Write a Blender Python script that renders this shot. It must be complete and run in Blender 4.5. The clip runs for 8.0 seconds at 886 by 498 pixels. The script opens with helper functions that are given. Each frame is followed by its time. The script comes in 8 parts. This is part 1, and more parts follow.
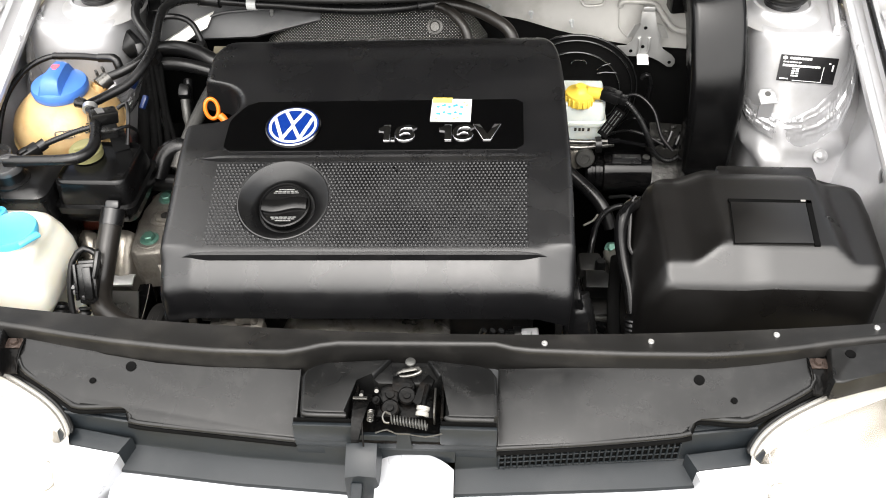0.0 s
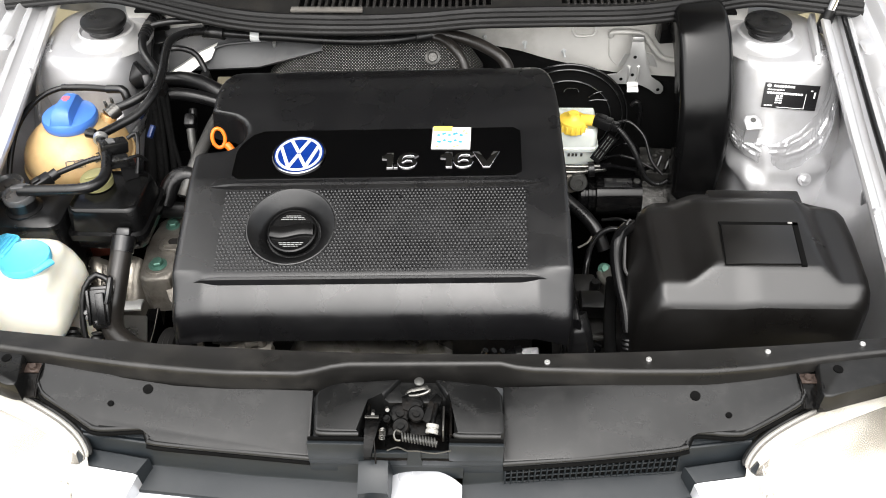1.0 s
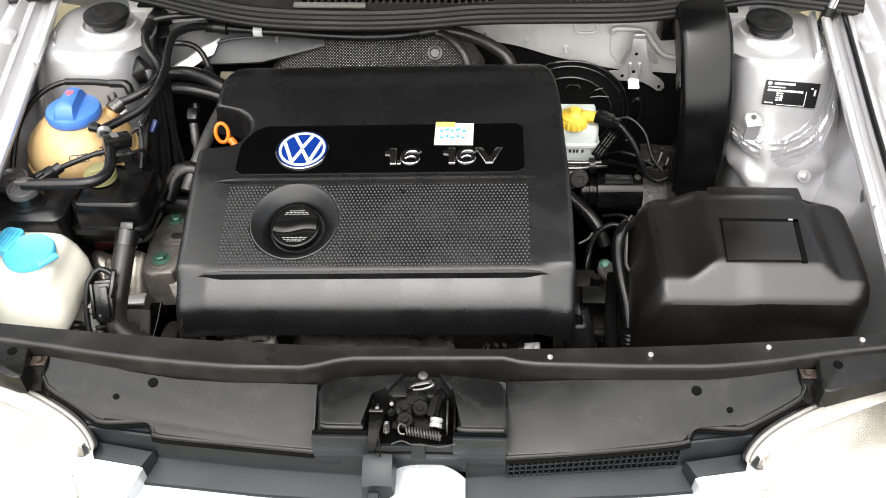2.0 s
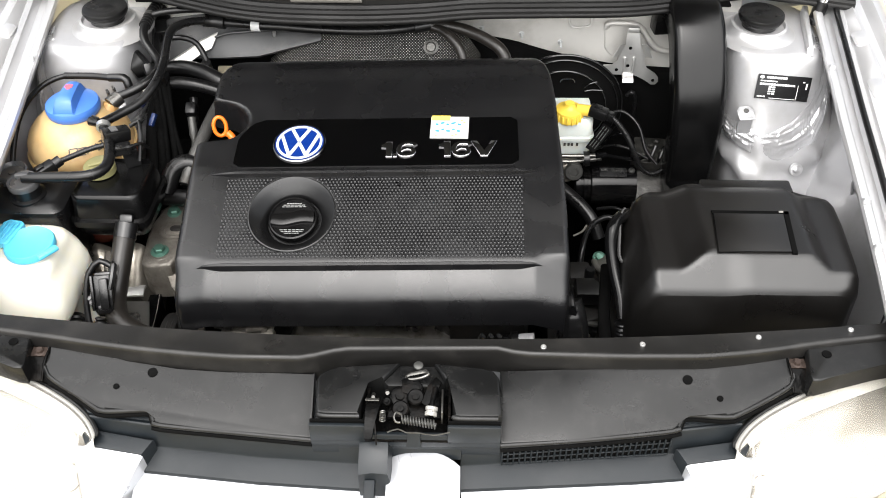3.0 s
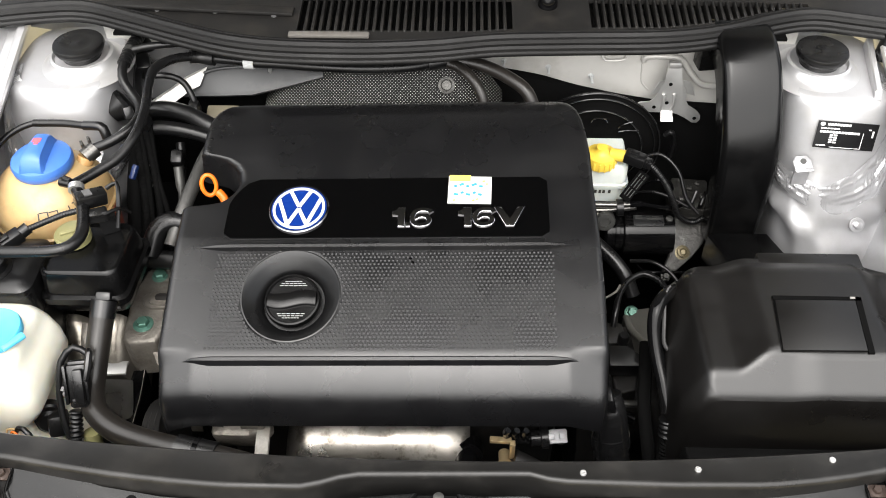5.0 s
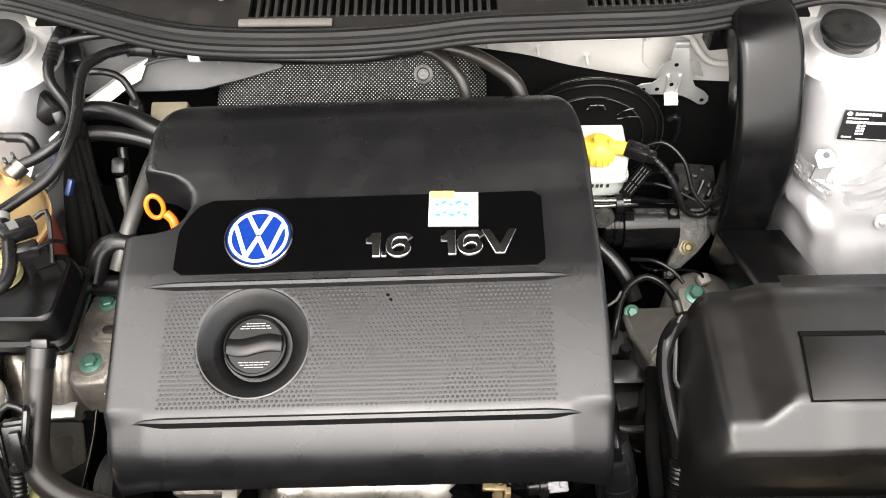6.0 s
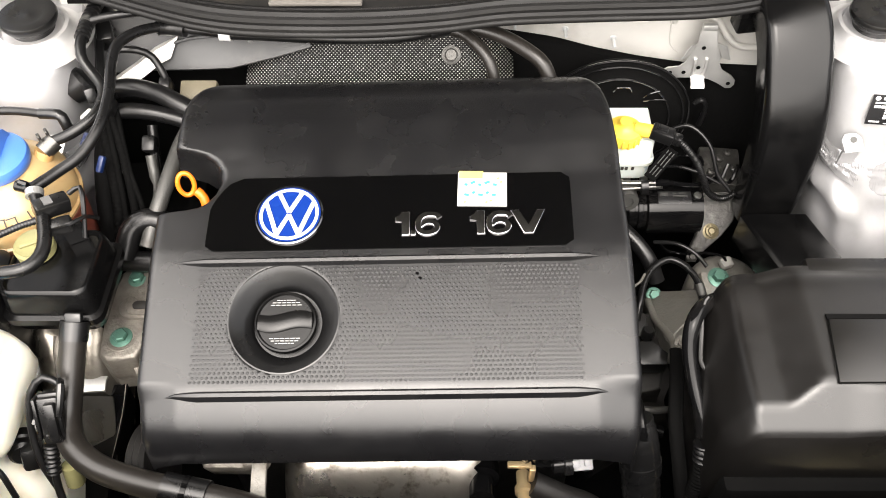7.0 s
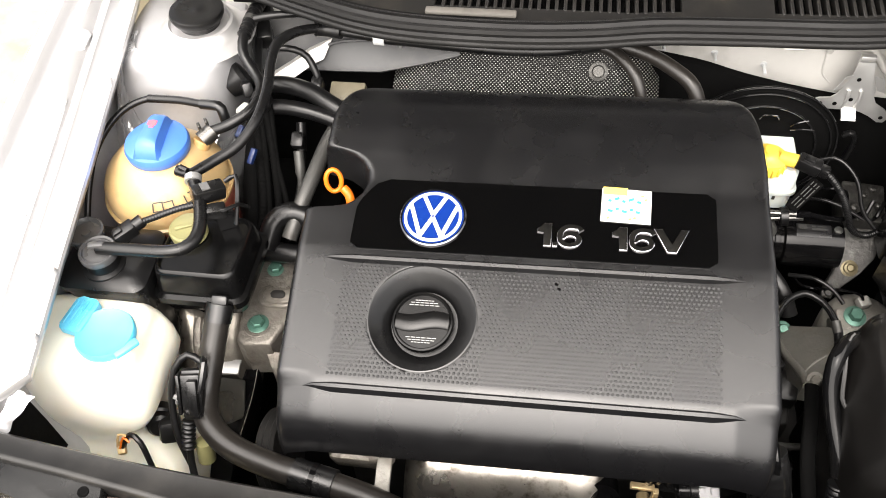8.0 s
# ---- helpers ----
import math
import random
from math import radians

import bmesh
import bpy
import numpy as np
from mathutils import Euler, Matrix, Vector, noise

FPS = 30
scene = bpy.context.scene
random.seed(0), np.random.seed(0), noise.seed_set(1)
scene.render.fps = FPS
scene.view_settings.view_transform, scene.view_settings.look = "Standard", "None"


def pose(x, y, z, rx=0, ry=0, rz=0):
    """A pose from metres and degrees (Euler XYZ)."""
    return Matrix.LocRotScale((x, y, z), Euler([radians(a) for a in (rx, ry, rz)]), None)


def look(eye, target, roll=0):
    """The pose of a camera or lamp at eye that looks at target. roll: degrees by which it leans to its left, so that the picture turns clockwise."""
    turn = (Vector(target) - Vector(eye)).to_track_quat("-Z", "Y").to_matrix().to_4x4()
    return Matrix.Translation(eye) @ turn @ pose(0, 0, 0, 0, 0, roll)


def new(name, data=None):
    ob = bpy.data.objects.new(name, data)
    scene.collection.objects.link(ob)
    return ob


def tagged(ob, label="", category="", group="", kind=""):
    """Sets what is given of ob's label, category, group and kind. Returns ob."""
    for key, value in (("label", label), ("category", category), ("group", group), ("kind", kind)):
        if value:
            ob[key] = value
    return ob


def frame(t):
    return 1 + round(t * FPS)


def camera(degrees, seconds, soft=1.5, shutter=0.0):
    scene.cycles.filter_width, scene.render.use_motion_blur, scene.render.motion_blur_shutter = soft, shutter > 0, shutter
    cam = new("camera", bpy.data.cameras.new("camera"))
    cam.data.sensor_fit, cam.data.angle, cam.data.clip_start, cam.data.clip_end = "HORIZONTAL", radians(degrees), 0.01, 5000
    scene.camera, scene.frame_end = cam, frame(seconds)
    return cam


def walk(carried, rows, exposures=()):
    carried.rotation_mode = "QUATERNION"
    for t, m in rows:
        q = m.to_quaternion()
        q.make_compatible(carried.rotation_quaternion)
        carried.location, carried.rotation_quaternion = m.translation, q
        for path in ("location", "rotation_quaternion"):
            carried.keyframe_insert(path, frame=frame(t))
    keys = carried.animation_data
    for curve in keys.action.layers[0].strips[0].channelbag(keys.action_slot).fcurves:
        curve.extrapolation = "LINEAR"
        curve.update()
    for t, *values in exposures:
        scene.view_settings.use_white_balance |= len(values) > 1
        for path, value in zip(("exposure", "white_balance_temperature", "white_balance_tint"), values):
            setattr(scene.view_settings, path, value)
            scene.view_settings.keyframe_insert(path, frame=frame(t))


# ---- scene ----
cam = camera(53.3, 8.0, soft=1.0)
METRES, EYE, TILT, LEAN, TURN = 0.68, 1.57, -44.0, 0.9, 2.6
ROWS = [
    (0.0, 0.0, 0.0, 0.0, 0.0, 0.0, -0.0),
    (0.5, -0.0229, -0.0506, 0.0101, -0.94, 1.05, 0.25),
    (1.0, -0.0396, -0.0646, 0.0068, -1.08, 1.29, 0.53),
    (1.5, -0.0546, -0.0679, 0.0047, -1.2, 1.19, 0.36),
    (3.0, -0.0495, -0.0979, 0.0016, -1.48, 0.61, 0.37),
    (3.5, -0.0451, -0.1129, -0.0105, -1.19, 0.53, 0.14),
    (4.0, -0.0437, -0.1222, -0.0134, -0.92, 0.71, -0.03),
    (4.5, -0.0655, -0.0948, 0.0249, -1.03, 0.3, 0.34),
    (5.0, -0.0732, 0.1348, 0.2354, -1.27, -1.97, 0.4),
    (6.5, -0.0677, 0.3644, 0.4373, -2.97, -9.11, 2.29),
    (7.0, -0.0982, 0.3426, 0.4246, -1.95, -8.9, 1.31),
    (7.5, -0.1499, 0.3383, 0.4205, 1.59, -8.31, -1.31),
    (8.0, -0.1886, 0.3242, 0.4089, 4.25, -7.77, -2.37),
]
walk(cam, [(t, pose(0.082, 0, EYE, TILT, LEAN, TURN) @ pose(METRES * x, METRES * y, METRES * z, 90 + pitch, roll, yaw)) for t, x, y, z, yaw, pitch, roll in ROWS],
     [(0.0, 1.09, 6600, 10), (1.0, 0.96, 6500, 10), (1.5, 0.94, 6500, 10), (3.0, 0.93, 6480, 10), (3.5, 0.72, 6480, 10), (4.0, 0.56, 6480, 10), (4.5, 0.50, 6480, 10), (5.0, 0.98, 6550, 10), (6.5, 1.63, 6850, 12), (7.2, 1.65, 6900, 12), (8.0, 1.47, 6850, 12)])

# ---- world and light ----
world = bpy.data.worlds.new("overcast_sky")
scene.world = world
world.use_nodes = True
wn = world.node_tree.nodes
sky = wn.new("ShaderNodeTexSky")
sky.sky_type = "NISHITA"
sky.sun_disc = False
sky.sun_elevation = radians(62)
sky.sun_rotation = radians(188)
sky.air_density, sky.dust_density, sky.ozone_density = 1.0, 6.0, 0.6
pale = wn.new("ShaderNodeHueSaturation")
pale.inputs["Saturation"].default_value = 0.22
world.node_tree.links.new(sky.outputs[0], pale.inputs["Color"])
world.node_tree.links.new(pale.outputs[0], wn["Background"].inputs["Color"])
wn["Background"].inputs["Strength"].default_value = 0.15

sun_data = bpy.data.lights.new("sun", "SUN")
sun_data.energy, sun_data.angle, sun_data.color = 4.5, radians(112), (1.0, 0.98, 0.95)
sun = new("sun", sun_data)
sun.matrix_world = look((-0.35, -0.80, 3.75), (0, 0.8, 0.7))


# ---- materials ----
def mat(name, color, rough=0.5, metal=0.0, var=0.12, scale=60.0, bump=0.05, bump_scale=400.0, spec=0.5,
        dirt=None, dirt_amount=0.0, dirt_scale=9.0, dirt_detail=8, coat=0.0, transmission=0.0, subsurface=0.0, rough_var=0.08, ior=1.5):
    m = bpy.data.materials.new(name)
    m.use_nodes = True
    nt = m.node_tree
    b = nt.nodes["Principled BSDF"]
    link = nt.links.new
    coord = nt.nodes.new("ShaderNodeTexCoord")
    grain = nt.nodes.new("ShaderNodeTexNoise")
    grain.inputs["Scale"].default_value, grain.inputs["Detail"].default_value = scale, 5
    link(coord.outputs["Object"], grain.inputs["Vector"])
    ramp = nt.nodes.new("ShaderNodeMixRGB")
    ramp.inputs[1].default_value = (*[c * (1 - var) for c in color], 1)
    ramp.inputs[2].default_value = (*[min(1, c * (1 + var)) for c in color], 1)
    link(grain.outputs["Fac"], ramp.inputs[0])
    out = ramp.outputs[0]
    if dirt:
        stain = nt.nodes.new("ShaderNodeTexNoise")
        stain.inputs["Scale"].default_value, stain.inputs["Detail"].default_value = dirt_scale, dirt_detail
        stain.inputs["Roughness"].default_value = 0.65
        link(coord.outputs["Object"], stain.inputs["Vector"])
        rng = nt.nodes.new("ShaderNodeMapRange")
        rng.inputs[1].default_value, rng.inputs[2].default_value = 0.5, 0.72
        rng.inputs[4].default_value = dirt_amount
        link(stain.outputs["Fac"], rng.inputs[0])
        mix = nt.nodes.new("ShaderNodeMixRGB")
        mix.inputs[2].default_value = (*dirt, 1)
        link(rng.outputs[0], mix.inputs[0])
        link(out, mix.inputs[1])
        out = mix.outputs[0]
    link(out, b.inputs["Base Color"])
    b.inputs["Metallic"].default_value = metal
    b.inputs["Specular IOR Level"].default_value = spec
    b.inputs["IOR"].default_value = ior
    b.inputs["Coat Weight"].default_value = coat
    b.inputs["Coat Roughness"].default_value = 0.08
    b.inputs["Transmission Weight"].default_value = transmission
    if subsurface:
        b.inputs["Subsurface Weight"].default_value = subsurface
        b.inputs["Subsurface Radius"].default_value = (0.02, 0.015, 0.01)
        b.inputs["Subsurface Scale"].default_value = 0.6
    wear = nt.nodes.new("ShaderNodeTexNoise")
    wear.inputs["Scale"].default_value, wear.inputs["Detail"].default_value = scale * 0.25, 6
    link(coord.outputs["Object"], wear.inputs["Vector"])
    rr = nt.nodes.new("ShaderNodeMapRange")
    rr.inputs[1].default_value, rr.inputs[2].default_value = 0.3, 0.7
    rr.inputs[3].default_value, rr.inputs[4].default_value = max(0.02, rough - rough_var), min(1, rough + rough_var)
    link(wear.outputs["Fac"], rr.inputs[0])
    link(rr.outputs[0], b.inputs["Roughness"])
    if bump:
        fine = nt.nodes.new("ShaderNodeTexNoise")
        fine.inputs["Scale"].default_value, fine.inputs["Detail"].default_value = bump_scale, 3
        link(coord.outputs["Object"], fine.inputs["Vector"])
        bp = nt.nodes.new("ShaderNodeBump")
        bp.inputs["Strength"].default_value, bp.inputs["Distance"].default_value = bump, 0.002
        link(fine.outputs["Fac"], bp.inputs["Height"])
        link(bp.outputs[0], b.inputs["Normal"])
    return m


COVER = mat("satin_black_plastic", (0.0042, 0.0042, 0.0046), 0.28, bump=0.10, bump_scale=1500, dirt=(0.012, 0.0115, 0.011), dirt_amount=0.3, dirt_scale=7)
COVER_SMOOTH = mat("smooth_black_plastic", (0.004, 0.004, 0.0042), 0.30, bump=0.04, bump_scale=900, dirt=(0.010, 0.010, 0.0095), dirt_amount=0.3)
BATTERY = mat("battery_cover_plastic", (0.0030, 0.0027, 0.0025), 0.34, spec=0.54, bump=0.08, bump_scale=1300, dirt=(0.008, 0.007, 0.0065), dirt_amount=0.3, dirt_scale=6)
PIANO = mat("piano_black", (0.0008, 0.0008, 0.0009), 0.06, bump=0.0, rough_var=0.02)
SLAM = mat("worn_grey_black_plastic", (0.0046, 0.0047, 0.0048), 0.27, bump=0.03, bump_scale=900, spec=0.27, dirt=(0.0165, 0.0165, 0.0160), dirt_amount=0.6, dirt_scale=38, rough_var=0.12)
DUSTY = mat("dusty_grey_black_plastic", (0.0085, 0.0082, 0.0078), 0.36, bump=0.04, bump_scale=700, spec=0.32, dirt=(0.026, 0.0245, 0.0225), dirt_amount=0.6, dirt_scale=18, rough_var=0.10)
# wiped streaks and scuffs on the slam panel
st = SLAM.node_tree
s_coord = st.nodes.new("ShaderNodeTexCoord")
s_bsdf = st.nodes["Principled BSDF"]
s_rough, s_color = s_bsdf.inputs["Roughness"], s_bsdf.inputs["Base Color"]
for size, lo, hi, rough_by, dust_by, turn in (((7, 30, 20), 0.42, 0.72, 0.10, 0.10, 12), ((16, 9, 10), 0.45, 0.66, -0.12, 0.0, -20), ((4, 6, 5), 0.42, 0.62, 0.10, 0.12, 30), ((60, 240, 120), 0.66, 0.76, 0.08, 0.45, -35)):
    s_map, s_noise, s_range, s_mul, s_add = [st.nodes.new("ShaderNode" + kind) for kind in ("Mapping", "TexNoise", "MapRange", "Math", "Math")]
    s_map.inputs["Scale"].default_value = size
    s_map.inputs["Rotation"].default_value = (0, 0, radians(turn))
    s_noise.inputs["Scale"].default_value, s_noise.inputs["Detail"].default_value = 1.0, 6
    s_range.inputs[1].default_value, s_range.inputs[2].default_value = lo, hi
    s_mul.operation, s_mul.inputs[1].default_value = "MULTIPLY", rough_by
    st.links.new(s_coord.outputs["Object"], s_map.inputs[0])
    st.links.new(s_map.outputs[0], s_noise.inputs["Vector"])
    st.links.new(s_noise.outputs["Fac"], s_range.inputs[0])
    st.links.new(s_range.outputs[0], s_mul.inputs[0])
    st.links.new(s_rough.links[0].from_socket, s_add.inputs[0])
    st.links.new(s_mul.outputs[0], s_add.inputs[1])
    st.links.new(s_add.outputs[0], s_rough)
    if dust_by:
        s_dust, s_mix = st.nodes.new("ShaderNodeMath"), st.nodes.new("ShaderNodeMixRGB")
        s_dust.operation, s_dust.inputs[1].default_value = "MULTIPLY", dust_by
        s_mix.inputs[2].default_value = (0.028, 0.028, 0.0275, 1)
        st.links.new(s_range.outputs[0], s_dust.inputs[0])
        st.links.new(s_dust.outputs[0], s_mix.inputs[0])
        st.links.new(s_color.links[0].from_socket, s_mix.inputs[1])
        st.links.new(s_mix.outputs[0], s_color)
ROLLER = mat("worn_pale_plastic", (0.22, 0.215, 0.20), 0.45, bump=0.1)
CAPGREY = mat("smoky_grey_plastic", (0.045, 0.045, 0.046), 0.28, bump=0.03, dirt=(0.07, 0.07, 0.068), dirt_amount=0.5, dirt_scale=30)
LATCH = mat("greasy_black_steel", (0.002, 0.002, 0.002), 0.20, bump=0.3, bump_scale=200, spec=0.06, dirt=(0.012, 0.009, 0.007), dirt_amount=0.4, dirt_scale=60)
GRILLE = mat("grey_grille_plastic", (0.0075, 0.0098, 0.0118), 0.40, spec=0.3, bump=0.06, bump_scale=900, dirt=(0.04, 0.04, 0.04), dirt_amount=0.2)
RUBBER = mat("black_rubber", (0.004, 0.004, 0.0042), 0.30, bump=0.05, spec=0.32, dirt=(0.018, 0.018, 0.018), dirt_amount=0.3, dirt_scale=20)
BROWNED = mat("browned_aged_rubber", (0.0105, 0.0092, 0.0080), 0.36, bump=0.05, spec=0.35, dirt=(0.02, 0.018, 0.016), dirt_amount=0.4, dirt_scale=20)
SEAL = mat("weather_seal_rubber", (0.0042, 0.0041, 0.0041), 0.5, spec=0.25, bump=0.08, dirt=(0.02, 0.02, 0.0195), dirt_amount=0.3)
DARK = mat("dark_grimy_metal", (0.008, 0.0075, 0.007), 0.6, 0.2, bump=0.3, bump_scale=120, dirt=(0.02, 0.017, 0.014), dirt_amount=0.6, dirt_scale=25)
# near-black: coated parts, and shade put into colour in gaps and depths
SHADOW = mat("black_coating_and_shade", (0.002, 0.002, 0.002), 0.8, bump=0.2, bump_scale=150, spec=0.05)
COWL = mat("weathered_cowl_plastic", (0.011, 0.0105, 0.010), 0.45, spec=0.3, bump=0.08, bump_scale=700, dirt=(0.035, 0.031, 0.026), dirt_amount=0.5, dirt_scale=22)
GLOSSMETAL = mat("black_enamelled_steel", (0.0025, 0.0025, 0.0027), 0.10, bump=0.02, spec=0.18, dirt=(0.012, 0.011, 0.010), dirt_amount=0.5, dirt_scale=18)
ENAMEL = mat("black_gloss_enamel", (0.012, 0.012, 0.0125), 0.12, 0.5, bump=0.0, spec=1.0, coat=1.0)
DUCT = mat("matt_black_duct_plastic", (0.0022, 0.0022, 0.0023), 0.22, bump=0.03, bump_scale=900, spec=0.25, dirt=(0.010, 0.0095, 0.009), dirt_amount=0.4, dirt_scale=12)
SILVER = mat("silver_metallic_paint", (0.55, 0.55, 0.56), 0.33, 0.66, var=0.02, scale=40, bump=0.03, bump_scale=60, coat=0.1, rough_var=0.05, dirt=(0.50, 0.49, 0.47), dirt_amount=0.4, dirt_scale=5, dirt_detail=2)
PRESSED = mat("silver_painted_pressed_steel", (0.46, 0.46, 0.47), 0.38, 0.56, var=0.03, scale=40, bump=0.06, bump_scale=60, coat=0.0, rough_var=0.09, dirt=(0.34, 0.33, 0.31), dirt_amount=0.5, dirt_scale=14, dirt_detail=6)
pt = PRESSED.node_tree
p_coord, p_noise, p_bump = [pt.nodes.new("ShaderNode" + kind) for kind in ("TexCoord", "TexNoise", "Bump")]
p_noise.inputs["Scale"].default_value, p_noise.inputs["Detail"].default_value = 17, 2
p_noise.inputs["Distortion"].default_value = 0.8
p_bump.inputs["Strength"].default_value, p_bump.inputs["Distance"].default_value = 0.12, 0.0045
pt.links.new(p_coord.outputs["Object"], p_noise.inputs["Vector"])
pt.links.new(p_noise.outputs["Fac"], p_bump.inputs["Height"])
p_in = pt.nodes["Principled BSDF"].inputs["Normal"]
pt.links.new(p_in.links[0].from_socket, p_bump.inputs["Normal"])
pt.links.new(p_bump.outputs[0], p_in)
SILVER_CLEAN = mat("silver_body_paint", (0.40, 0.41, 0.43), 0.30, 0.45, var=0.02, scale=40, bump=0.0, coat=0.2, rough_var=0.04)
SEALANT = mat("silver_painted_seam_sealant", (0.60, 0.60, 0.61), 0.22, 0.68, var=0.04, bump=0.15, bump_scale=160, coat=0.0, dirt=(0.4, 0.39, 0.37), dirt_amount=0.4)
FIREWALL = mat("pale_grey_firewall_paint", (0.50, 0.49, 0.465), 0.40, 0.25, var=0.05, bump=0.05, bump_scale=80, dirt=(0.24, 0.22, 0.19), dirt_amount=0.5, dirt_scale=8)
ZINC = mat("zinc_plated_steel", (0.52, 0.52, 0.51), 0.42, 0.8, var=0.08, bump=0.08, bump_scale=200, dirt=(0.4, 0.38, 0.34), dirt_amount=0.4)
CAST = mat("cast_aluminium", (0.155, 0.143, 0.125), 0.50, 0.55, var=0.45, bump=0.8, bump_scale=130, dirt=(0.07, 0.055, 0.04), dirt_amount=0.8, dirt_scale=38)
DARKCHROME = mat("dull_chrome_rim", (0.22, 0.22, 0.23), 0.15, 1.0, var=0.02, bump=0.0)
CHROME = mat("chrome", (0.56, 0.56, 0.57), 0.06, 1.0, var=0.02, bump=0.0, rough_var=0.03)
STEEL = mat("bare_spring_steel", (0.12, 0.117, 0.11), 0.28, 0.9, var=0.1, bump=0.1)
HEATSHIELD = mat("heat_stained_shield", (0.33, 0.31, 0.28), 0.32, 0.92, var=0.25, scale=45, bump=0.35, bump_scale=60, dirt=(0.05, 0.035, 0.022), dirt_amount=0.9, dirt_scale=42)
GREEN = mat("green_zinc_bolt", (0.07, 0.16, 0.125), 0.38, 0.45, bump=0.1)
BLUE = mat("blue_cap_plastic", (0.045, 0.14, 0.44), 0.42, bump=0.05, dirt=(0.12, 0.2, 0.45), dirt_amount=0.3)
DARKBLUE = mat("dark_blue_plastic", (0.004, 0.015, 0.07), 0.4, bump=0.05)
AMBERBLOCK = mat("dull_amber_plastic", (0.13, 0.115, 0.08), 0.5, spec=0.4, bump=0.1, dirt=(0.06, 0.05, 0.04), dirt_amount=0.7, dirt_scale=30)
CYAN = mat("cyan_cap_plastic", (0.09, 0.45, 0.65), 0.32, bump=0.03, subsurface=0.2)
RED = mat("faded_red_print", (0.55, 0.09, 0.12), 0.6, bump=0)
TAN = mat("aged_translucent_plastic", (0.44, 0.31, 0.15), 0.32, subsurface=0.35, var=0.22, scale=14, bump=0.04, dirt=(0.30, 0.15, 0.055), dirt_amount=0.6, dirt_scale=16)
COOLANT = mat("coolant_filled_plastic", (0.22, 0.06, 0.04), 0.35, subsurface=0.2, bump=0.03)
AMBERSTAIN = mat("amber_stained_plastic", (0.42, 0.25, 0.10), 0.38, subsurface=0.2, bump=0.04)
WHITE_PE = mat("white_polyethylene", (0.76, 0.74, 0.64), 0.40, subsurface=0.4, var=0.04, bump=0.04, bump_scale=150, dirt=(0.70, 0.70, 0.62), dirt_amount=0.5, dirt_scale=6)
RESERVOIR = mat("milky_reservoir_plastic", (0.50, 0.53, 0.50), 0.38, subsurface=0.3, bump=0.03)
YELLOW = mat("yellow_cap_plastic", (0.70, 0.49, 0.06), 0.45, bump=0.1)
ORANGE = mat("orange_handle_plastic", (0.66, 0.14, 0.006), 0.38, bump=0.03)
OLIVE = mat("dull_olive_cap", (0.20, 0.19, 0.085), 0.5, bump=0.05)
BADGE_BLUE = mat("badge_blue_enamel", (0.0035, 0.020, 0.135), 0.3, bump=0, spec=0.08)
BADGE_WHITE = mat("badge_white_enamel", (0.55, 0.57, 0.60), 0.22, bump=0)
PAPER = mat("white_paper_tag", (0.48, 0.49, 0.47), 0.6, bump=0.03)
PAPER_YELLOW = mat("yellow_tag_strip", (0.85, 0.70, 0.10), 0.6, bump=0)
INK = mat("pale_blue_ink", (0.02, 0.22, 0.42), 0.6, bump=0)
LABEL_BLACK = mat("black_label_foil", (0.007, 0.007, 0.0075), 0.3, bump=0)
LABEL_WHITE = mat("white_label_print", (0.75, 0.75, 0.74), 0.5, bump=0)
PRINT_FAINT = mat("faded_label_print", (0.035, 0.035, 0.034), 0.6, bump=0)
PRINT_DIM = mat("dull_white_print", (0.24, 0.24, 0.235), 0.5, bump=0)
GREY_PRINT = mat("grey_print", (0.09, 0.09, 0.09), 0.5, bump=0)
STRIP = mat("faded_taupe_strip", (0.105, 0.098, 0.088), 0.6, bump=0.1, dirt=(0.05, 0.045, 0.04), dirt_amount=0.5, dirt_scale=40)
BLACK_PRINT = mat("black_print", (0.02, 0.018, 0.015), 0.5, bump=0)
LUG = mat("pale_grey_connector_plastic", (0.27, 0.27, 0.28), 0.45, bump=0.05)
TAPE = mat("pale_tape", (0.44, 0.45, 0.45), 0.45, bump=0.05)
BOLT_YELLOW = mat("yellow_passivated_bolt", (0.11, 0.092, 0.052), 0.42, 0.6, var=0.2, bump=0.15)
BRASS = mat("brass_fitting", (0.55, 0.42, 0.24), 0.4, 0.7, bump=0.05)
# shelf paint far darker than the firewall: its shade is in the colour
SHELF = mat("shaded_shelf_paint", (0.035, 0.036, 0.037), 0.50, 0.12, var=0.08, bump=0.05, bump_scale=80, dirt=(0.09, 0.085, 0.08), dirt_amount=0.5)
SCUFFED = mat("scuffed_grey_casting", (0.19, 0.175, 0.15), 0.34, 0.8, var=0.45, scale=35, bump=0.35, bump_scale=90, dirt=(0.05, 0.04, 0.03), dirt_amount=0.7, dirt_scale=26)
CASTPALE = mat("sand_cast_aluminium", (0.185, 0.178, 0.160), 0.55, 0.35, var=0.25, bump=0.5, bump_scale=220, dirt=(0.09, 0.075, 0.055), dirt_amount=0.6, dirt_scale=30)
DULL = mat("dull_grey_metal", (0.06, 0.06, 0.057), 0.45, 0.5, var=0.15, bump=0.2, dirt=(0.04, 0.035, 0.03), dirt_amount=0.6, dirt_scale=30)
CORRODED = mat("corroded_alloy", (0.028, 0.027, 0.025), 0.5, 0.4, var=0.3, bump=0.6, bump_scale=140, dirt=(0.10, 0.10, 0.093), dirt_amount=0.6, dirt_scale=70)
RUST = mat("rusty_steel", (0.035, 0.023, 0.018), 0.6, 0.4, var=0.3, bump=0.3, bump_scale=120)
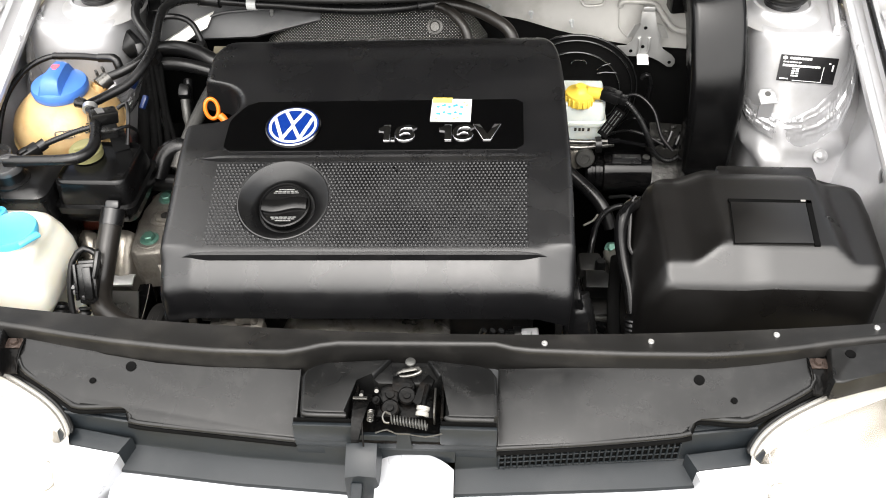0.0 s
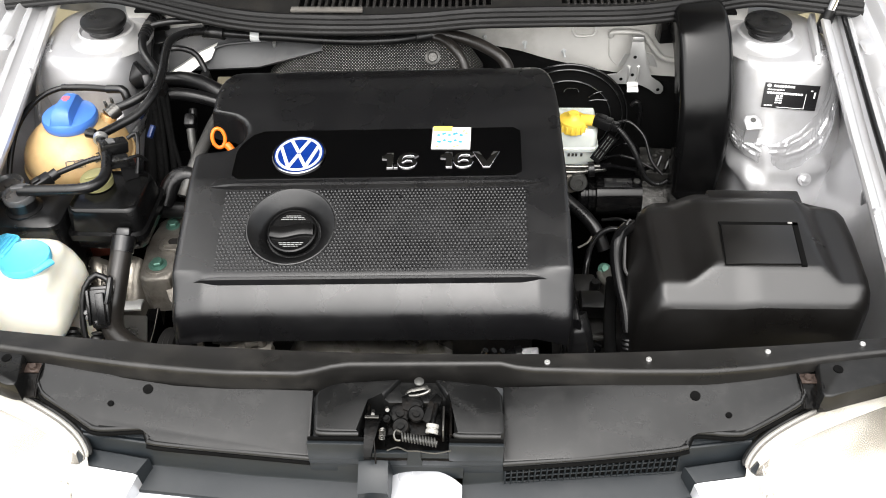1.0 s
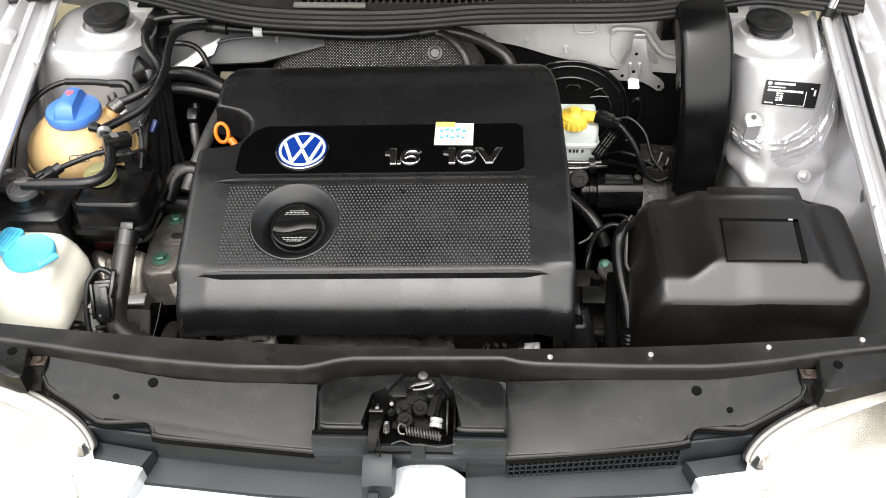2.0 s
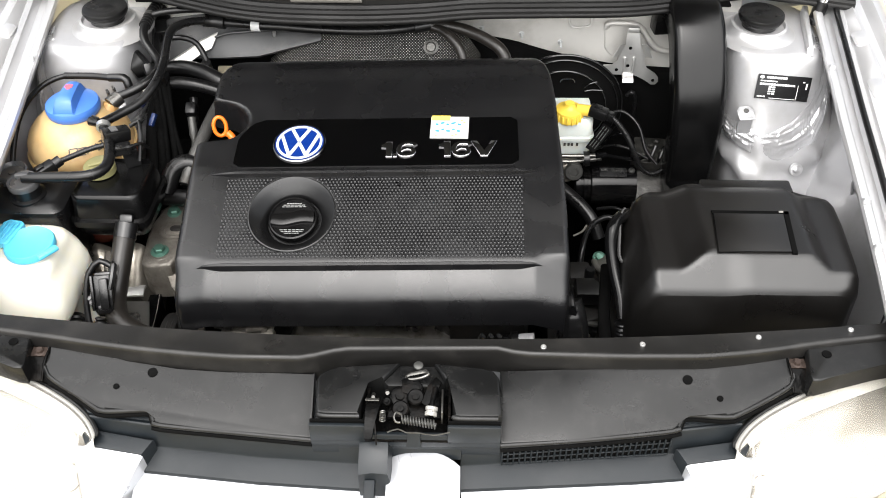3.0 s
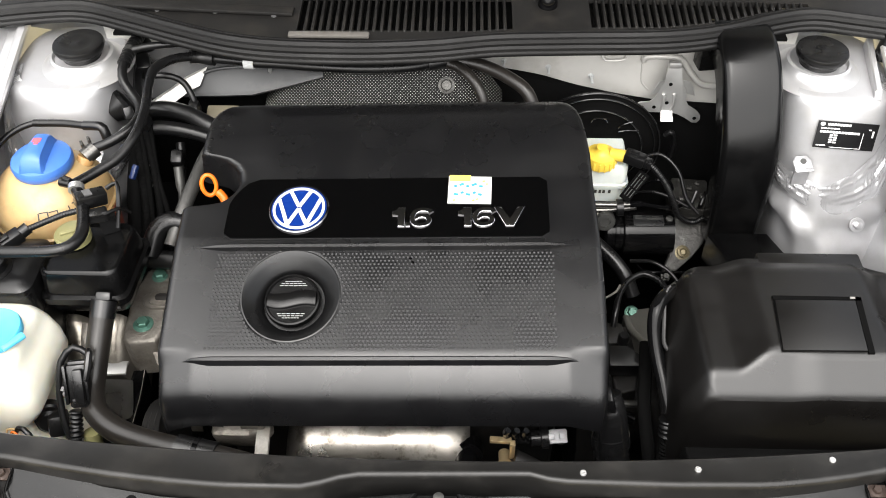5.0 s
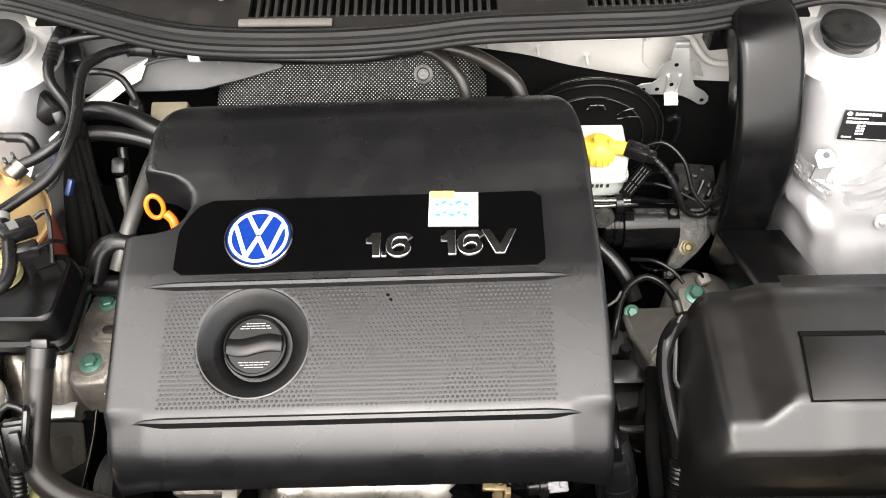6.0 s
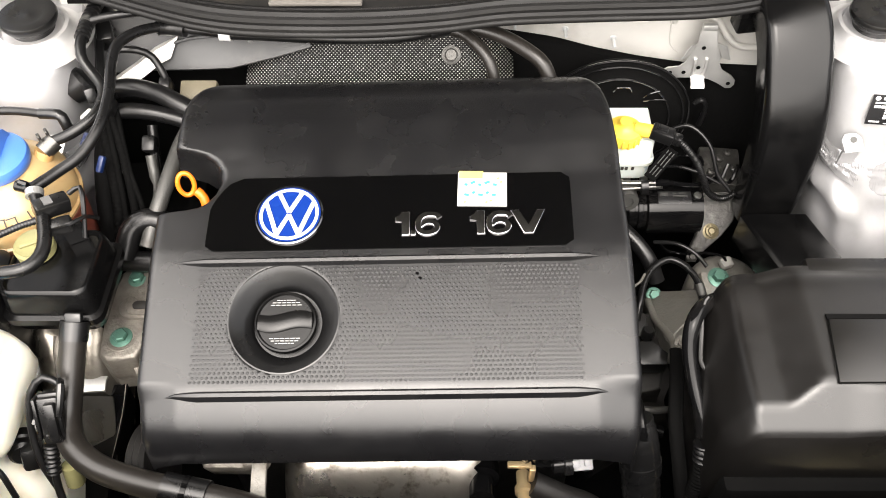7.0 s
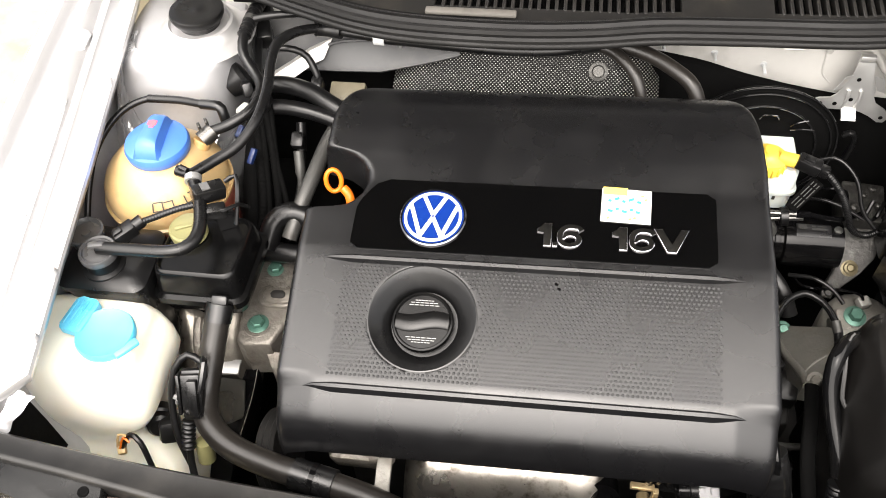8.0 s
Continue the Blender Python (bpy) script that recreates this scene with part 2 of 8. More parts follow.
REFLECTOR = mat("headlamp_reflector", (0.31, 0.29, 0.255), 0.24, 0.65, var=0.4, scale=14, bump=0.8, bump_scale=26, dirt=(0.22, 0.18, 0.12), dirt_amount=0.6, dirt_scale=20, dirt_detail=3)
LAMP_INNER = mat("cream_lamp_housing", (0.70, 0.69, 0.65), 0.4, var=0.08, scale=12, bump=0.05, dirt=(0.48, 0.42, 0.32), dirt_amount=0.5, dirt_scale=18, dirt_detail=3)
LAMP_AMBER = mat("browned_lamp_plastic", (0.36, 0.31, 0.20), 0.5, var=0.3, bump=0.05, dirt=(0.22, 0.16, 0.09), dirt_amount=0.6, dirt_scale=40)
INSULATION = mat("black_bonnet_mat", (0.012, 0.012, 0.012), 0.9, bump=0.4, bump_scale=90)
GRASS = mat("dry_sandy_grass", (0.31, 0.262, 0.160), 0.95, var=0.45, scale=14, bump=0.8, bump_scale=40, dirt=(0.22, 0.24, 0.08), dirt_amount=0.8, dirt_scale=3)

LENS = bpy.data.materials.new("headlamp_glass")
LENS.use_nodes = True
lt = LENS.node_tree
lens_mix, lens_haze, lens_clear, lens_cloud, lens_gloss, lens_rim = [lt.nodes.new("ShaderNode" + kind) for kind in ("MixShader", "MixShader", "BsdfTransparent", "BsdfDiffuse", "BsdfGlossy", "Fresnel")]
lens_clear.inputs["Color"].default_value = (0.98, 0.975, 0.96, 1)
lens_cloud.inputs["Color"].default_value = (0.58, 0.56, 0.51, 1)
lens_haze.inputs[0].default_value = 0.13
lt.links.new(lens_clear.outputs[0], lens_haze.inputs[1])
lt.links.new(lens_cloud.outputs[0], lens_haze.inputs[2])
lens_gloss.inputs["Roughness"].default_value = 0.10
lens_rim.inputs["IOR"].default_value = 1.35
lt.links.new(lens_rim.outputs[0], lens_mix.inputs[0])
lt.links.new(lens_haze.outputs[0], lens_mix.inputs[1])
lt.links.new(lens_gloss.outputs[0], lens_mix.inputs[2])
lt.links.new(lens_mix.outputs[0], lt.nodes["Material Output"].inputs["Surface"])
WINDSCREEN = mat("dark_windscreen_glass", (0.012, 0.015, 0.014), 0.05, bump=0, rough_var=0.02)

# embossed foil: two crossed waves, at a slant to each other
FOIL = mat("embossed_heat_foil", (0.30, 0.28, 0.25), 0.36, 0.78, var=0.1, bump=0.0)
ft = FOIL.node_tree
fcoord = ft.nodes.new("ShaderNodeTexCoord")
relief = ft.nodes.new("ShaderNodeMath")
relief.operation = "MULTIPLY"
for k, slant in enumerate((1.0, -1.0)):
    dot = ft.nodes.new("ShaderNodeVectorMath")
    dot.operation = "DOT_PRODUCT"
    dot.inputs[1].default_value = (1.0, -0.66 * slant, -0.75 * slant)
    join = ft.nodes.new("ShaderNodeCombineXYZ")
    wave = ft.nodes.new("ShaderNodeTexWave")
    wave.inputs["Scale"].default_value = 62
    wave.inputs["Distortion"].default_value = 0.0
    ft.links.new(fcoord.outputs["Object"], dot.inputs[0])
    ft.links.new(dot.outputs["Value"], join.inputs[0])
    ft.links.new(join.outputs[0], wave.inputs["Vector"])
    ft.links.new(wave.outputs["Fac"], relief.inputs[k])
# relief shading is put into the base colour: hollows near black, knobs bright
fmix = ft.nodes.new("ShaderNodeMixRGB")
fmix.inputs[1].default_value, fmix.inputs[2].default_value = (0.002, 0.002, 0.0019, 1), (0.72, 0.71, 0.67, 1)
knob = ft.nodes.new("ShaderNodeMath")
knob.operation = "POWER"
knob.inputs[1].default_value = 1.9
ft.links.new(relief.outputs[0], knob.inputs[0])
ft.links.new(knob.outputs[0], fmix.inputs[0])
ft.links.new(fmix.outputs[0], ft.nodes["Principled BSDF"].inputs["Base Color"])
fb = ft.nodes.new("ShaderNodeBump")
fb.inputs["Strength"].default_value, fb.inputs["Distance"].default_value = 0.8, 0.0015
ft.links.new(relief.outputs[0], fb.inputs["Height"])
ft.links.new(fb.outputs[0], ft.nodes["Principled BSDF"].inputs["Normal"])


# ---- mesh helpers ----
def placed(ob):
    """Where ob stands in the world."""
    return placed(ob.parent) @ ob.matrix_parent_inverse @ ob.matrix_basis if ob.parent else ob.matrix_basis.copy()


def part(name, bm, material, parent=None, label="", smooth=38):
    bmesh.ops.recalc_face_normals(bm, faces=bm.faces)
    me = bpy.data.meshes.new(name)
    bm.to_mesh(me)
    bm.free()
    me.materials.append(material)
    if smooth:
        me.polygons.foreach_set("use_smooth", [True] * len(me.polygons))
        me.set_sharp_from_angle(angle=radians(smooth))
    ob = new(name, me)
    if parent:
        ob.parent = parent
        ob.matrix_parent_inverse = placed(parent).inverted()
    if label:
        ob["label"] = label
    return ob


def thing(name, place, label, category, group="", kind=""):
    ob = new(name)
    ob.empty_display_size = 0.02
    ob.location = place
    return tagged(ob, label, category, group, kind)


def interp(x, pts):
    if x <= pts[0][0]:
        return pts[0][1]
    for (a, va), (b, vb) in zip(pts, pts[1:]):
        if x <= b:
            return va + (vb - va) * (x - a) / (b - a)
    return pts[-1][1]


def box(size, m=None, bevel=0.0, segs=2, bm=None):
    own = bmesh.new()
    bmesh.ops.create_cube(own, size=1)
    for v in own.verts:
        v.co = Vector((v.co.x * size[0], v.co.y * size[1], v.co.z * size[2]))
    if bevel:
        bmesh.ops.bevel(own, geom=list(own.edges), offset=bevel, segments=segs, affect="EDGES", profile=0.5)
    return merge(own, m, bm)


def merge(own, m=None, bm=None):
    """Moves own by m and joins it to bm."""
    if m is not None:
        own.transform(m)
    if bm is None:
        return own
    remap = [bm.verts.new(v.co) for v in own.verts]
    own.verts.index_update()
    for f in own.faces:
        try:
            bm.faces.new([remap[v.index] for v in f.verts])
        except ValueError:
            pass
    own.free()
    return bm


def at(x, y, z, rx=0, ry=0, rz=0):
    return pose(x, y, z, rx, ry, rz)


def lathe(profile, n=32, m=None, bm=None, squash=(1, 1)):
    """Turns (radius, height) pairs round the z axis."""
    own = bmesh.new()
    rings = []
    for r, z in profile:
        if r < 1e-6:
            rings.append([own.verts.new((0, 0, z))])
        else:
            rings.append([own.verts.new((r * squash[0] * math.cos(2 * math.pi * i / n), r * squash[1] * math.sin(2 * math.pi * i / n), z)) for i in range(n)])
    for a, b in zip(rings, rings[1:]):
        for i in range(n):
            j = (i + 1) % n
            if len(a) == 1 and len(b) == 1:
                continue
            if len(a) == 1:
                own.faces.new((a[0], b[j], b[i]))
            elif len(b) == 1:
                own.faces.new((a[i], a[j], b[0]))
            else:
                own.faces.new((a[i], a[j], b[j], b[i]))
    return merge(own, m, bm)


def spline(points, step=0.006):
    """A smooth line through the points."""
    p = [Vector(q) for q in points]
    if len(p) == 2:
        n = max(2, int((p[1] - p[0]).length / step))
        return [p[0].lerp(p[1], i / n) for i in range(n + 1)]
    p = [2 * p[0] - p[1], *p, 2 * p[-1] - p[-2]]
    out = []
    for a, b, c, d in zip(p, p[1:], p[2:], p[3:]):
        n = max(2, int((c - b).length / step))
        for i in range(n):
            t = i / n
            out.append(0.5 * ((2 * b) + (c - a) * t + (2 * a - 5 * b + 4 * c - d) * t * t + (3 * b - a - 3 * c + d) * t ** 3))
    out.append(p[-2])
    return out


def tube(points, r, sides=12, bm=None, ribs=0.0, pitch=0.006, step=0.008, flat=1.0):
    """A hose through the points; ribs: depth of its corrugation."""
    line = spline(points, pitch / 4 if ribs else step)
    own = bmesh.new()
    rings = []
    up = Vector((0, 0, 1))
    run = 0.0
    total = sum((b - a).length for a, b in zip(line, line[1:]))
    for i, q in enumerate(line):
        d = (line[min(i + 1, len(line) - 1)] - line[max(i - 1, 0)]).normalized()
        if i == 0:
            up = Vector((0, 0, 1)) if abs(d.z) < 0.9 else Vector((1, 0, 0))
        up = (up - d * up.dot(d)).normalized()
        side = d.cross(up)
        if i:
            run += (q - line[i - 1]).length
        rad = r(run / max(total, 1e-6)) if callable(r) else r
        if ribs:
            rad += ribs * math.sin(2 * math.pi * run / pitch)
        rings.append([own.verts.new(q + (side * math.cos(2 * math.pi * k / sides) + up * math.sin(2 * math.pi * k / sides) * flat) * rad) for k in range(sides)])
    for a, b in zip(rings, rings[1:]):
        for k in range(sides):
            j = (k + 1) % sides
            own.faces.new((a[k], a[j], b[j], b[k]))
    own.faces.new(rings[0][::-1])
    own.faces.new(rings[-1])
    return merge(own, None, bm)


def slab(outline, top, thick, bevel=0.002, bm=None, m=None, segs=2):
    """A plate with that outline; top: height, or a function of x and y."""
    own = bmesh.new()
    height = top if callable(top) else (lambda x, y: top)
    lo = [own.verts.new((x, y, height(x, y) - thick)) for x, y in outline]
    hi = [own.verts.new((x, y, height(x, y))) for x, y in outline]
    n = len(outline)
    upper = own.faces.new(hi)
    own.faces.new(lo[::-1])
    for i in range(n):
        j = (i + 1) % n
        own.faces.new((lo[i], lo[j], hi[j], hi[i]))
    if bevel:
        bmesh.ops.bevel(own, geom=list(upper.edges), offset=bevel, segments=segs, affect="EDGES", profile=0.5)
    return merge(own, m, bm)


def rounded(w, h, r, n=5):
    """Outline of a rounded rectangle round the origin."""
    out = []
    for cx, cy, a in ((w / 2 - r, h / 2 - r, 0), (-w / 2 + r, h / 2 - r, 90), (-w / 2 + r, -h / 2 + r, 180), (w / 2 - r, -h / 2 + r, 270)):
        for i in range(n + 1):
            t = radians(a + 90 * i / n)
            out.append((cx + r * math.cos(t), cy + r * math.sin(t)))
    return out


def loft(rings, caps=True, bm=None, closed=True):
    own = bmesh.new()
    vs = [[own.verts.new(p) for p in ring] for ring in rings]
    n = len(vs[0])
    for a, b in zip(vs, vs[1:]):
        for i in range(n if closed else n - 1):
            j = (i + 1) % n
            own.faces.new((a[i], a[j], b[j], b[i]))
    if caps and closed:
        own.faces.new(vs[0][::-1])
        own.faces.new(vs[-1])
    return merge(own, None, bm)


def shell(ys, xl, xr, zf, n=60, fillet=0.02, skirt=0.04, draft=0.004, front=0.0, back=0.0):
    """A moulded cover: a top sheet over x and y with rounded sides and skirts."""
    own = bmesh.new()
    rows = []
    steps = (0.0, 0.06, 0.17, 0.34, 0.6)
    for y in ys:
        a, b = xl(y), xr(y)
        row = []
        cols = [a + fillet * s for s in steps] + [a + fillet + (b - a - 2 * fillet) * i / n for i in range(n + 1)] + [b - fillet * s for s in reversed(steps)]
        for x in cols:
            d = min(x - a, b - x)
            drop = fillet - math.sqrt(max(0, fillet ** 2 - max(0, fillet - d) ** 2))
            row.append((x, y, zf(x, y) - drop))
        row.insert(0, (a - draft, y, row[0][2] - skirt))
        row.append((b + draft, y, row[-1][2] - skirt))
        rows.append(row)
    if front:
        rows.insert(0, [(x, y - 0.002, min(z, zf(x, y)) - front) for x, y, z in rows[0]])
    if back:
        rows.append([(x, y + 0.002, min(z, zf(x, y)) - back) for x, y, z in rows[-1]])
    vs = [[own.verts.new(p) for p in row] for row in rows]
    for a, b in zip(vs, vs[1:]):
        for i in range(len(a) - 1):
            own.faces.new((a[i], a[i + 1], b[i + 1], b[i]))
    return own


def mirror(bm):
    bm.transform(Matrix.Diagonal((-1, 1, 1, 1)))
    bmesh.ops.reverse_faces(bm, faces=bm.faces)
    return bm


def hexbolt(bm, x, y, z, r, h, tilt=0, washer=True, turn=0):
    m = at(x, y, z, tilt, 0, turn)
    if washer:
        lathe([(0, 0), (r * 1.55, 0), (r * 1.55, r * 0.2), (r * 1.2, r * 0.35), (0, r * 0.35)], 20, m, bm)
    lathe([(0, 0), (r, 0), (r, h * 0.85), (r * 0.85, h), (0, h)], 6, m, bm)
    return bm


# ---- ground and car body ----
def build_ground():
    bm = bmesh.new()
    bmesh.ops.create_grid(bm, x_segments=40, y_segments=40, size=60)
    for v in bm.verts:
        v.co.z = 0.015 * noise.noise(v.co * 0.8)
    g = part("ground", bm, GRASS)
    tagged(g, "dry sandy ground with patchy yellowed grass around the car", "ground", kind="structure")


build_ground()

body = thing("car_body", (0, 1.2, 0.0), "silver metallic car body with open engine bay, standing on dry grass", "car body")

ZT = [(0.60, 0.795), (0.9, 0.842), (1.3, 0.893), (1.65, 0.935)]
XI = [(0.60, 0.574), (0.76, 0.592), (1.03, 0.615), (1.33, 0.645), (1.65, 0.662)]
XO = [(0.60, 0.69), (1.0, 0.731), (1.65, 0.745)]


def wing(side):
    rings = []
    for i in range(54):
        y = 0.58 + i * 0.02
        zt, xi, xo = interp(y, ZT), interp(y, XI), interp(y, XO)
        xi += 0.045 * max(0, min(1, (0.752 - y) / 0.025)) * (side < 0)
        rings.append([(xi + 0.05, y, 0.30), (xi + 0.055, y, 0.55), (xi + 0.058, y, zt - 0.085), (xi + 0.042, y, zt - 0.050), (xi + 0.012, y, zt - 0.026), (xi - 0.002, y, zt - 0.014), (xi - 0.005, y, zt - 0.004), (xi - 0.003, y, zt), (xi + 0.006, y, zt + 0.0005),
                      (xi + 0.009, y, zt - 0.001), (xi + 0.014, y, zt - 0.010), (xi + 0.026, y, zt - 0.010), (xi + 0.033, y, zt + 0.002), (xi + 0.040, y, zt + 0.004), (xi + 0.043, y, zt + 0.002),
                      (xi + 0.046, y, zt + 0.006), (xo - 0.042, y, zt + 0.012), (xo - 0.037, y, zt + 0.010), (xo - 0.032, y, zt + 0.002), (xo - 0.018, y, zt + 0.001), (xo - 0.012, y, zt + 0.010), (xo - 0.006, y, zt + 0.014),
                      (xo + 0.008, y, zt + 0.010), (xo + 0.05, y, zt - 0.035), (xo + 0.10, y, zt - 0.12), (0.865, y, 0.5), (0.86, y, 0.25)])
    bm = loft(rings, closed=False)
    return bm if side > 0 else mirror(bm)


def fender_details(side):
    made = []
    for y, w in ((0.83, 0.05), (0.93, 0.04), (1.10, 0.045), (1.22, 0.035)):
        zt, xi, xo = interp(y, ZT), interp(y, XI), interp(y, XO)
        mid = (xi + 0.045 + xo - 0.03) / 2
        own = slab(rounded(0.021, w, 0.006), 0, 0.004, 0.0012)
        made.append(("fender_pressing", merge(own, at((xi + xo + 0.004) / 2, y, zt + 0.0103, 7.4, -14, 0))))
    for y in (0.80, 0.88, 1.16):
        zt, xi = interp(y, ZT), interp(y, XI)
        made.append(("fender_bolt", lathe([(0, 0.006), (0.0045, 0.006), (0.006, 0.003), (0.007, 0)], 10, at(xi + 0.002, y, zt))))
    return [(n, b if side > 0 else mirror(b)) for n, b in made]


# the strut turret, by height: inner edge, outer edge, front, back
TURRET = [(0.868, 0.500, 0.630, 1.216, 1.372), (0.867, 0.4965, 0.640, 1.209, 1.382), (0.863, 0.494, 0.648, 1.204, 1.388), (0.854, 0.493, 0.655, 1.200, 1.394), (0.83, 0.493, 0.664, 1.192, 1.40), (0.79, 0.495, 0.676, 1.178, 1.41), (0.76, 0.497, 0.684, 1.167, 1.414),
          (0.72, 0.503, 0.692, 1.150, 1.423), (0.66, 0.512, 0.698, 1.110, 1.44), (0.55, 0.524, 0.70, 1.07, 1.45), (0.35, 0.524, 0.70, 1.05, 1.45)]


def turret_point(z, a, out=0.0):
    x0, x1, y0, y1 = [interp(-z, [(-row[0], row[k]) for row in TURRET]) for k in (1, 2, 3, 4)]
    c, q, e = math.cos(a), math.sin(a), 0.58
    return ((x0 + x1) / 2 + ((x1 - x0) / 2 + out) * math.copysign(abs(c) ** e, c), (y0 + y1) / 2 + ((y1 - y0) / 2 + out) * math.copysign(abs(q) ** e, q), z)


def tower(side):
    """The strut turret: a rounded block that widens downwards, slightly uneven below."""
    heights = [row[0] for row in TURRET[:6]] + [0.775, 0.76, 0.745, 0.73, 0.72, 0.71, 0.70, 0.69, 0.68, 0.67, 0.66, 0.64, 0.62, 0.59, 0.55, 0.35]
    rings = [[turret_point(z, 2 * math.pi * i / 96, (0.0035 if z > 0.735 else 0.013) * noise.noise(Vector((i * 0.17, z * 30, 0))) if z < 0.78 else 0) for i in range(96)] for z in heights]
    bm = loft(rings)
    return bm if side > 0 else mirror(bm)


def tower_rim(side):
    bm = lathe([(0.074, -0.003), (0.066, 0.0012), (0.060, 0.0022), (0.056, 0.0030), (0.053, 0.0048), (0.049, 0.008), (0.046, 0.016), (0.042, 0.0175), (0.040, 0.012), (0.0, 0.012)], 40, at(0.545, 1.285, 0.866))
    return bm if side > 0 else mirror(bm)


def seam_bead(side):
    """Brushed seam sealant sweeping round the turret's front, with fine wrinkles."""
    rings = []
    n = 520
    run = [(0.48, 0.737), (0.52, 0.734), (0.551, 0.729), (0.575, 0.730), (0.60, 0.738), (0.63, 0.757), (0.655, 0.795), (0.668, 0.830), (0.69, 0.85)]
    for k in range(33):
        t = k / 32
        ring = []
        for i in range(n + 1):
            a = radians(176 + 176 * i / n)
            x = turret_point(0.76, a)[0]
            fan = interp(x, [(0.54, 0.0), (0.62, 1.0)])
            z = interp(x, run) + (0.5 - t) * (0.038 + 0.030 * fan + 0.010 * noise.noise(Vector((i * 0.02, 0, 5.0))))
            brushed = max(0, noise.noise(Vector((i * 0.013, t * 1.5, 7.0))) + 0.30)
            lump = 0.0022 * math.sin(math.pi * t) ** 0.7 + (0.0032 * brushed * (1 - 0.5 * fan) * noise.noise(Vector((i * 0.45 + 4 * t, t * 2.5, 3.0))) + 0.0016 * noise.noise(Vector((i * 0.03, t * 8, 1.0))) + 0.0022 * fan * noise.noise(Vector((i * 0.012, t * 13 + i * 0.004, 9.0)))) * math.sin(math.pi * t)
            ring.append(turret_point(z, a, lump + 0.0006))
        rings.append(ring)
    bm = loft(rings, closed=False)
    return bm if side > 0 else mirror(bm)


def apron(side):
    """The sloping inner wing panel below the fender flange."""
    rings = []
    first_y = 0.64 if side > 0 else 0.76
    for i in range(36):
        y = first_y + (1.34 - first_y) * i / 35
        zt, xi = interp(y, ZT), interp(y, XI)
        dent = 0.009 * noise.noise(Vector((y * 13, 1.0, 2.0)))
        rings.append([(xi + 0.058, y, zt - 0.055), (xi + 0.050 + dent, y, zt - 0.10), (xi + 0.030 + dent, y, zt - 0.17), (xi + 0.005, y, zt - 0.24), (xi - 0.02, y, 0.45), (xi - 0.02, y, 0.30)])
    bm = loft(rings, closed=False)
    return bm if side > 0 else mirror(bm)


for side in (1, -1):
    fender = part("fender", wing(side), SILVER, body)
    part("inner_wing", apron(side), PRESSED, body)
    for name, piece in fender_details(side):
        part(name, piece, SILVER, fender)
    turret = part("strut_tower", tower(side), PRESSED, body)
    part("turret_rim", tower_rim(side), SILVER, turret)
    rear = loft([[(side * x, y, z) for x, z in ((0.505, 0.862), (0.62, 0.864), (0.70, 0.878), (0.80, 0.868))] for y in (1.375, 1.44, 1.52)], closed=False)
    part("wing_rear_panel", rear, SILVER, body)
    part("seam_sealant", seam_bead(side), SEALANT, turret, "brushed silver-painted seam sealant")


# added black sheet that stands for the shade beside the jug
part("shade_sheet", loft([[(-0.622, y, 0.775 - 0.4 * (0.77 - y)), (-0.618, y, 0.70), (-0.612, y, 0.30), (-0.618, y, 0.30), (-0.628, y, 0.70), (-0.628, y, 0.775 - 0.4 * (0.77 - y))] for y in (0.60, 0.66, 0.72, 0.765)]), SHADOW, body, "black sheet added for the dark below the fender end")
# crumpled bracket closing the fender's front end beside the washer jug
rings = []
for i in range(15):
    y = 0.752 - 0.004 * i
    rings.append([(-0.592 - 0.0022 * i - 0.005 * k + 0.004 * noise.noise(Vector((i * 0.35, k * 0.6, 2.0))), y + 0.003 * noise.noise(Vector((i * 0.3, k * 0.5, 8.0))), 0.797 - 0.0012 * i - 0.004 * abs(k - 3) + 0.009 * noise.noise(Vector((i * 0.28, k * 0.7, 5.0)))) for k in range(9)])
part("fender_bracket", loft(rings, closed=False), SILVER, body, "crumpled silver bracket at the fender's front end")


def strut_cap(x, y, z):
    cap = thing("strut_cap", (x, y, z), "round black rubber cap on top of the strut tower", "cap", "strut caps")
    part("cap_disc", lathe([(0, 0.0185), (0.0025, 0.0190), (0.0040, 0.0183), (0.020, 0.0190), (0.0335, 0.0210), (0.0362, 0.0200), (0.0375, 0.0165), (0.0368, 0.0130), (0.0345, 0.0085), (0.031, 0.007)], 48, at(x, y, z)), RUBBER, cap)
    part("cap_skirt", lathe([(0.031, 0.009), (0.029, 0.006), (0.030, 0.004), (0.028, 0.0), (0.028, -0.003), (0.0, -0.003)], 32, at(x, y, z)), RUBBER, cap)


for x in (-0.545, 0.545):
    strut_cap(x, 1.285, 0.881)

# firewall: pale sheet, black matting below, grey shelf beside it
FW = 1.348
fw_top = 0.893
bm = box((1.06, 0.012, fw_top - 0.30), at(0, FW + 0.006, (fw_top + 0.30) / 2), 0.002)
firewall = part("firewall", bm, FIREWALL, body, "pale grey painted firewall")
mat_line = [(-0.53, 0.79), (-0.2, 0.81), (0.0, 0.838), (0.06, 0.826), (0.10, 0.819), (0.145, 0.810), (0.20, 0.792), (0.265, 0.776), (0.33, 0.764), (0.44, 0.757), (0.53, 0.757)]
bm = bmesh.new()
rings = []
for i in range(60):
    x = -0.53 + 1.06 * i / 59
    z = interp(x, mat_line)
    rings.append([(x, FW - 0.001, z), (x, FW - 0.010, z - 0.004), (x, FW - 0.018, z - 0.02), (x, FW - 0.02, 0.3), (x, FW - 0.001, 0.3)])
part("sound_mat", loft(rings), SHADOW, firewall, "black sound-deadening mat")
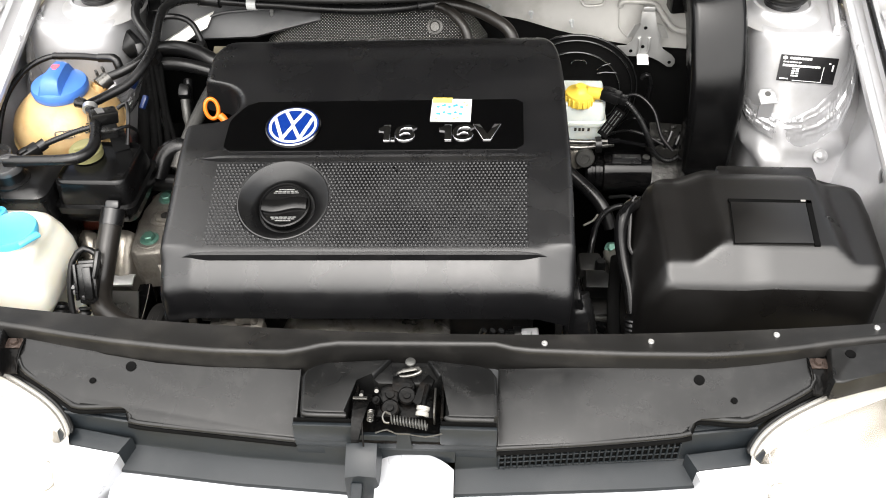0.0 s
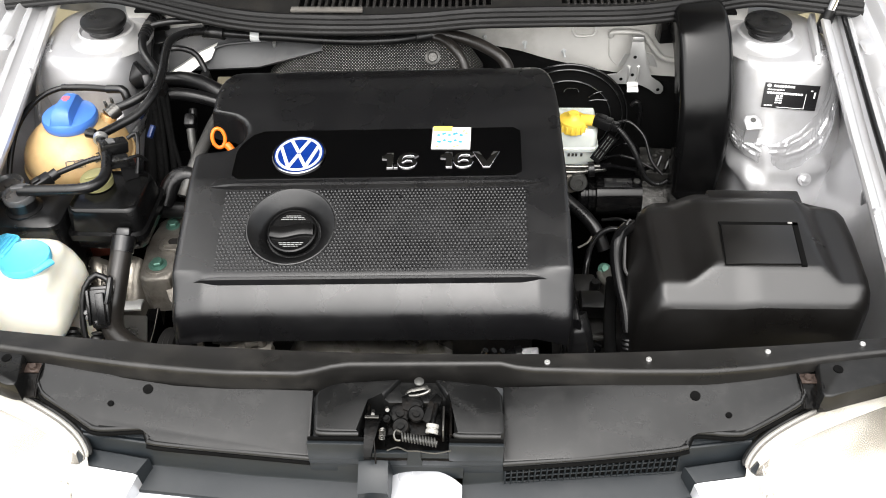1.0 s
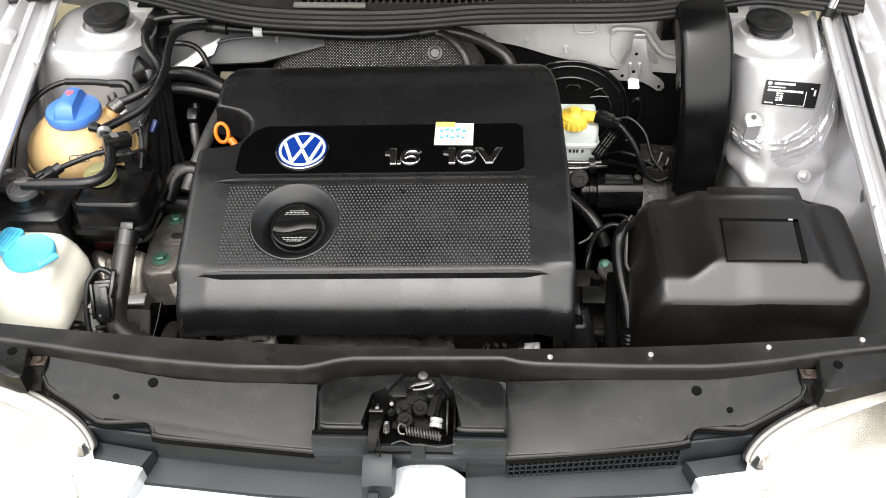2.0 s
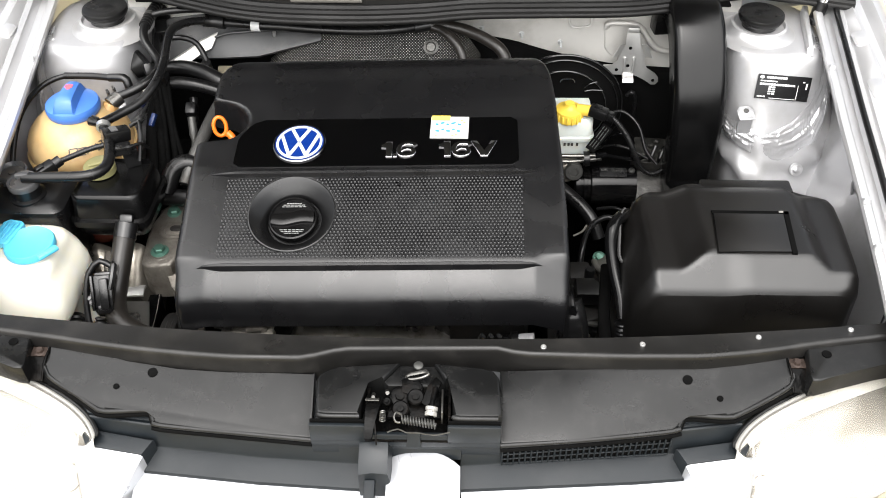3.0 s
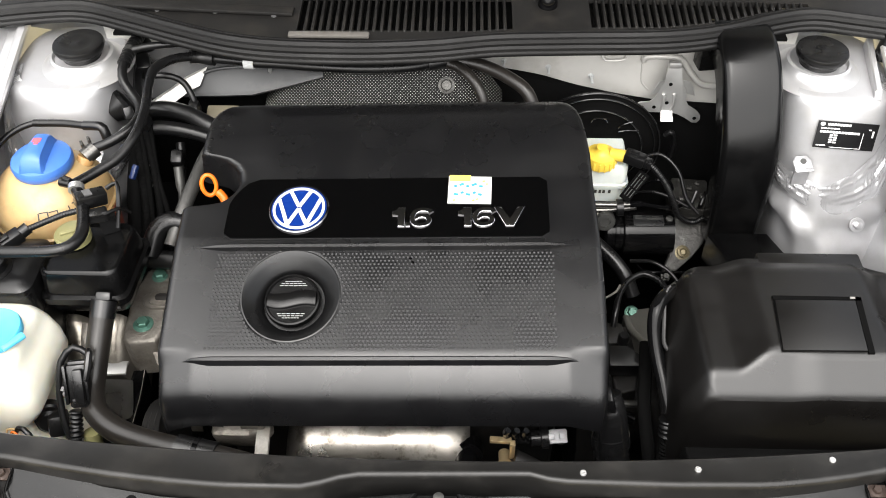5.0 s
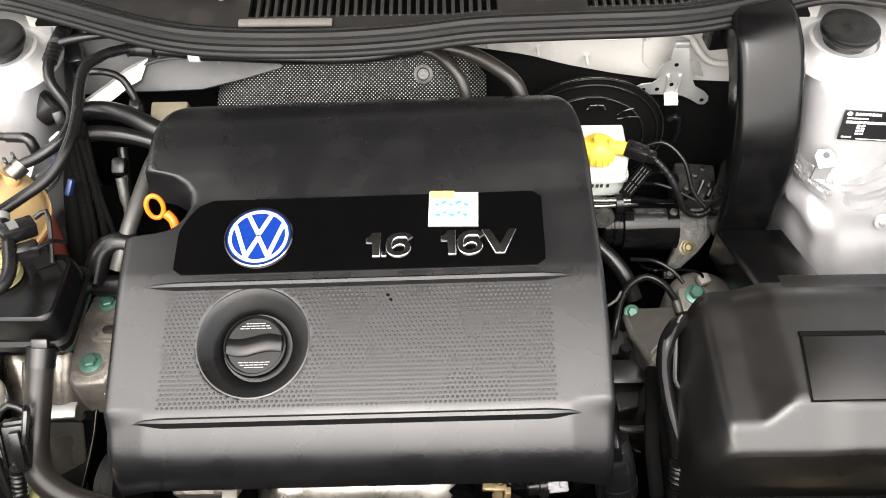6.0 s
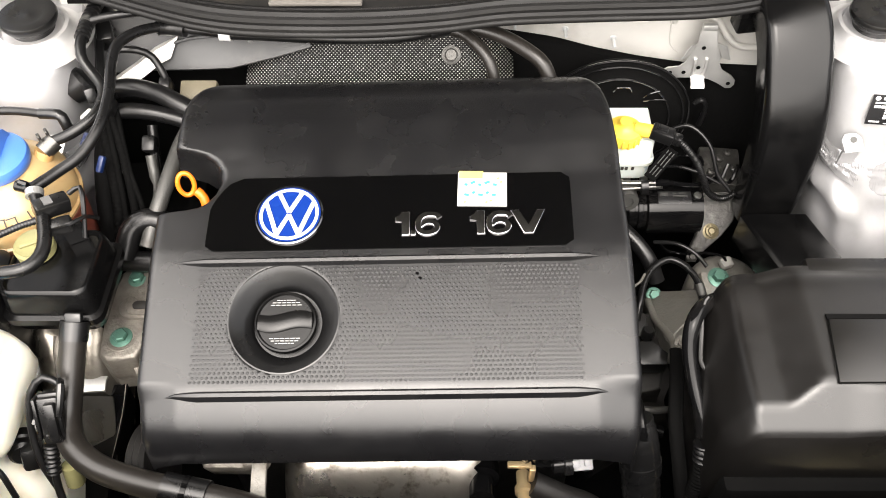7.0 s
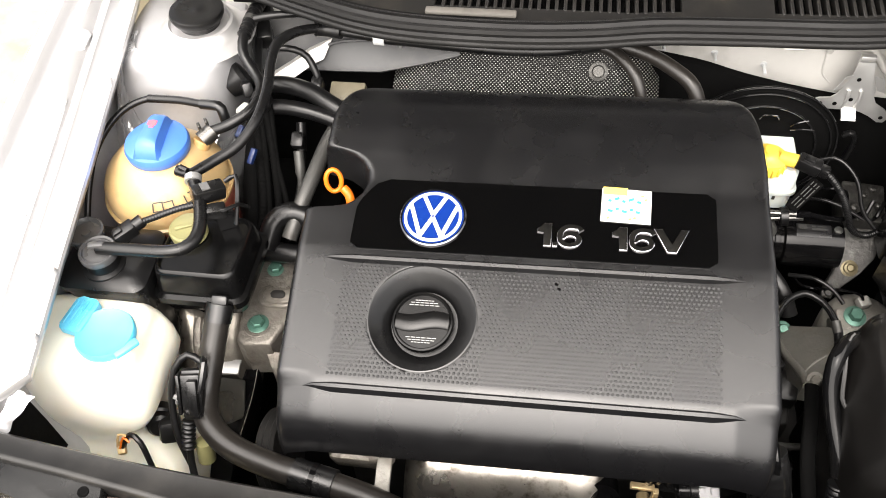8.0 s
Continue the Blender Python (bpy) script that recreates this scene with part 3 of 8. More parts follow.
for x, z, h in ((0.0865, 0.834, 0.015), (0.1572, 0.823, 0.018), (0.2263, 0.807, 0.0205)):
    m = at(x, FW, z, 90)
    bm = lathe([(0.0046, 0.0), (0.0046, 0.0012), (0.0022, 0.002), (0.0022, h - 0.001), (0.0016, h), (0, h)], 12, m)
    part("weld_stud", bm, TAPE, firewall)
bm = tube([(0.2375, FW + 0.001, 0.856), (0.239, FW - 0.003, 0.846), (0.2435, FW - 0.004, 0.8395), (0.252, FW - 0.004, 0.838), (0.268, FW - 0.004, 0.839), (0.2755, FW - 0.004, 0.8425), (0.277, FW - 0.003, 0.849), (0.277, FW + 0.001, 0.858)], 0.0022, 8)
part("pressed_loop", bm, FIREWALL, firewall)

# cowl with slotted intake and seal
SEAL_LINE = [(-0.72, 1.33, 0.912), (-0.62, 1.348, 0.914), (-0.551, 1.352, 0.914), (-0.47, 1.325, 0.912), (-0.40, 1.297, 0.911), (-0.32, 1.268, 0.911), (-0.24, 1.256, 0.910), (-0.12, 1.256, 0.908), (-0.02, 1.264, 0.908),
             (0.07, 1.278, 0.909), (0.18, 1.284, 0.909), (0.32, 1.290, 0.909), (0.41, 1.308, 0.910), (0.48, 1.334, 0.912), (0.54, 1.346, 0.914), (0.60, 1.336, 0.913), (0.70, 1.312, 0.912)]
SEAL_Y = [(x, y) for x, y, z in SEAL_LINE]

cowl = thing("cowl_panel", (0, 1.4, 0.92), "black plastic cowl panel with slotted air intakes below the windscreen", "cowl panel")


def cowl_z(x, y):
    return 0.912 + 0.10 * (y - 1.28) - 0.01 * (abs(x) / 0.6) ** 2


SLOTS = ((-0.222, 0.096, 28), (0.212, 0.545, 30))
Y0, Y1 = 1.303, 1.385


def cowl_front(x):
    return interp(x, SEAL_Y) + 0.012


def slot_front(x):
    return max(Y0, interp(x, SEAL_Y) + 0.030)


def cowl_sheet(a, b, front, rear):
    """A strip of the cowl between two lines, with its own thickness."""
    n = max(2, int((b - a) / 0.02))
    rings = []
    for i in range(n + 1):
        x = a + (b - a) * i / n
        f, r = front(x), rear(x)
        rings.append([(x, f, cowl_z(x, f)), (x, (f + r) / 2, cowl_z(x, (f + r) / 2)), (x, r, cowl_z(x, r)), (x, r, cowl_z(x, r) - 0.008), (x, f, cowl_z(x, f) - 0.008)])
    return loft(rings)


REAR = 1.50
for a, b, f, r in ((-0.70, -0.222, cowl_front, lambda x: REAR), (0.096, 0.212, cowl_front, lambda x: REAR), (0.545, 0.70, cowl_front, lambda x: REAR), (-0.222, 0.096, cowl_front, slot_front), (0.212, 0.545, cowl_front, slot_front),
                   (-0.222, 0.096, lambda x: Y1, lambda x: REAR), (0.212, 0.545, lambda x: Y1, lambda x: REAR)):
    part("cowl_sheet", cowl_sheet(a, b, f, r), COWL, cowl)
# thin black sheet below the slots, painted for the shade down there
part("intake_shade", box((1.0, 0.16, 0.004), at(0, 1.39, 0.899)), SHADOW, cowl)
slat_bm = box((0.0045, Y1 - Y0 + 0.004, 0.014), None, 0.0012, 1)
slat = part("slat", slat_bm, COWL, cowl)
slat.location = (SLOTS[0][0] + 0.006, (Y0 + Y1) / 2, cowl_z(0, (Y0 + Y1) / 2) - 0.006)
slat.rotation_euler = (math.atan(0.1), 0, 0)
for a, b, n in SLOTS:
    for i in range(1, n):
        x = a + (b - a) * i / n
        o = slat.copy()
        scene.collection.objects.link(o)
        o.location = (x, (slot_front(x) + Y1) / 2, cowl_z(x, (slot_front(x) + Y1) / 2) - 0.006)
        o.scale = (1, (Y1 - slot_front(x) + 0.004) / (Y1 - Y0 + 0.004), 1)
bpy.data.objects.remove(slat)
part("cowl_step", box((0.34, 0.018, 0.006), at(-0.40, 1.352, 0.922, 6, 0, -4), 0.002), COWL, cowl)
part("cowl_strip", box((0.118, 0.011, 0.006), at(-0.172, 1.284, 0.918, 6, 0, 0), 0.002), STRIP, cowl, "pale grey-brown strip along the cowl's front edge")
for x, y in ((-0.44, 1.352), (-0.35, 1.345), (-0.26, 1.335)):
    part("screw", lathe([(0.004, 0), (0.004, 0.002), (0, 0.003)], 10, at(x, y, cowl_z(x, y) + 0.001)), GREY_PRINT, cowl)

wiper = thing("wiper_pivot", (0.15, 1.37, 0.93), "dark wiper spindle cap and arm rising from the cowl", "wiper")
part("spindle_cap", lathe([(0, 0.022), (0.010, 0.021), (0.014, 0.016), (0.015, 0)], 20, at(0.15, 1.368, 0.918)), GLOSSMETAL, wiper)
part("wiper_arm", tube([(0.15, 1.368, 0.934), (0.13, 1.41, 0.945), (0.06, 1.52, 0.985)], 0.008, 8, flat=0.6), GLOSSMETAL, wiper)

screen = part("windscreen", slab([(-0.68, 1.49), (0.68, 1.49), (0.56, 2.1), (-0.56, 2.1)], lambda x, y: 0.94 + (y - 1.49) * 0.62, 0.006, 0), WINDSCREEN)
tagged(screen, "dark tinted windscreen rising behind the cowl", "windscreen", kind="structure")

seal = thing("bonnet_seal", (0, 1.27, 0.89), "long black rubber seal running across the bay below the windscreen", "seal")
SEAL_PROFILE = [(0.032, -0.010), (0.031, -0.002), (0.027, 0.003), (0.0225, 0.0045), (0.0215, 0.0030), (0.0200, 0.0055), (0.0150, 0.0090), (0.0140, 0.0075), (0.0125, 0.0100), (0.0070, 0.0135), (0.0030, 0.0130),
                (0.0010, 0.0100), (0.0000, 0.0085), (-0.0015, 0.0095), (-0.0050, 0.0080), (-0.0070, 0.0035), (-0.0068, 0.0012), (-0.0090, 0.0010), (-0.0115, -0.0025), (-0.0120, -0.0085), (-0.0080, -0.0140), (0.020, -0.0140)]
part("seal_body", loft([[(q.x, q.y + u, q.z + w) for u, w in SEAL_PROFILE] for q in spline(SEAL_LINE, 0.015)]), SEAL, seal, smooth=24)
part("seal_rib", tube([(x, y - 0.010, z - 0.0105) for x, y, z in SEAL_LINE], 0.0048, 12), SEAL, seal)

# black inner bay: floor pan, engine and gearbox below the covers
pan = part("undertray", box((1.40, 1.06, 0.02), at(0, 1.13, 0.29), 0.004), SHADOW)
tagged(pan, "black undertray closing the bottom of the engine bay", "undertray", kind="structure")
engine = thing("engine_block", (-0.07, 1.0, 0.30), "dark grimy engine block beneath the black cover", "engine")
part("block", box((0.46, 0.36, 0.30), at(-0.07, 1.02, 0.47), 0.02), DARK, engine)
part("cylinder_head", box((0.48, 0.30, 0.12), at(-0.07, 1.03, 0.66), 0.015), DARK, engine)
part("gearbox", loft([[(0.20 + 0.02 * k, 1.0 + (0.13 - 0.012 * k) * math.cos(a * math.pi / 8), 0.42 + (0.12 - 0.012 * k) * math.sin(a * math.pi / 8)) for a in range(16)] for k in range(7)]), DARK, engine)
inner = thing("radiator_assembly", (0, 0.66, 0.30), "black radiator and fan shroud behind the slam panel", "radiator")
part("fan_shroud", box((0.92, 0.05, 0.40), at(0, 0.625, 0.51), 0.01), SHADOW, inner)

# open bonnet above the bay
bonnet = thing("bonnet", (0, 1.56, 0.95), "raised silver bonnet with black insulation mat underneath", "bonnet")
TH = radians(51)


def bonnet_point(x, s, off):
    return (x, 1.56 - s * math.cos(TH) - off * math.sin(TH), 0.96 + s * math.sin(TH) - off * math.cos(TH) + 0)


def bonnet_sheet(w0, w1, s0, s1, o0, o1):
    """A sheet of the bonnet, narrowing to its front edge."""
    rings = []
    for k in range(7):
        s = s0 + (s1 - s0) * k / 6
        w = w0 + (w1 - w0) * (k / 6) ** 1.2
        rings.append([bonnet_point(-w, s, o0), bonnet_point(w, s, o0), bonnet_point(w, s, o1), bonnet_point(-w, s, o1)])
    return loft(rings)


part("outer_skin", bonnet_sheet(0.70, 0.62, 0.0, 1.12, -0.02, -0.012), SILVER_CLEAN, bonnet)
part("insulation_mat", bonnet_sheet(0.60, 0.50, 0.22, 1.09, -0.008, 0.004), INSULATION, bonnet, "black fibre insulation mat")


# ---- engine cover ----
PROFILE = [(0.766, 0.712), (0.7668, 0.7205), (0.7685, 0.7285), (0.7715, 0.7360), (0.776, 0.7430), (0.782, 0.7500), (0.789, 0.7568), (0.797, 0.7635), (0.806, 0.7700), (0.815, 0.7765), (0.953, 0.820), (0.967, 0.8235), (1.062, 0.837), (1.10, 0.848), (1.14, 0.857),
           (1.175, 0.859), (1.20, 0.855), (1.218, 0.846), (1.232, 0.830), (1.240, 0.805)]
CAPX, CAPY, BOWL = -0.186, 0.8895, 0.0600


def cover_z(x, y, bowl=True):
    # smoothed profile, and a slight lean to one side
    z = sum(interp(y + d, PROFILE) for d in (-0.0025, 0, 0.0025)) / 3 + 0.030 * (x + 0.07)
    # corner facets at the front
    side = max(0, -0.299 - x, x - 0.156)
    z -= 0.32 * side * max(0, min(1, (0.822 - y) / 0.012))
    if bowl:
        r = math.hypot(x - CAPX, (y - CAPY) * 1.04)
        if r < BOWL:
            z -= 0.034 * min(1, (BOWL - r) / 0.014)
    return z


LEFT = [(0.766, -0.336), (0.78, -0.342), (0.84, -0.344), (1.0165, -0.346), (1.0185, -0.343), (1.0215, -0.318), (1.025, -0.302), (1.032, -0.291), (1.045, -0.281), (1.060, -0.276), (1.075, -0.278), (1.088, -0.287),
        (1.097, -0.301), (1.102, -0.318), (1.105, -0.331), (1.108, -0.336), (1.16, -0.335), (1.19, -0.328), (1.21, -0.316), (1.225, -0.297), (1.235, -0.270), (1.240, -0.245)]
RIGHT = [(0.766, 0.198), (0.78, 0.203), (0.90, 0.203), (1.10, 0.198), (1.16, 0.192), (1.19, 0.185), (1.21, 0.174), (1.225, 0.156), (1.235, 0.130), (1.240, 0.105)]

cover = thing("engine_cover", (-0.07, 1.0, 0.66), "satin black moulded plastic engine cover with ribs and dotted field", "engine cover")
ys = [0.766, 0.7675, 0.769, 0.772, 0.775, 0.779, 0.783, 0.788, 0.794, 0.800, 0.806, 0.811, 0.816]
ys += [0.820 + 0.0028 * i for i in range(70)]
ys += [1.0165, 1.0185, 1.020, 1.0215, 1.023, 1.025, 1.028, 1.032, 1.038] + [1.045 + 0.005 * i for i in range(8)] + [1.085, 1.088, 1.092, 1.097, 1.0995, 1.102, 1.105, 1.108] + [1.114 + 0.008 * i for i in range(12)] + [1.21, 1.2175, 1.225, 1.230, 1.235, 1.2375, 1.240]
ys = sorted(ys)
bm = shell(ys, lambda y: interp(y, LEFT), lambda y: interp(y, RIGHT), cover_z, 150, 0.009, 0.045, 0.005, 0.017, 0.05)
part("cover_shell", bm, COVER, cover, smooth=50)


def strip_over(a, b, y0, y1, lift, thick, n=40):
    """A raised rib on the cover, running to points at both ends."""
    rings = []
    for i in range(n + 1):
        t = i / n
        x = a + (b - a) * t
        w = min(1, min(t, 1 - t) * 14) ** 0.7
        ym = (y0 + y1) / 2
        h = (y1 - y0) / 2 * (0.12 + 0.88 * w)
        z = cover_z(x, ym, False)
        rings.append([(x, ym - h, z - 0.004), (x, ym - h * 0.7, z + lift * w * 0.75), (x, ym - h * 0.1, z + lift * w), (x, ym + h * 0.5, z + lift * w * 0.55), (x, ym + h, z - 0.004)])
    return loft(rings)


part("rib", strip_over(-0.311, 0.166, 0.947, 0.959, 0.006, 0.004), COVER, cover)
part("rib", strip_over(-0.311, 0.166, 0.804, 0.816, 0.006, 0.004), COVER, cover)

# glossy badge panel, its corner cut by the dipstick notch
panel_bm = bmesh.new()
rows = []
for j in range(15):
    v = j / 14
    y = 0.965 + (1.062 - 0.965) * v
    edge = min(v, 1 - v) * 0.097
    inset = 0.010 - math.sqrt(max(0, 0.0001 - max(0, 0.010 - edge) ** 2))
    x0 = -0.282 + inset + max(0, (v - 0.55)) ** 1.5 * 0.085
    x1 = 0.137 + inset * -1
    rows.append([(x0 + (x1 - x0) * i / 40, y, cover_z(x0 + (x1 - x0) * i / 40, y, False) + 0.0016) for i in range(41)])
vs = [[panel_bm.verts.new(p) for p in row] for row in rows]
for a, b in zip(vs, vs[1:]):
    for i in range(40):
        panel_bm.faces.new((a[i], a[i + 1], b[i + 1], b[i]))
ext = bmesh.ops.extrude_face_region(panel_bm, geom=list(panel_bm.faces))
bmesh.ops.translate(panel_bm, vec=(0, 0, -0.0025), verts=[e for e in ext["geom"] if isinstance(e, bmesh.types.BMVert)])
badge_panel = part("badge_panel", panel_bm, PIANO, cover, "glossy black inset panel")

# dotted field: rows of small raised hexagons
dots = []
faces = []
pitch, rowgap = 0.0052, 0.00465
y = 0.8225
row = 0
while y < 0.945:
    x = -0.2840 + (pitch / 2 if row % 2 else 0)
    while x < 0.1415:
        if math.hypot(x - CAPX, (y - CAPY) * 1.04) > BOWL + 0.004 and math.hypot(x + 0.036, y - 0.9335) > 0.003:
            base = len(dots)
            for k in range(6):
                a = math.pi / 3 * k
                px, py = x + 0.0020 * math.cos(a), y + 0.0018 * math.sin(a)
                dots.append((px, py, cover_z(px, py, False) - 0.0002))
            for k in range(6):
                a = math.pi / 3 * k
                px, py = x + 0.0011 * math.cos(a), y + 0.0010 * math.sin(a)
                dots.append((px, py, cover_z(px, py, False) + 0.0013))
            for k in range(6):
                faces.append((base + k, base + (k + 1) % 6, base + 6 + (k + 1) % 6, base + 6 + k))
            faces.append(tuple(base + 6 + k for k in range(6)))
        x += pitch
    y += rowgap
    row += 1
me = bpy.data.meshes.new("dotted_field")
me.from_pydata(dots, [], faces)
me.materials.append(COVER)
me.polygons.foreach_set("use_smooth", [True] * len(me.polygons))
field = new("dotted_field", me)
field.parent = cover
field.matrix_parent_inverse = placed(cover).inverted()
tagged(field, "field of small raised black dots", kind="stuff")

# filler bowl and oil cap, square to the sloping top
SLOPE = math.degrees(math.atan2(0.820 - 0.7765, 0.953 - 0.815))
cap_m = at(CAPX, CAPY, cover_z(CAPX, CAPY, False), SLOPE, -1.7, 0)
part("filler_bowl", lathe([(0.0635, -0.0015), (0.0625, 0.0003), (0.0610, 0.0006), (0.0590, -0.0008), (0.0545, -0.0050), (0.0480, -0.0115), (0.0425, -0.0175), (0.0395, -0.0215), (0.0385, -0.0260), (0.0, -0.0270)], 72, cap_m), COVER_SMOOTH, cover, "smooth black dished collar")
cap_m = cap_m @ at(-0.001, 0, -0.0125)
oil = thing("oil_cap", cap_m @ Vector((0, 0, -0.014)), "round black oil filler cap with grip bar, sitting in the cover", "oil cap")
part("cap_body", lathe([(0.0355, -0.0135), (0.0355, -0.004), (0.0345, -0.001), (0.0325, 0.0), (0.0315, -0.0015), (0.031, -0.003), (0.0, -0.003)], 48, cap_m), DUCT, oil)
grip = bmesh.new()
rings = []
for i in range(17):
    u = -1 + 2 * i / 16
    x = 0.0305 * u
    w = 0.0105 * math.sqrt(max(0.05, 1 - 0.2 * u * u))
    bend = 0.0028 * math.sin(u * 2.9)
    rings.append([(x, -w + bend, -0.004), (x, -w * 0.95 + bend, 0.0012), (x, -w * 0.80 + bend, 0.0022), (x, w * 0.75 + bend, 0.0022), (x, w * 0.95 + bend, 0.0010), (x, w + bend, -0.004)])
part("grip", merge(loft(rings), cap_m, grip), DUCT, oil)
for k, (yy, w) in enumerate(((0.0250, 0.022), (0.0222, 0.032), (0.0194, 0.036), (-0.0190, 0.036), (-0.0218, 0.032), (-0.0246, 0.022))):
    bars = bmesh.new()
    for i in range(6):
        bw = w / 7.5
        box((bw, 0.0008, 0.0008), cap_m @ at(-w / 2 + w * (i + 0.5) / 6, yy, -0.0024), 0, 1, bars)
    part("print_line", bars, PRINT_DIM, oil, "line of small white print", smooth=0)
part("screw", lathe([(0.0021, -0.003), (0.0021, 0.0006), (0.0012, 0.0008), (0, 0.0004)], 10, at(-0.039, 0.9365, cover_z(-0.039, 0.9365))), PIANO, cover)
part("screw", lathe([(0.0021, -0.003), (0.0021, 0.0006), (0.0012, 0.0008), (0, 0.0004)], 10, at(-0.036, 0.9310, cover_z(-0.036, 0.9310))), PIANO, cover)

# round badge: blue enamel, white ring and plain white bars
PSL = math.degrees(math.atan2(0.837 - 0.8235, 1.062 - 0.967))
LOGO = at(-0.188, 1.0105, cover_z(-0.188, 1.0105) + 0.0018, PSL, -1.7, 0)
badge = thing("round_badge", LOGO.translation, "round blue and white enamel badge with chrome rim", "badge")
part("badge_rim", lathe([(0.0395, -0.001), (0.0395, 0.002), (0.0380, 0.0032), (0.0368, 0.003), (0.0360, 0.0005)], 56, LOGO), DARKCHROME, badge, "chrome rim")
part("badge_disc", lathe([(0.0364, 0.0), (0.0364, 0.0022), (0, 0.0028)], 48, LOGO), BADGE_BLUE, badge)
part("badge_ring", lathe([(0.0342, 0.001), (0.0342, 0.0034), (0.0308, 0.0036), (0.0308, 0.001)], 56, LOGO), BADGE_WHITE, badge)


def badge_bar(p, q, w, bm):
    d = Vector((q[0] - p[0], q[1] - p[1], 0))
    ang = math.degrees(math.atan2(d.y, d.x))
    box((d.length, w, 0.0022), LOGO @ at((p[0] + q[0]) / 2, (p[1] + q[1]) / 2, 0.0028, 0, 0, ang), 0.0004, 1, bm)


for pts in (((-0.0135, 0.0285), (0.0, 0.002), (0.0135, 0.0285)), ((-0.0275, 0.0150), (-0.0125, -0.0270), (0.0, -0.001), (0.0125, -0.0270), (0.0275, 0.0150))):
    for p, q in zip(pts, pts[1:]):
        bars = bmesh.new()
        badge_bar(p, q, 0.0050, bars)
        part("badge_bar", bars, BADGE_WHITE, badge)


def cast_stroke(points, half, x0, x1, y0, y1):
    """A raised stroke with bevelled edges along a line given in parts of the character's width and height."""
    line = spline([(x0 + (x1 - x0) * u, y0 + (y1 - y0) * v, 0) for u, v in points], 0.0012)
    rings = []
    for k, q in enumerate(line):
        d = (line[min(k + 1, len(line) - 1)] - line[max(k - 1, 0)]).normalized()
        n = Vector((-d.y, d.x, 0))
        z = cover_z(q.x, q.y, False) - 0.0004 * k / len(line)
        rings.append([q + n * w + Vector((0, 0, z + h)) for w, h in ((-half, 0.0008), (-half, 0.0030), (-half + 0.0006, 0.0036), (half - 0.0006, 0.0036), (half, 0.0030), (half, 0.0008))])
    return loft(rings)


def cast_plate(points, x0, x1, y0, y1):
    outline = [(x0 + (x1 - x0) * u, y0 + (y1 - y0) * v) for u, v in points]
    return slab(outline, lambda x, y: cover_z(x, y, False) + 0.0036, 0.0032, 0.0006)


SIX = [(0.97, 0.74), (0.86, 0.86), (0.62, 0.895), (0.38, 0.87), (0.18, 0.72), (0.115, 0.48), (0.16, 0.24), (0.33, 0.115), (0.58, 0.105), (0.80, 0.19), (0.885, 0.35), (0.80, 0.51), (0.60, 0.585), (0.38, 0.555), (0.20, 0.43)]
ONE = [(1.0, 0.0), (1.0, 1.0), (0.42, 1.0), (0.30, 0.83), (0.0, 0.78), (0.0, 0.60), (0.47, 0.60), (0.47, 0.0)]
VEE = [(0.37, 0.0), (0.64, 0.0), (1.0, 1.0), (0.76, 1.0), (0.51, 0.31), (0.25, 1.0), (0.0, 1.0)]
DOT = [(0.0, 0.0), (1.0, 0.0), (1.0, 1.0), (0.0, 1.0)]
for text, bm in (("1", cast_plate(ONE, -0.0650, -0.0485, 0.980, 1.0105)), (".", cast_plate(DOT, -0.0470, -0.0415, 0.9800, 0.9860)), ("6", cast_stroke(SIX, 0.0036, -0.0420, -0.0140, 0.980, 1.0105)),
                 ("1", cast_plate(ONE, 0.0200, 0.0372, 0.980, 1.0105)), ("6", cast_stroke(SIX, 0.0036, 0.0390, 0.0670, 0.980, 1.0105)), ("V", cast_plate(VEE, 0.0665, 0.1060, 0.980, 1.0105))):
    part("chrome_character", bm, CHROME, cover, "raised chrome character " + text)

# paper tag on the panel
TAG = at(0.035, 1.0395, cover_z(0.035, 1.0395) + 0.0026, PSL, -1.7, -2)
tag = thing("paper_tag", TAG.translation, "small white paper tag with yellow strip and faded blue writing", "tag")
part("tag_sheet", box((0.057, 0.046, 0.0008), TAG, 0), PAPER, tag)
part("yellow_strip", box((0.028, 0.010, 0.0008), TAG @ at(-0.0135, 0.0195, 0.0008)), PAPER_YELLOW, tag)
for yy, cells in ((0.006, (0.004, 0.006, 0.004, 0.007, 0.005)), (-0.008, (0.006, 0.004, 0.006, 0.004, 0.005))):
    bars = bmesh.new()
    x = -0.021
    for i, w in enumerate(cells):
        box((w, 0.0032, 0.0006), TAG @ at(x + w / 2, yy + 0.003 * (i % 2), 0.0008, 0, 0, 25 if i % 2 else -10), 0, 1, bars)
        x += w + 0.003
    part("ink_line", bars, INK, tag, smooth=0)
for xx, yy in ((0.018, 0.015), (0.022, 0.010), (0.005, -0.018), (-0.02, -0.018), (0.01, -0.016)):
    part("yellow_spot", box((0.0035, 0.0025, 0.0006), TAG @ at(xx, yy, 0.0008, 0, 0, 30)), PAPER_YELLOW, tag, smooth=0)

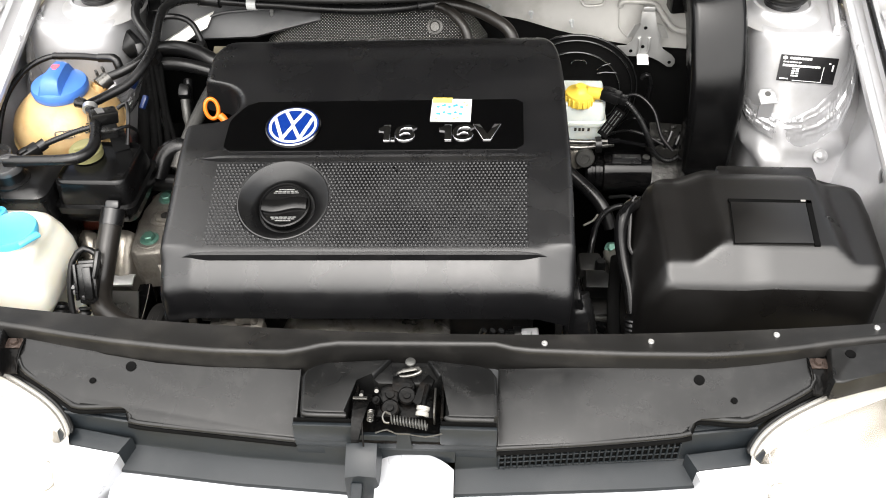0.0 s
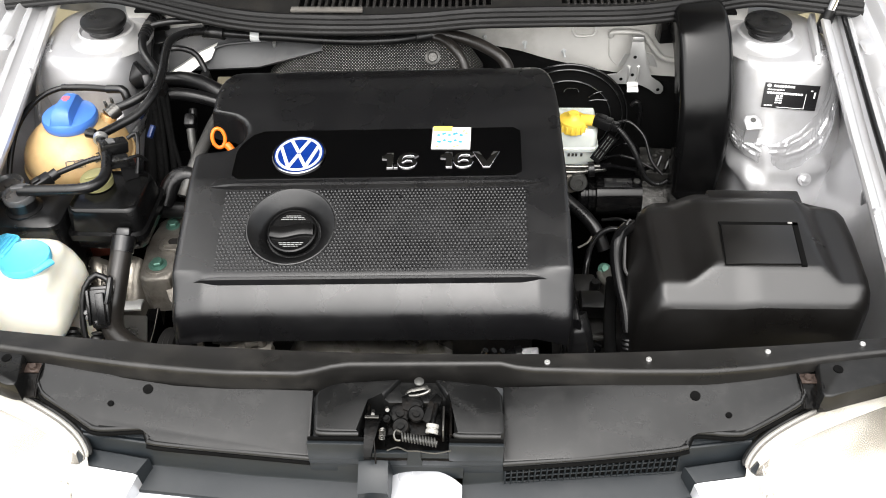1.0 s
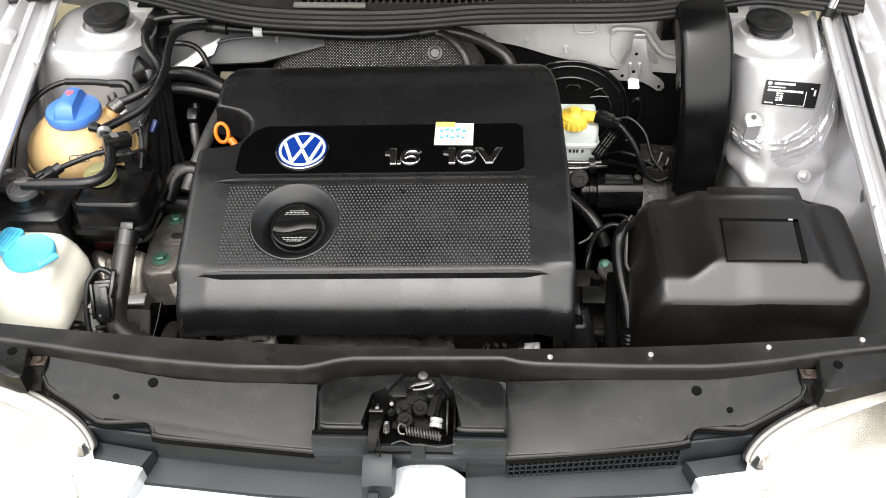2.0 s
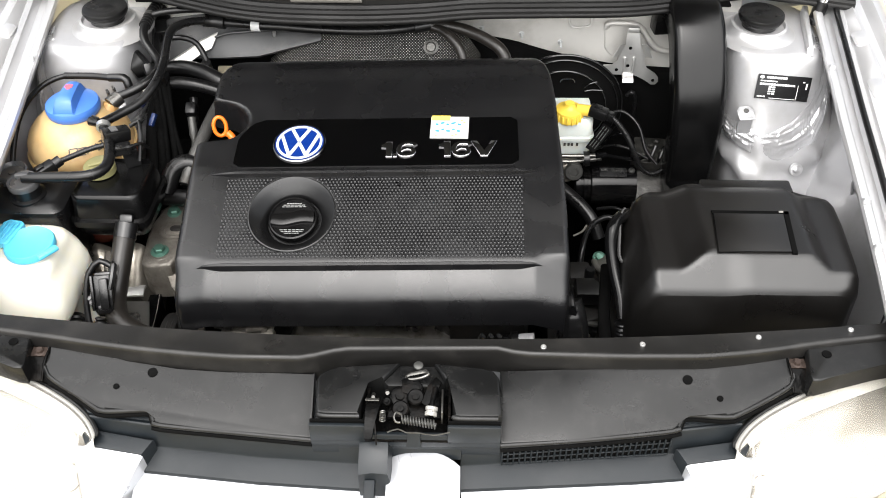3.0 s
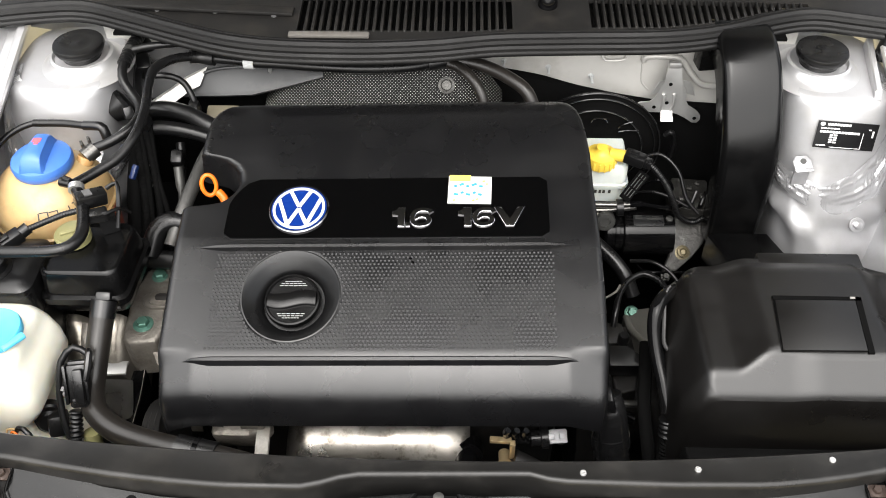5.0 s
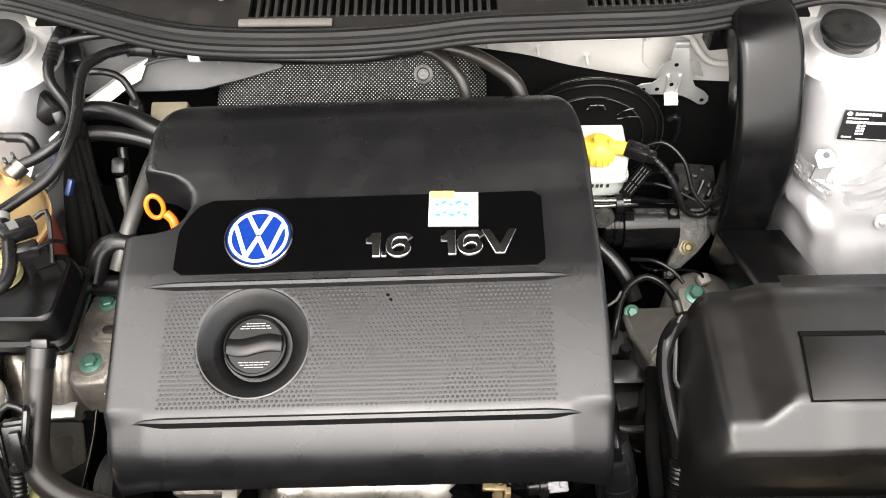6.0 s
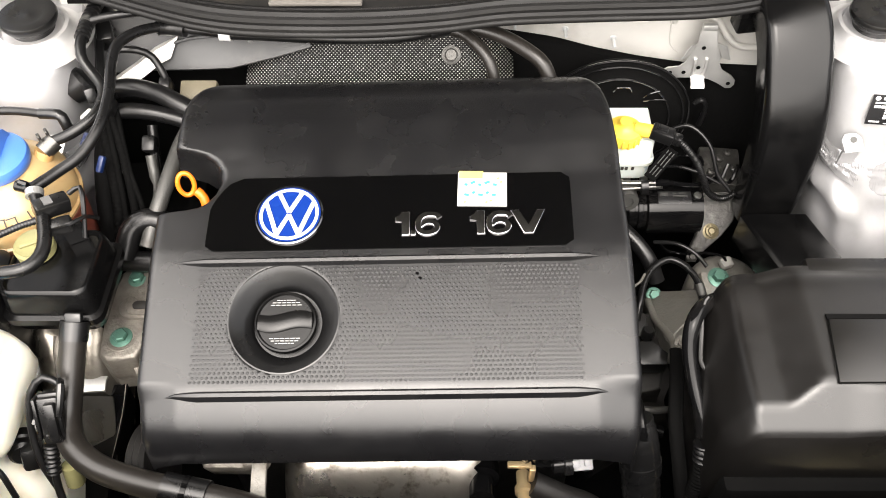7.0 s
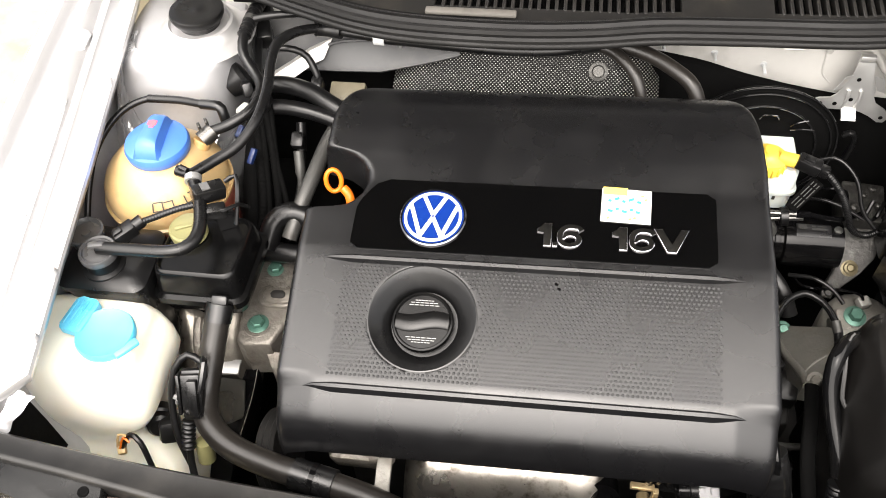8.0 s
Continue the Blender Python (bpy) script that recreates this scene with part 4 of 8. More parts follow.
# dipstick handle in the notch
dip = thing("dipstick", (-0.315, 1.065, 0.70), "orange plastic dipstick ring handle beside the engine cover", "dipstick")
ring_pts = [(0.0095 * math.cos(radians(a)), 0, 0.0150 * math.sin(radians(a))) for a in range(0, 361, 20)]
m = at(-0.322, 1.070, 0.815, -20, 0, 15)
bm = tube([m @ Vector(p) for p in ring_pts], 0.0030, 10, step=0.003)
part("ring", bm, ORANGE, dip)
part("neck", tube([m @ Vector((0.010, 0, -0.012)), m @ Vector((0.016, -0.004, -0.020)), (-0.300, 1.056, 0.78), (-0.298, 1.054, 0.70)], lambda t: 0.0058 if t < 0.35 else 0.005, 12, step=0.004), ORANGE, dip)
part("dipstick_tube", tube([(-0.298, 1.054, 0.745), (-0.296, 1.06, 0.60)], 0.009, 12), DARK, dip)


# ---- slam panel across the front ----
slam = thing("slam_panel_cover", (0, 0.62, 0.70), "worn grey-black plastic slam panel cover across the front", "slam panel")
FLANGE_FRONT = [(-0.62, 0.680), (-0.5266, 0.668), (-0.4729, 0.660), (-0.4395, 0.655), (-0.397, 0.648), (-0.34, 0.640), (-0.28, 0.634), (-0.226, 0.630), (-0.135, 0.630), (-0.115, 0.636), (-0.09, 0.645), (0.112, 0.650), (0.116, 0.646), (0.124, 0.642), (0.25, 0.640), (0.35, 0.642), (0.40, 0.648), (0.443, 0.655), (0.4803, 0.663), (0.524, 0.6705), (0.5805, 0.6785), (0.62, 0.684)]
rings = []
for i in range(63):
    x = -0.62 + 0.02 * i
    yb, yf = 0.6635 + 0.108 * x * x, interp(x, FLANGE_FRONT)
    rings.append([(x, yb + 0.004, 0.70), (x, yb + 0.003, 0.788), (x, yb, 0.792), (x, yf + 0.008, 0.7922), (x, yf + 0.0055, 0.7934), (x, yf + 0.0025, 0.7938), (x, yf - 0.0002, 0.7926), (x, yf - 0.0016, 0.7900), (x, yf - 0.0020, 0.786), (x, yf - 0.006, 0.70)])
part("rear_flange", loft(rings), DUSTY, slam)


def plate_z(x, y):
    return 0.745 + 0.29 * (y - 0.55)


left_plate = [(-0.122, 0.628), (-0.17, 0.626), (-0.229, 0.626), (-0.29, 0.629), (-0.355, 0.638), (-0.42, 0.655), (-0.458, 0.670), (-0.461, 0.640), (-0.450, 0.620), (-0.406, 0.595), (-0.385, 0.5825), (-0.371, 0.5775), (-0.322, 0.5800), (-0.3155, 0.5775), (-0.3095, 0.5660), (-0.3015, 0.5620), (-0.22, 0.5555), (-0.119, 0.548)]
right_plate = [(0.103, 0.545), (0.20, 0.553), (0.305, 0.565), (0.314, 0.570), (0.320, 0.581), (0.328, 0.585), (0.372, 0.583), (0.391, 0.588), (0.455, 0.622), (0.461, 0.640), (0.458, 0.668), (0.403, 0.652), (0.32, 0.642), (0.258, 0.638), (0.18, 0.636), (0.104, 0.634)]
for outline, lip in ((left_plate, left_plate[7:]), (right_plate, right_plate[:10])):
    plate = part("trough_plate", slab(outline, plate_z, 0.011, 0.0030, segs=2), SLAM, slam)
    part("rolled_lip", tube([(x * 0.998, y + 0.0008, plate_z(x, y) - 0.0036) for x, y in lip], 0.0036, 12), SLAM, plate)
    # black tube under the lip: the gap's shade given as colour
    part("lip_shade", tube([(x * 1.002, y - 0.0012, plate_z(x, y) - 0.0098) for x, y in lip], 0.0032, 8), SHADOW, plate)
for sgn in (-1, 1):
    outline = [(sgn * x, y) for x, y in ((0.479, 0.666), (0.52, 0.674), (0.56, 0.680), (0.62, 0.688), (0.62, 0.652), (0.56, 0.638), (0.510, 0.6225), (0.482, 0.613), (0.4725, 0.613), (0.4725, 0.620))]
    part("outer_plate", slab(outline, 0.7860, 0.03, 0.003, segs=3), SLAM, slam)
base = [(-0.62, 0.70), (-0.62, 0.690), (-0.55, 0.668), (-0.47, 0.640), (-0.42, 0.612), (-0.400, 0.5865), (-0.327, 0.5755), (-0.2274, 0.563), (-0.11, 0.553), (0.10, 0.554), (0.310, 0.5775), (0.3976, 0.5905), (0.42, 0.612), (0.47, 0.640), (0.55, 0.668), (0.62, 0.690), (0.62, 0.70), (0.40, 0.672), (0.20, 0.661), (0.0, 0.657), (-0.20, 0.661), (-0.40, 0.672)]
part("carrier", slab(base, lambda x, y: 0.725 + 0.28 * (y - 0.55), 0.03, 0.002), GRILLE, slam)
# holes, flat discs with their dark depth put into the colour, and pins
for x, y, r in ((-0.321, 0.6240, 0.0060), (-0.362, 0.6060, 0.0036), (0.3305, 0.6255, 0.0060), (0.3665, 0.6030, 0.0037)):
    part("hole", lathe([(r, -0.001), (r, 0.0008), (r * 0.7, 0.0003), (0, 0.0002)], 20, at(x, y, plate_z(x, y) + 0.0006, 16)), SHADOW, slam)
for x in (-0.497, 0.500):
    part("hole", lathe([(0.0058, -0.001), (0.0058, 0.0008), (0.004, 0.0003), (0, 0.0002)], 16, at(x, 0.653, 0.7866)), SHADOW, slam)
for x, y, z in ((0.156, 0.6525, 0.7922), (0.277, 0.659, 0.7922), (0.421, 0.6735, 0.7922), (0.538, 0.688, 0.792)):
    pin = part("push_pin", lathe([(0.0036, 0), (0.0036, 0.0012), (0.003, 0.0020), (0.0012, 0.0020), (0.0010, 0.0010), (0, 0.0010)], 16, at(x, y, z)), ZINC, slam, "pale plastic push pin")
part("push_pin", lathe([(0.0058, 0), (0.0058, 0.002), (0.004, 0.0032), (0, 0.0034)], 18, at(0.005, 0.6215, 0.7905)), DULL, slam, "pale plastic push pin")
for sgn in (-1, 1):
    rings = []
    for t, (y, z) in enumerate(((0.672, 0.772), (0.655, 0.7735), (0.640, 0.772), (0.630, 0.766), (0.619, 0.756))):
        rings.append([(sgn * (0.466 + 0.0012 * t) + d, y, z + h) for d, h in ((-0.0125, 0), (0.0125, 0), (0.0125, -0.003), (-0.0125, -0.003))])
    strap = part("lamp_strap", loft(rings), LATCH, slam, "black steel headlamp strap with rusty bolt head")
    for d in (-0.0118, 0.0118):
        part("strap_rim", tube([(sgn * (0.466 + 0.0012 * t) + d, y, z + 0.0008) for t, (y, z) in enumerate(((0.672, 0.772), (0.655, 0.7735), (0.640, 0.772), (0.630, 0.766), (0.619, 0.756)))], 0.0016, 8), LATCH, strap)
    part("strap_bolt", hexbolt(bmesh.new(), sgn * 0.466, 0.6485, 0.7735, 0.0048, 0.0055), RUST, strap)
    part("strap_plate", box((0.021, 0.014, 0.0012), at(sgn * 0.466, 0.6485, 0.7737)), RUST, strap)

# centre block either side of the latch
for outline in ([(-0.107, 0.5565), (-0.112, 0.562), (-0.116, 0.605), (-0.113, 0.613), (-0.103, 0.620), (-0.09, 0.622), (-0.018, 0.631), (-0.036, 0.606), (-0.058, 0.604), (-0.060, 0.5565)],
                [(0.047, 0.5555), (0.046, 0.604), (0.037, 0.607), (0.024, 0.631), (0.084, 0.625), (0.096, 0.620), (0.102, 0.610), (0.104, 0.561), (0.098, 0.5555)]):
    part("latch_block", slab(outline, lambda x, y: 0.783 + 0.07 * (y - 0.59), 0.05, 0.004, segs=3), SLAM, slam)
for xa, xb, y in ((-0.108, -0.061, 0.5572), (0.048, 0.099, 0.5562)):
    part("block_lip", tube([(xa, y + 0.002, 0.7775), (xa + 0.006, y, 0.7775), (xb, y, 0.7775)], 0.0036, 10), SLAM, slam)
part("latch_block", slab([(-0.036, 0.606), (-0.018, 0.631), (0.024, 0.631), (0.037, 0.607), (0.030, 0.600), (-0.03, 0.600)], 0.779, 0.03, 0.002), SLAM, slam)
part("cross_strip", slab([(-0.119, 0.5470), (0.103, 0.5470), (0.103, 0.556), (-0.119, 0.556)], lambda x, y: 0.738 + 0.3 * (y - 0.545), 0.02, 0.0015), GRILLE, slam)
part("latch_apron", box((0.222, 0.006, 0.020), at(-0.008, 0.5470, 0.7475, -6), 0.0015), GRILLE, slam)
part("latch_apron", box((0.070, 0.006, 0.026), at(-0.084, 0.5468, 0.7605, -6), 0.0015), GRILLE, slam)
part("latch_apron", box((0.062, 0.006, 0.026), at(0.072, 0.5468, 0.7605, -6), 0.0015), GRILLE, slam)
# black strips below the blocks stand in for shade in the gap
for x, w in ((-0.084, 0.068), (0.072, 0.060)):
    part("apron_shade", box((w, 0.003, 0.007), at(x, 0.5515, 0.7735)), SHADOW, slam)

# bonnet latch
latch = thing("bonnet_latch", (0, 0.575, 0.73), "greasy black steel bonnet latch with coil spring and pale roller", "latch")
part("latch_plate", box((0.102, 0.062, 0.006), at(-0.004, 0.574, 0.748), 0.002), LATCH, latch)
part("back_plate", merge(slab([(-0.030, 0.0), (0.036, 0.0), (0.034, 0.030), (0.012, 0.040), (-0.012, 0.038), (-0.028, 0.028)], 0, 0.004, 0.001), at(0, 0.566, 0.764, 12)), LATCH, latch)
for k, (x, y, r) in enumerate(((-0.016, 0.588, 0.012), (0.003, 0.586, 0.010), (-0.014, 0.570, 0.010), (0.004, 0.598, 0.008), (-0.030, 0.580, 0.005))):
    part("claw_disc", lathe([(r, 0), (r, 0.003), (r * 0.85, 0.0042), (r * 0.45, 0.0040), (r * 0.40, 0.0065), (0, 0.0065)], 24, at(x, y, 0.774 + 0.002 * (k % 2), 22, 6 - 4 * k, 0)), LATCH, latch)
part("striker_loop", tube([(0.004 + 0.0135 * math.cos(radians(a)), 0.6105 + 0.0045 * math.sin(radians(a)), 0.786 + 0.004 * math.cos(radians(a))) for a in range(0, 361, 20)], 0.0020, 8, step=0.004), STEEL, latch)
part("striker_strap", box((0.020, 0.005, 0.0016), at(0.006, 0.6135, 0.7885, 10, -8, 10), 0.0006), STEEL, latch)
part("latch_hook", merge(slab([(-0.012, -0.010), (0.002, -0.014), (0.012, -0.004), (0.009, 0.006), (0.002, 0.001), (-0.004, 0.010), (-0.012, 0.006)], 0.0, 0.004, 0.001), at(-0.002, 0.600, 0.783, 14)), LATCH, latch)
part("pawl", merge(slab([(-0.010, -0.016), (-0.002, -0.020), (0.006, -0.002), (0.010, 0.012), (0.002, 0.018), (-0.006, 0.006)], 0.0, 0.004, 0.001), at(0.022, 0.590, 0.784, 18, 0, -8)), LATCH, latch)
part("edge_flange", box((0.0022, 0.034, 0.022), at(0.0345, 0.575, 0.774), 0.0006), STEEL, latch, "worn bright flange")
part("side_wall", box((0.003, 0.044, 0.030), at(0.0430, 0.578, 0.765), 0.0006), LATCH, latch)
part("side_wall", box((0.003, 0.048, 0.030), at(-0.0520, 0.574, 0.765), 0.0006), LATCH, latch)
part("roller_shaft", tube([(0.0265, 0.594, 0.786), (0.0230, 0.576, 0.783), (0.0215, 0.556, 0.778)], 0.0030, 10), LATCH, latch)
part("roller", lathe([(0.0055, 0), (0.0072, 0.0006), (0.0072, 0.0046), (0.0060, 0.0052), (0.0060, 0.0064), (0.0072, 0.0070), (0.0072, 0.0108), (0.0055, 0.0114)], 24, at(0.0214, 0.5565, 0.780, -62, 0, -8)), ROLLER, latch, "pale plastic roller")
coil = []
turns = 12
for i in range(turns * 12):
    a = 2 * math.pi * i / 12
    t = i / (turns * 12)
    coil.append((-0.012 + 0.040 * t, 0.5530 - 0.006 * t + 0.0046 * math.cos(a), 0.779 - 0.002 * t + 0.0046 * math.sin(a)))
part("coil_spring", tube(coil, 0.0009, 6, step=0.01), DULL, latch, "bright coil spring")
part("spring_hook", tube([(-0.012, 0.5560, 0.783), (-0.018, 0.5575, 0.785), (-0.0205, 0.5520, 0.784), (-0.018, 0.5465, 0.782), (-0.013, 0.5465, 0.781)], 0.0012, 6, step=0.004), STEEL, latch)
part("cable_wire", tube([(-0.028, 0.540, 0.771), (-0.016, 0.5440, 0.772), (-0.006, 0.540, 0.771), (0.006, 0.5400, 0.771), (0.026, 0.5370, 0.771), (0.044, 0.5400, 0.773)], 0.0009, 6), STEEL, latch)
# release arm to the side
part("release_arm", loft([[(-0.054, y, z), (-0.034 - 0.004 * k, y, z), (-0.034 - 0.004 * k, y, z - 0.006), (-0.054, y, z - 0.006)] for k, (y, z) in enumerate(((0.582, 0.783), (0.565, 0.785), (0.548, 0.780), (0.534, 0.766)))]), LATCH, latch)
part("arm_plate", box((0.016, 0.004, 0.0016), at(-0.0465, 0.5725, 0.7885, 0, 0, 0), 0.0005), STEEL, latch)
part("arm_pin", tube([(-0.046, 0.584, 0.784), (-0.0455, 0.575, 0.790)], 0.0022, 8), STEEL, latch)
part("arm_pin", tube([(-0.031, 0.590, 0.782), (-0.0295, 0.582, 0.789)], 0.0024, 8), STEEL, latch)
part("arm_spring", tube([(-0.0335 + 0.0030 * math.cos(i * 0.9), 0.559 - 0.00035 * i, 0.784 + 0.0030 * math.sin(i * 0.9)) for i in range(36)], 0.0008, 5, step=0.01), STEEL, latch)
part("arm_rod", tube([(-0.042, 0.545, 0.783), (-0.040, 0.530, 0.772), (-0.0395, 0.526, 0.766)], 0.0010, 6), LATCH, latch)
part("grip_tab", loft([[(0.002 - w, y, z), (0.002 + w, y, z), (0.002 + w, y + 0.003, z - 0.004), (0.002 - w, y + 0.003, z - 0.004)] for w, y, z in ((0.007, 0.5435, 0.766), (0.0075, 0.5415, 0.755), (0.009, 0.539, 0.744))]), GRILLE, latch, "grey plastic clip")

# ---- grille frame under the slam panel ----
grille = thing("grille_frame", (0, 0.53, 0.60), "grey plastic grille frame with silver trim below the slam panel", "grille")
E_UP = [(-0.400, 0.5823), (-0.327, 0.5716), (-0.2274, 0.5593), (-0.1855, 0.5547), (-0.113, 0.549), (0.103, 0.550), (0.310, 0.5736), (0.3976, 0.5866)]
E_LO = [(-0.397, 0.5735), (-0.3165, 0.5653), (-0.1906, 0.5521), (-0.062, 0.545), (0.056, 0.545), (0.3161, 0.5681), (0.397, 0.580)]
D_LO = [(-0.397, 0.544), (-0.3303, 0.5357), (-0.1865, 0.5221), (-0.0589, 0.5153), (0.0565, 0.5169), (0.2712, 0.532), (0.3286, 0.5382), (0.397, 0.548)]


def frame_strip(a, b, n=24):
    rings = []
    for i in range(n + 1):
        x = a + (b - a) * i / n
        u, e, d = interp(x, E_UP), interp(x, E_LO), interp(x, D_LO)
        rings.append([(x, u + 0.012, 0.730), (x, u + 0.001, 0.7352), (x, u - 0.001, 0.7345), (x, u - 0.002, 0.7325), (x, e + 0.0005, 0.6995), (x, e - 0.001, 0.6972), (x, e - 0.003, 0.6966),
                      (x, d + 0.004, 0.6895), (x, d + 0.0012, 0.6885), (x, d, 0.6865), (x, d + 0.002, 0.66), (x, u + 0.012, 0.66)])
    return loft(rings)


CLIP_HEADS = ((-0.086, 0.5400), (0.068, 0.5410))
part("upper_frame", frame_strip(-0.395, -0.062), GRILLE, grille)
part("upper_frame", frame_strip(0.057, 0.395), GRILLE, grille)
part("frame_bridge", box((0.090, 0.008, 0.024), at(0.013, 0.5495, 0.7235, -20), 0.002), GRILLE, grille)
for x, y in CLIP_HEADS:
    part("clip_head", lathe([(0.0075, -0.003), (0.0075, -0.0012), (0.0068, -0.0008), (0, -0.0009)], 20, at(x, y + 0.0075, 0.7165, 84)), SLAM, grille)
# lattice
V0, V1 = 0.7300, 0.7010
# black sheet on the solid wall stands for shaded depth behind the lattice
part("vent_shade", loft([[(x, interp(x, E_UP) - 0.0035, V0 + 0.002), (x, interp(x, E_LO) - 0.001, V1 - 0.002), (x, interp(x, E_LO) + 0.004, V1 - 0.002), (x, interp(x, E_UP) + 0.004, V0 + 0.002)] for x in (0.106, 0.16, 0.21, 0.26, 0.308)]), SHADOW, grille)
for k in range(4):
    f = k / 3
    pts = []
    for i in range(6):
        x = 0.106 + 0.202 * i / 5
        pts.append((x, (interp(x, E_UP) - 0.0045) * (1 - f) + (interp(x, E_LO) - 0.0025) * f, V0 * (1 - f) + V1 * f))
    part("lattice_bar", tube(pts, 0.0012, 6, step=0.03), GRILLE, grille)
upright = box((0.0018, 0.0030, V0 - V1), None, 0.0004, 1)
first = part("lattice_upright", upright, GRILLE, grille)
for i in range(30):
    x = 0.106 + 0.202 * i / 29
    o = first if i == 0 else first.copy()
    if i:
        scene.collection.objects.link(o)
    o.location = (x, (interp(x, E_UP) + interp(x, E_LO)) / 2 - 0.0045, (V0 + V1) / 2)
for sgn in (-1, 1):
    outline = [(sgn * x, y) for x, y in ((0.3145, 0.5612), (0.3875, 0.5716), (0.402, 0.572), (0.404, 0.566), (0.3955, 0.552), (0.3245, 0.540))]
    part("end_block", slab(outline, lambda x, y: 0.7175 + 0.06 * (y - 0.56), 0.045, 0.0022), GRILLE, grille)
    # tapered corner: a flat top facet, a front facet and a turned-in outer facet
    rings = []
    for k in range(9):
        t = k / 8
        y0, z0 = 0.5400 - 0.125 * t, 0.7125 - 0.050 * t - 0.085 * t * t
        xi, xm, xo = 0.3235 + 0.062 * t, 0.400 - 0.030 * t, 0.4135 - 0.036 * t
        rings.append([(sgn * xi, y0, z0), (sgn * (xi + 0.004), y0 + 0.0005, z0 + 0.0022), (sgn * (xm - 0.004), y0 + 0.0118, z0 + 0.0026), (sgn * xm, y0 + 0.0125, z0 + 0.0012), (sgn * (xo - 0.001), y0 + 0.017, z0 - 0.0045 - 0.012 * t),
                      (sgn * xo, y0 + 0.018, z0 - 0.010 - 0.012 * t), (sgn * xo, y0 + 0.018, z0 - 0.05), (sgn * xi, y0 + 0.004, z0 - 0.05)])
    part("silver_corner", loft(rings), SILVER_CLEAN, grille, "silver painted corner trim")


def band(a, b, lift=0.0):
    rings = []
    for k in range(10):
        t = k / 9
        z = 0.684 - 0.02 * t - 0.13 * t * t + lift
        rings.append([(a + (b - a) * i / 16, interp(a + (b - a) * i / 16, D_LO) + 0.004 - 0.19 * t, z) for i in range(17)] + [(b, interp(b, D_LO) + 0.004 - 0.19 * t, z - 0.05), (a, interp(a, D_LO) + 0.004 - 0.19 * t, z - 0.05)])
    return loft(rings)


part("silver_band", band(-0.336, -0.026), SILVER_CLEAN, grille, "silver painted grille band")
part("silver_band", band(0.058, 0.336), SILVER_CLEAN, grille, "silver painted grille band")
rings = []
for k in range(12):
    t = k / 11
    y = 0.5475 - 0.25 * t
    half = 0.0385
    ring = []
    for i in range(13):
        u = -1 + 2 * i / 12
        ring.append((0.013 + (half + 0.005) * u, y - (0.006 * u * u + 0.006 * max(0, u) ** 2) * (1 - t) - 0.002 * u, 0.7235 - 0.035 * t - 0.13 * t * t - 0.010 * abs(u) ** 3))
    ring += [(0.013 + half + 0.005, y - 0.02, 0.66 - 0.1 * t), (0.013 - half - 0.005, y - 0.02, 0.66 - 0.1 * t)]
    rings.append(ring)
part("badge_surround", loft(rings), SILVER_CLEAN, grille, "rounded silver badge surround")
rings = [[(-0.062 + d, y, z + h) for d, h in ((0, 0.002), (0.016, 0.006), (0.034, 0.004), (0.038, -0.02), (0, -0.02))] for y, z in ((0.552, 0.742), (0.543, 0.742), (0.533, 0.737), (0.521, 0.730), (0.513, 0.722), (0.511, 0.70))]
part("release_lever", loft(rings), GRILLE, grille, "grey release lever housing")
part("lever_stem", box((0.013, 0.13, 0.012), at(-0.049, 0.452, 0.690, 20), 0.002), GRILLE, grille)
part("lever_tip", box((0.009, 0.02, 0.006), at(-0.050, 0.445, 0.703, 18), 0.002), RED, grille, "small red lever tip")


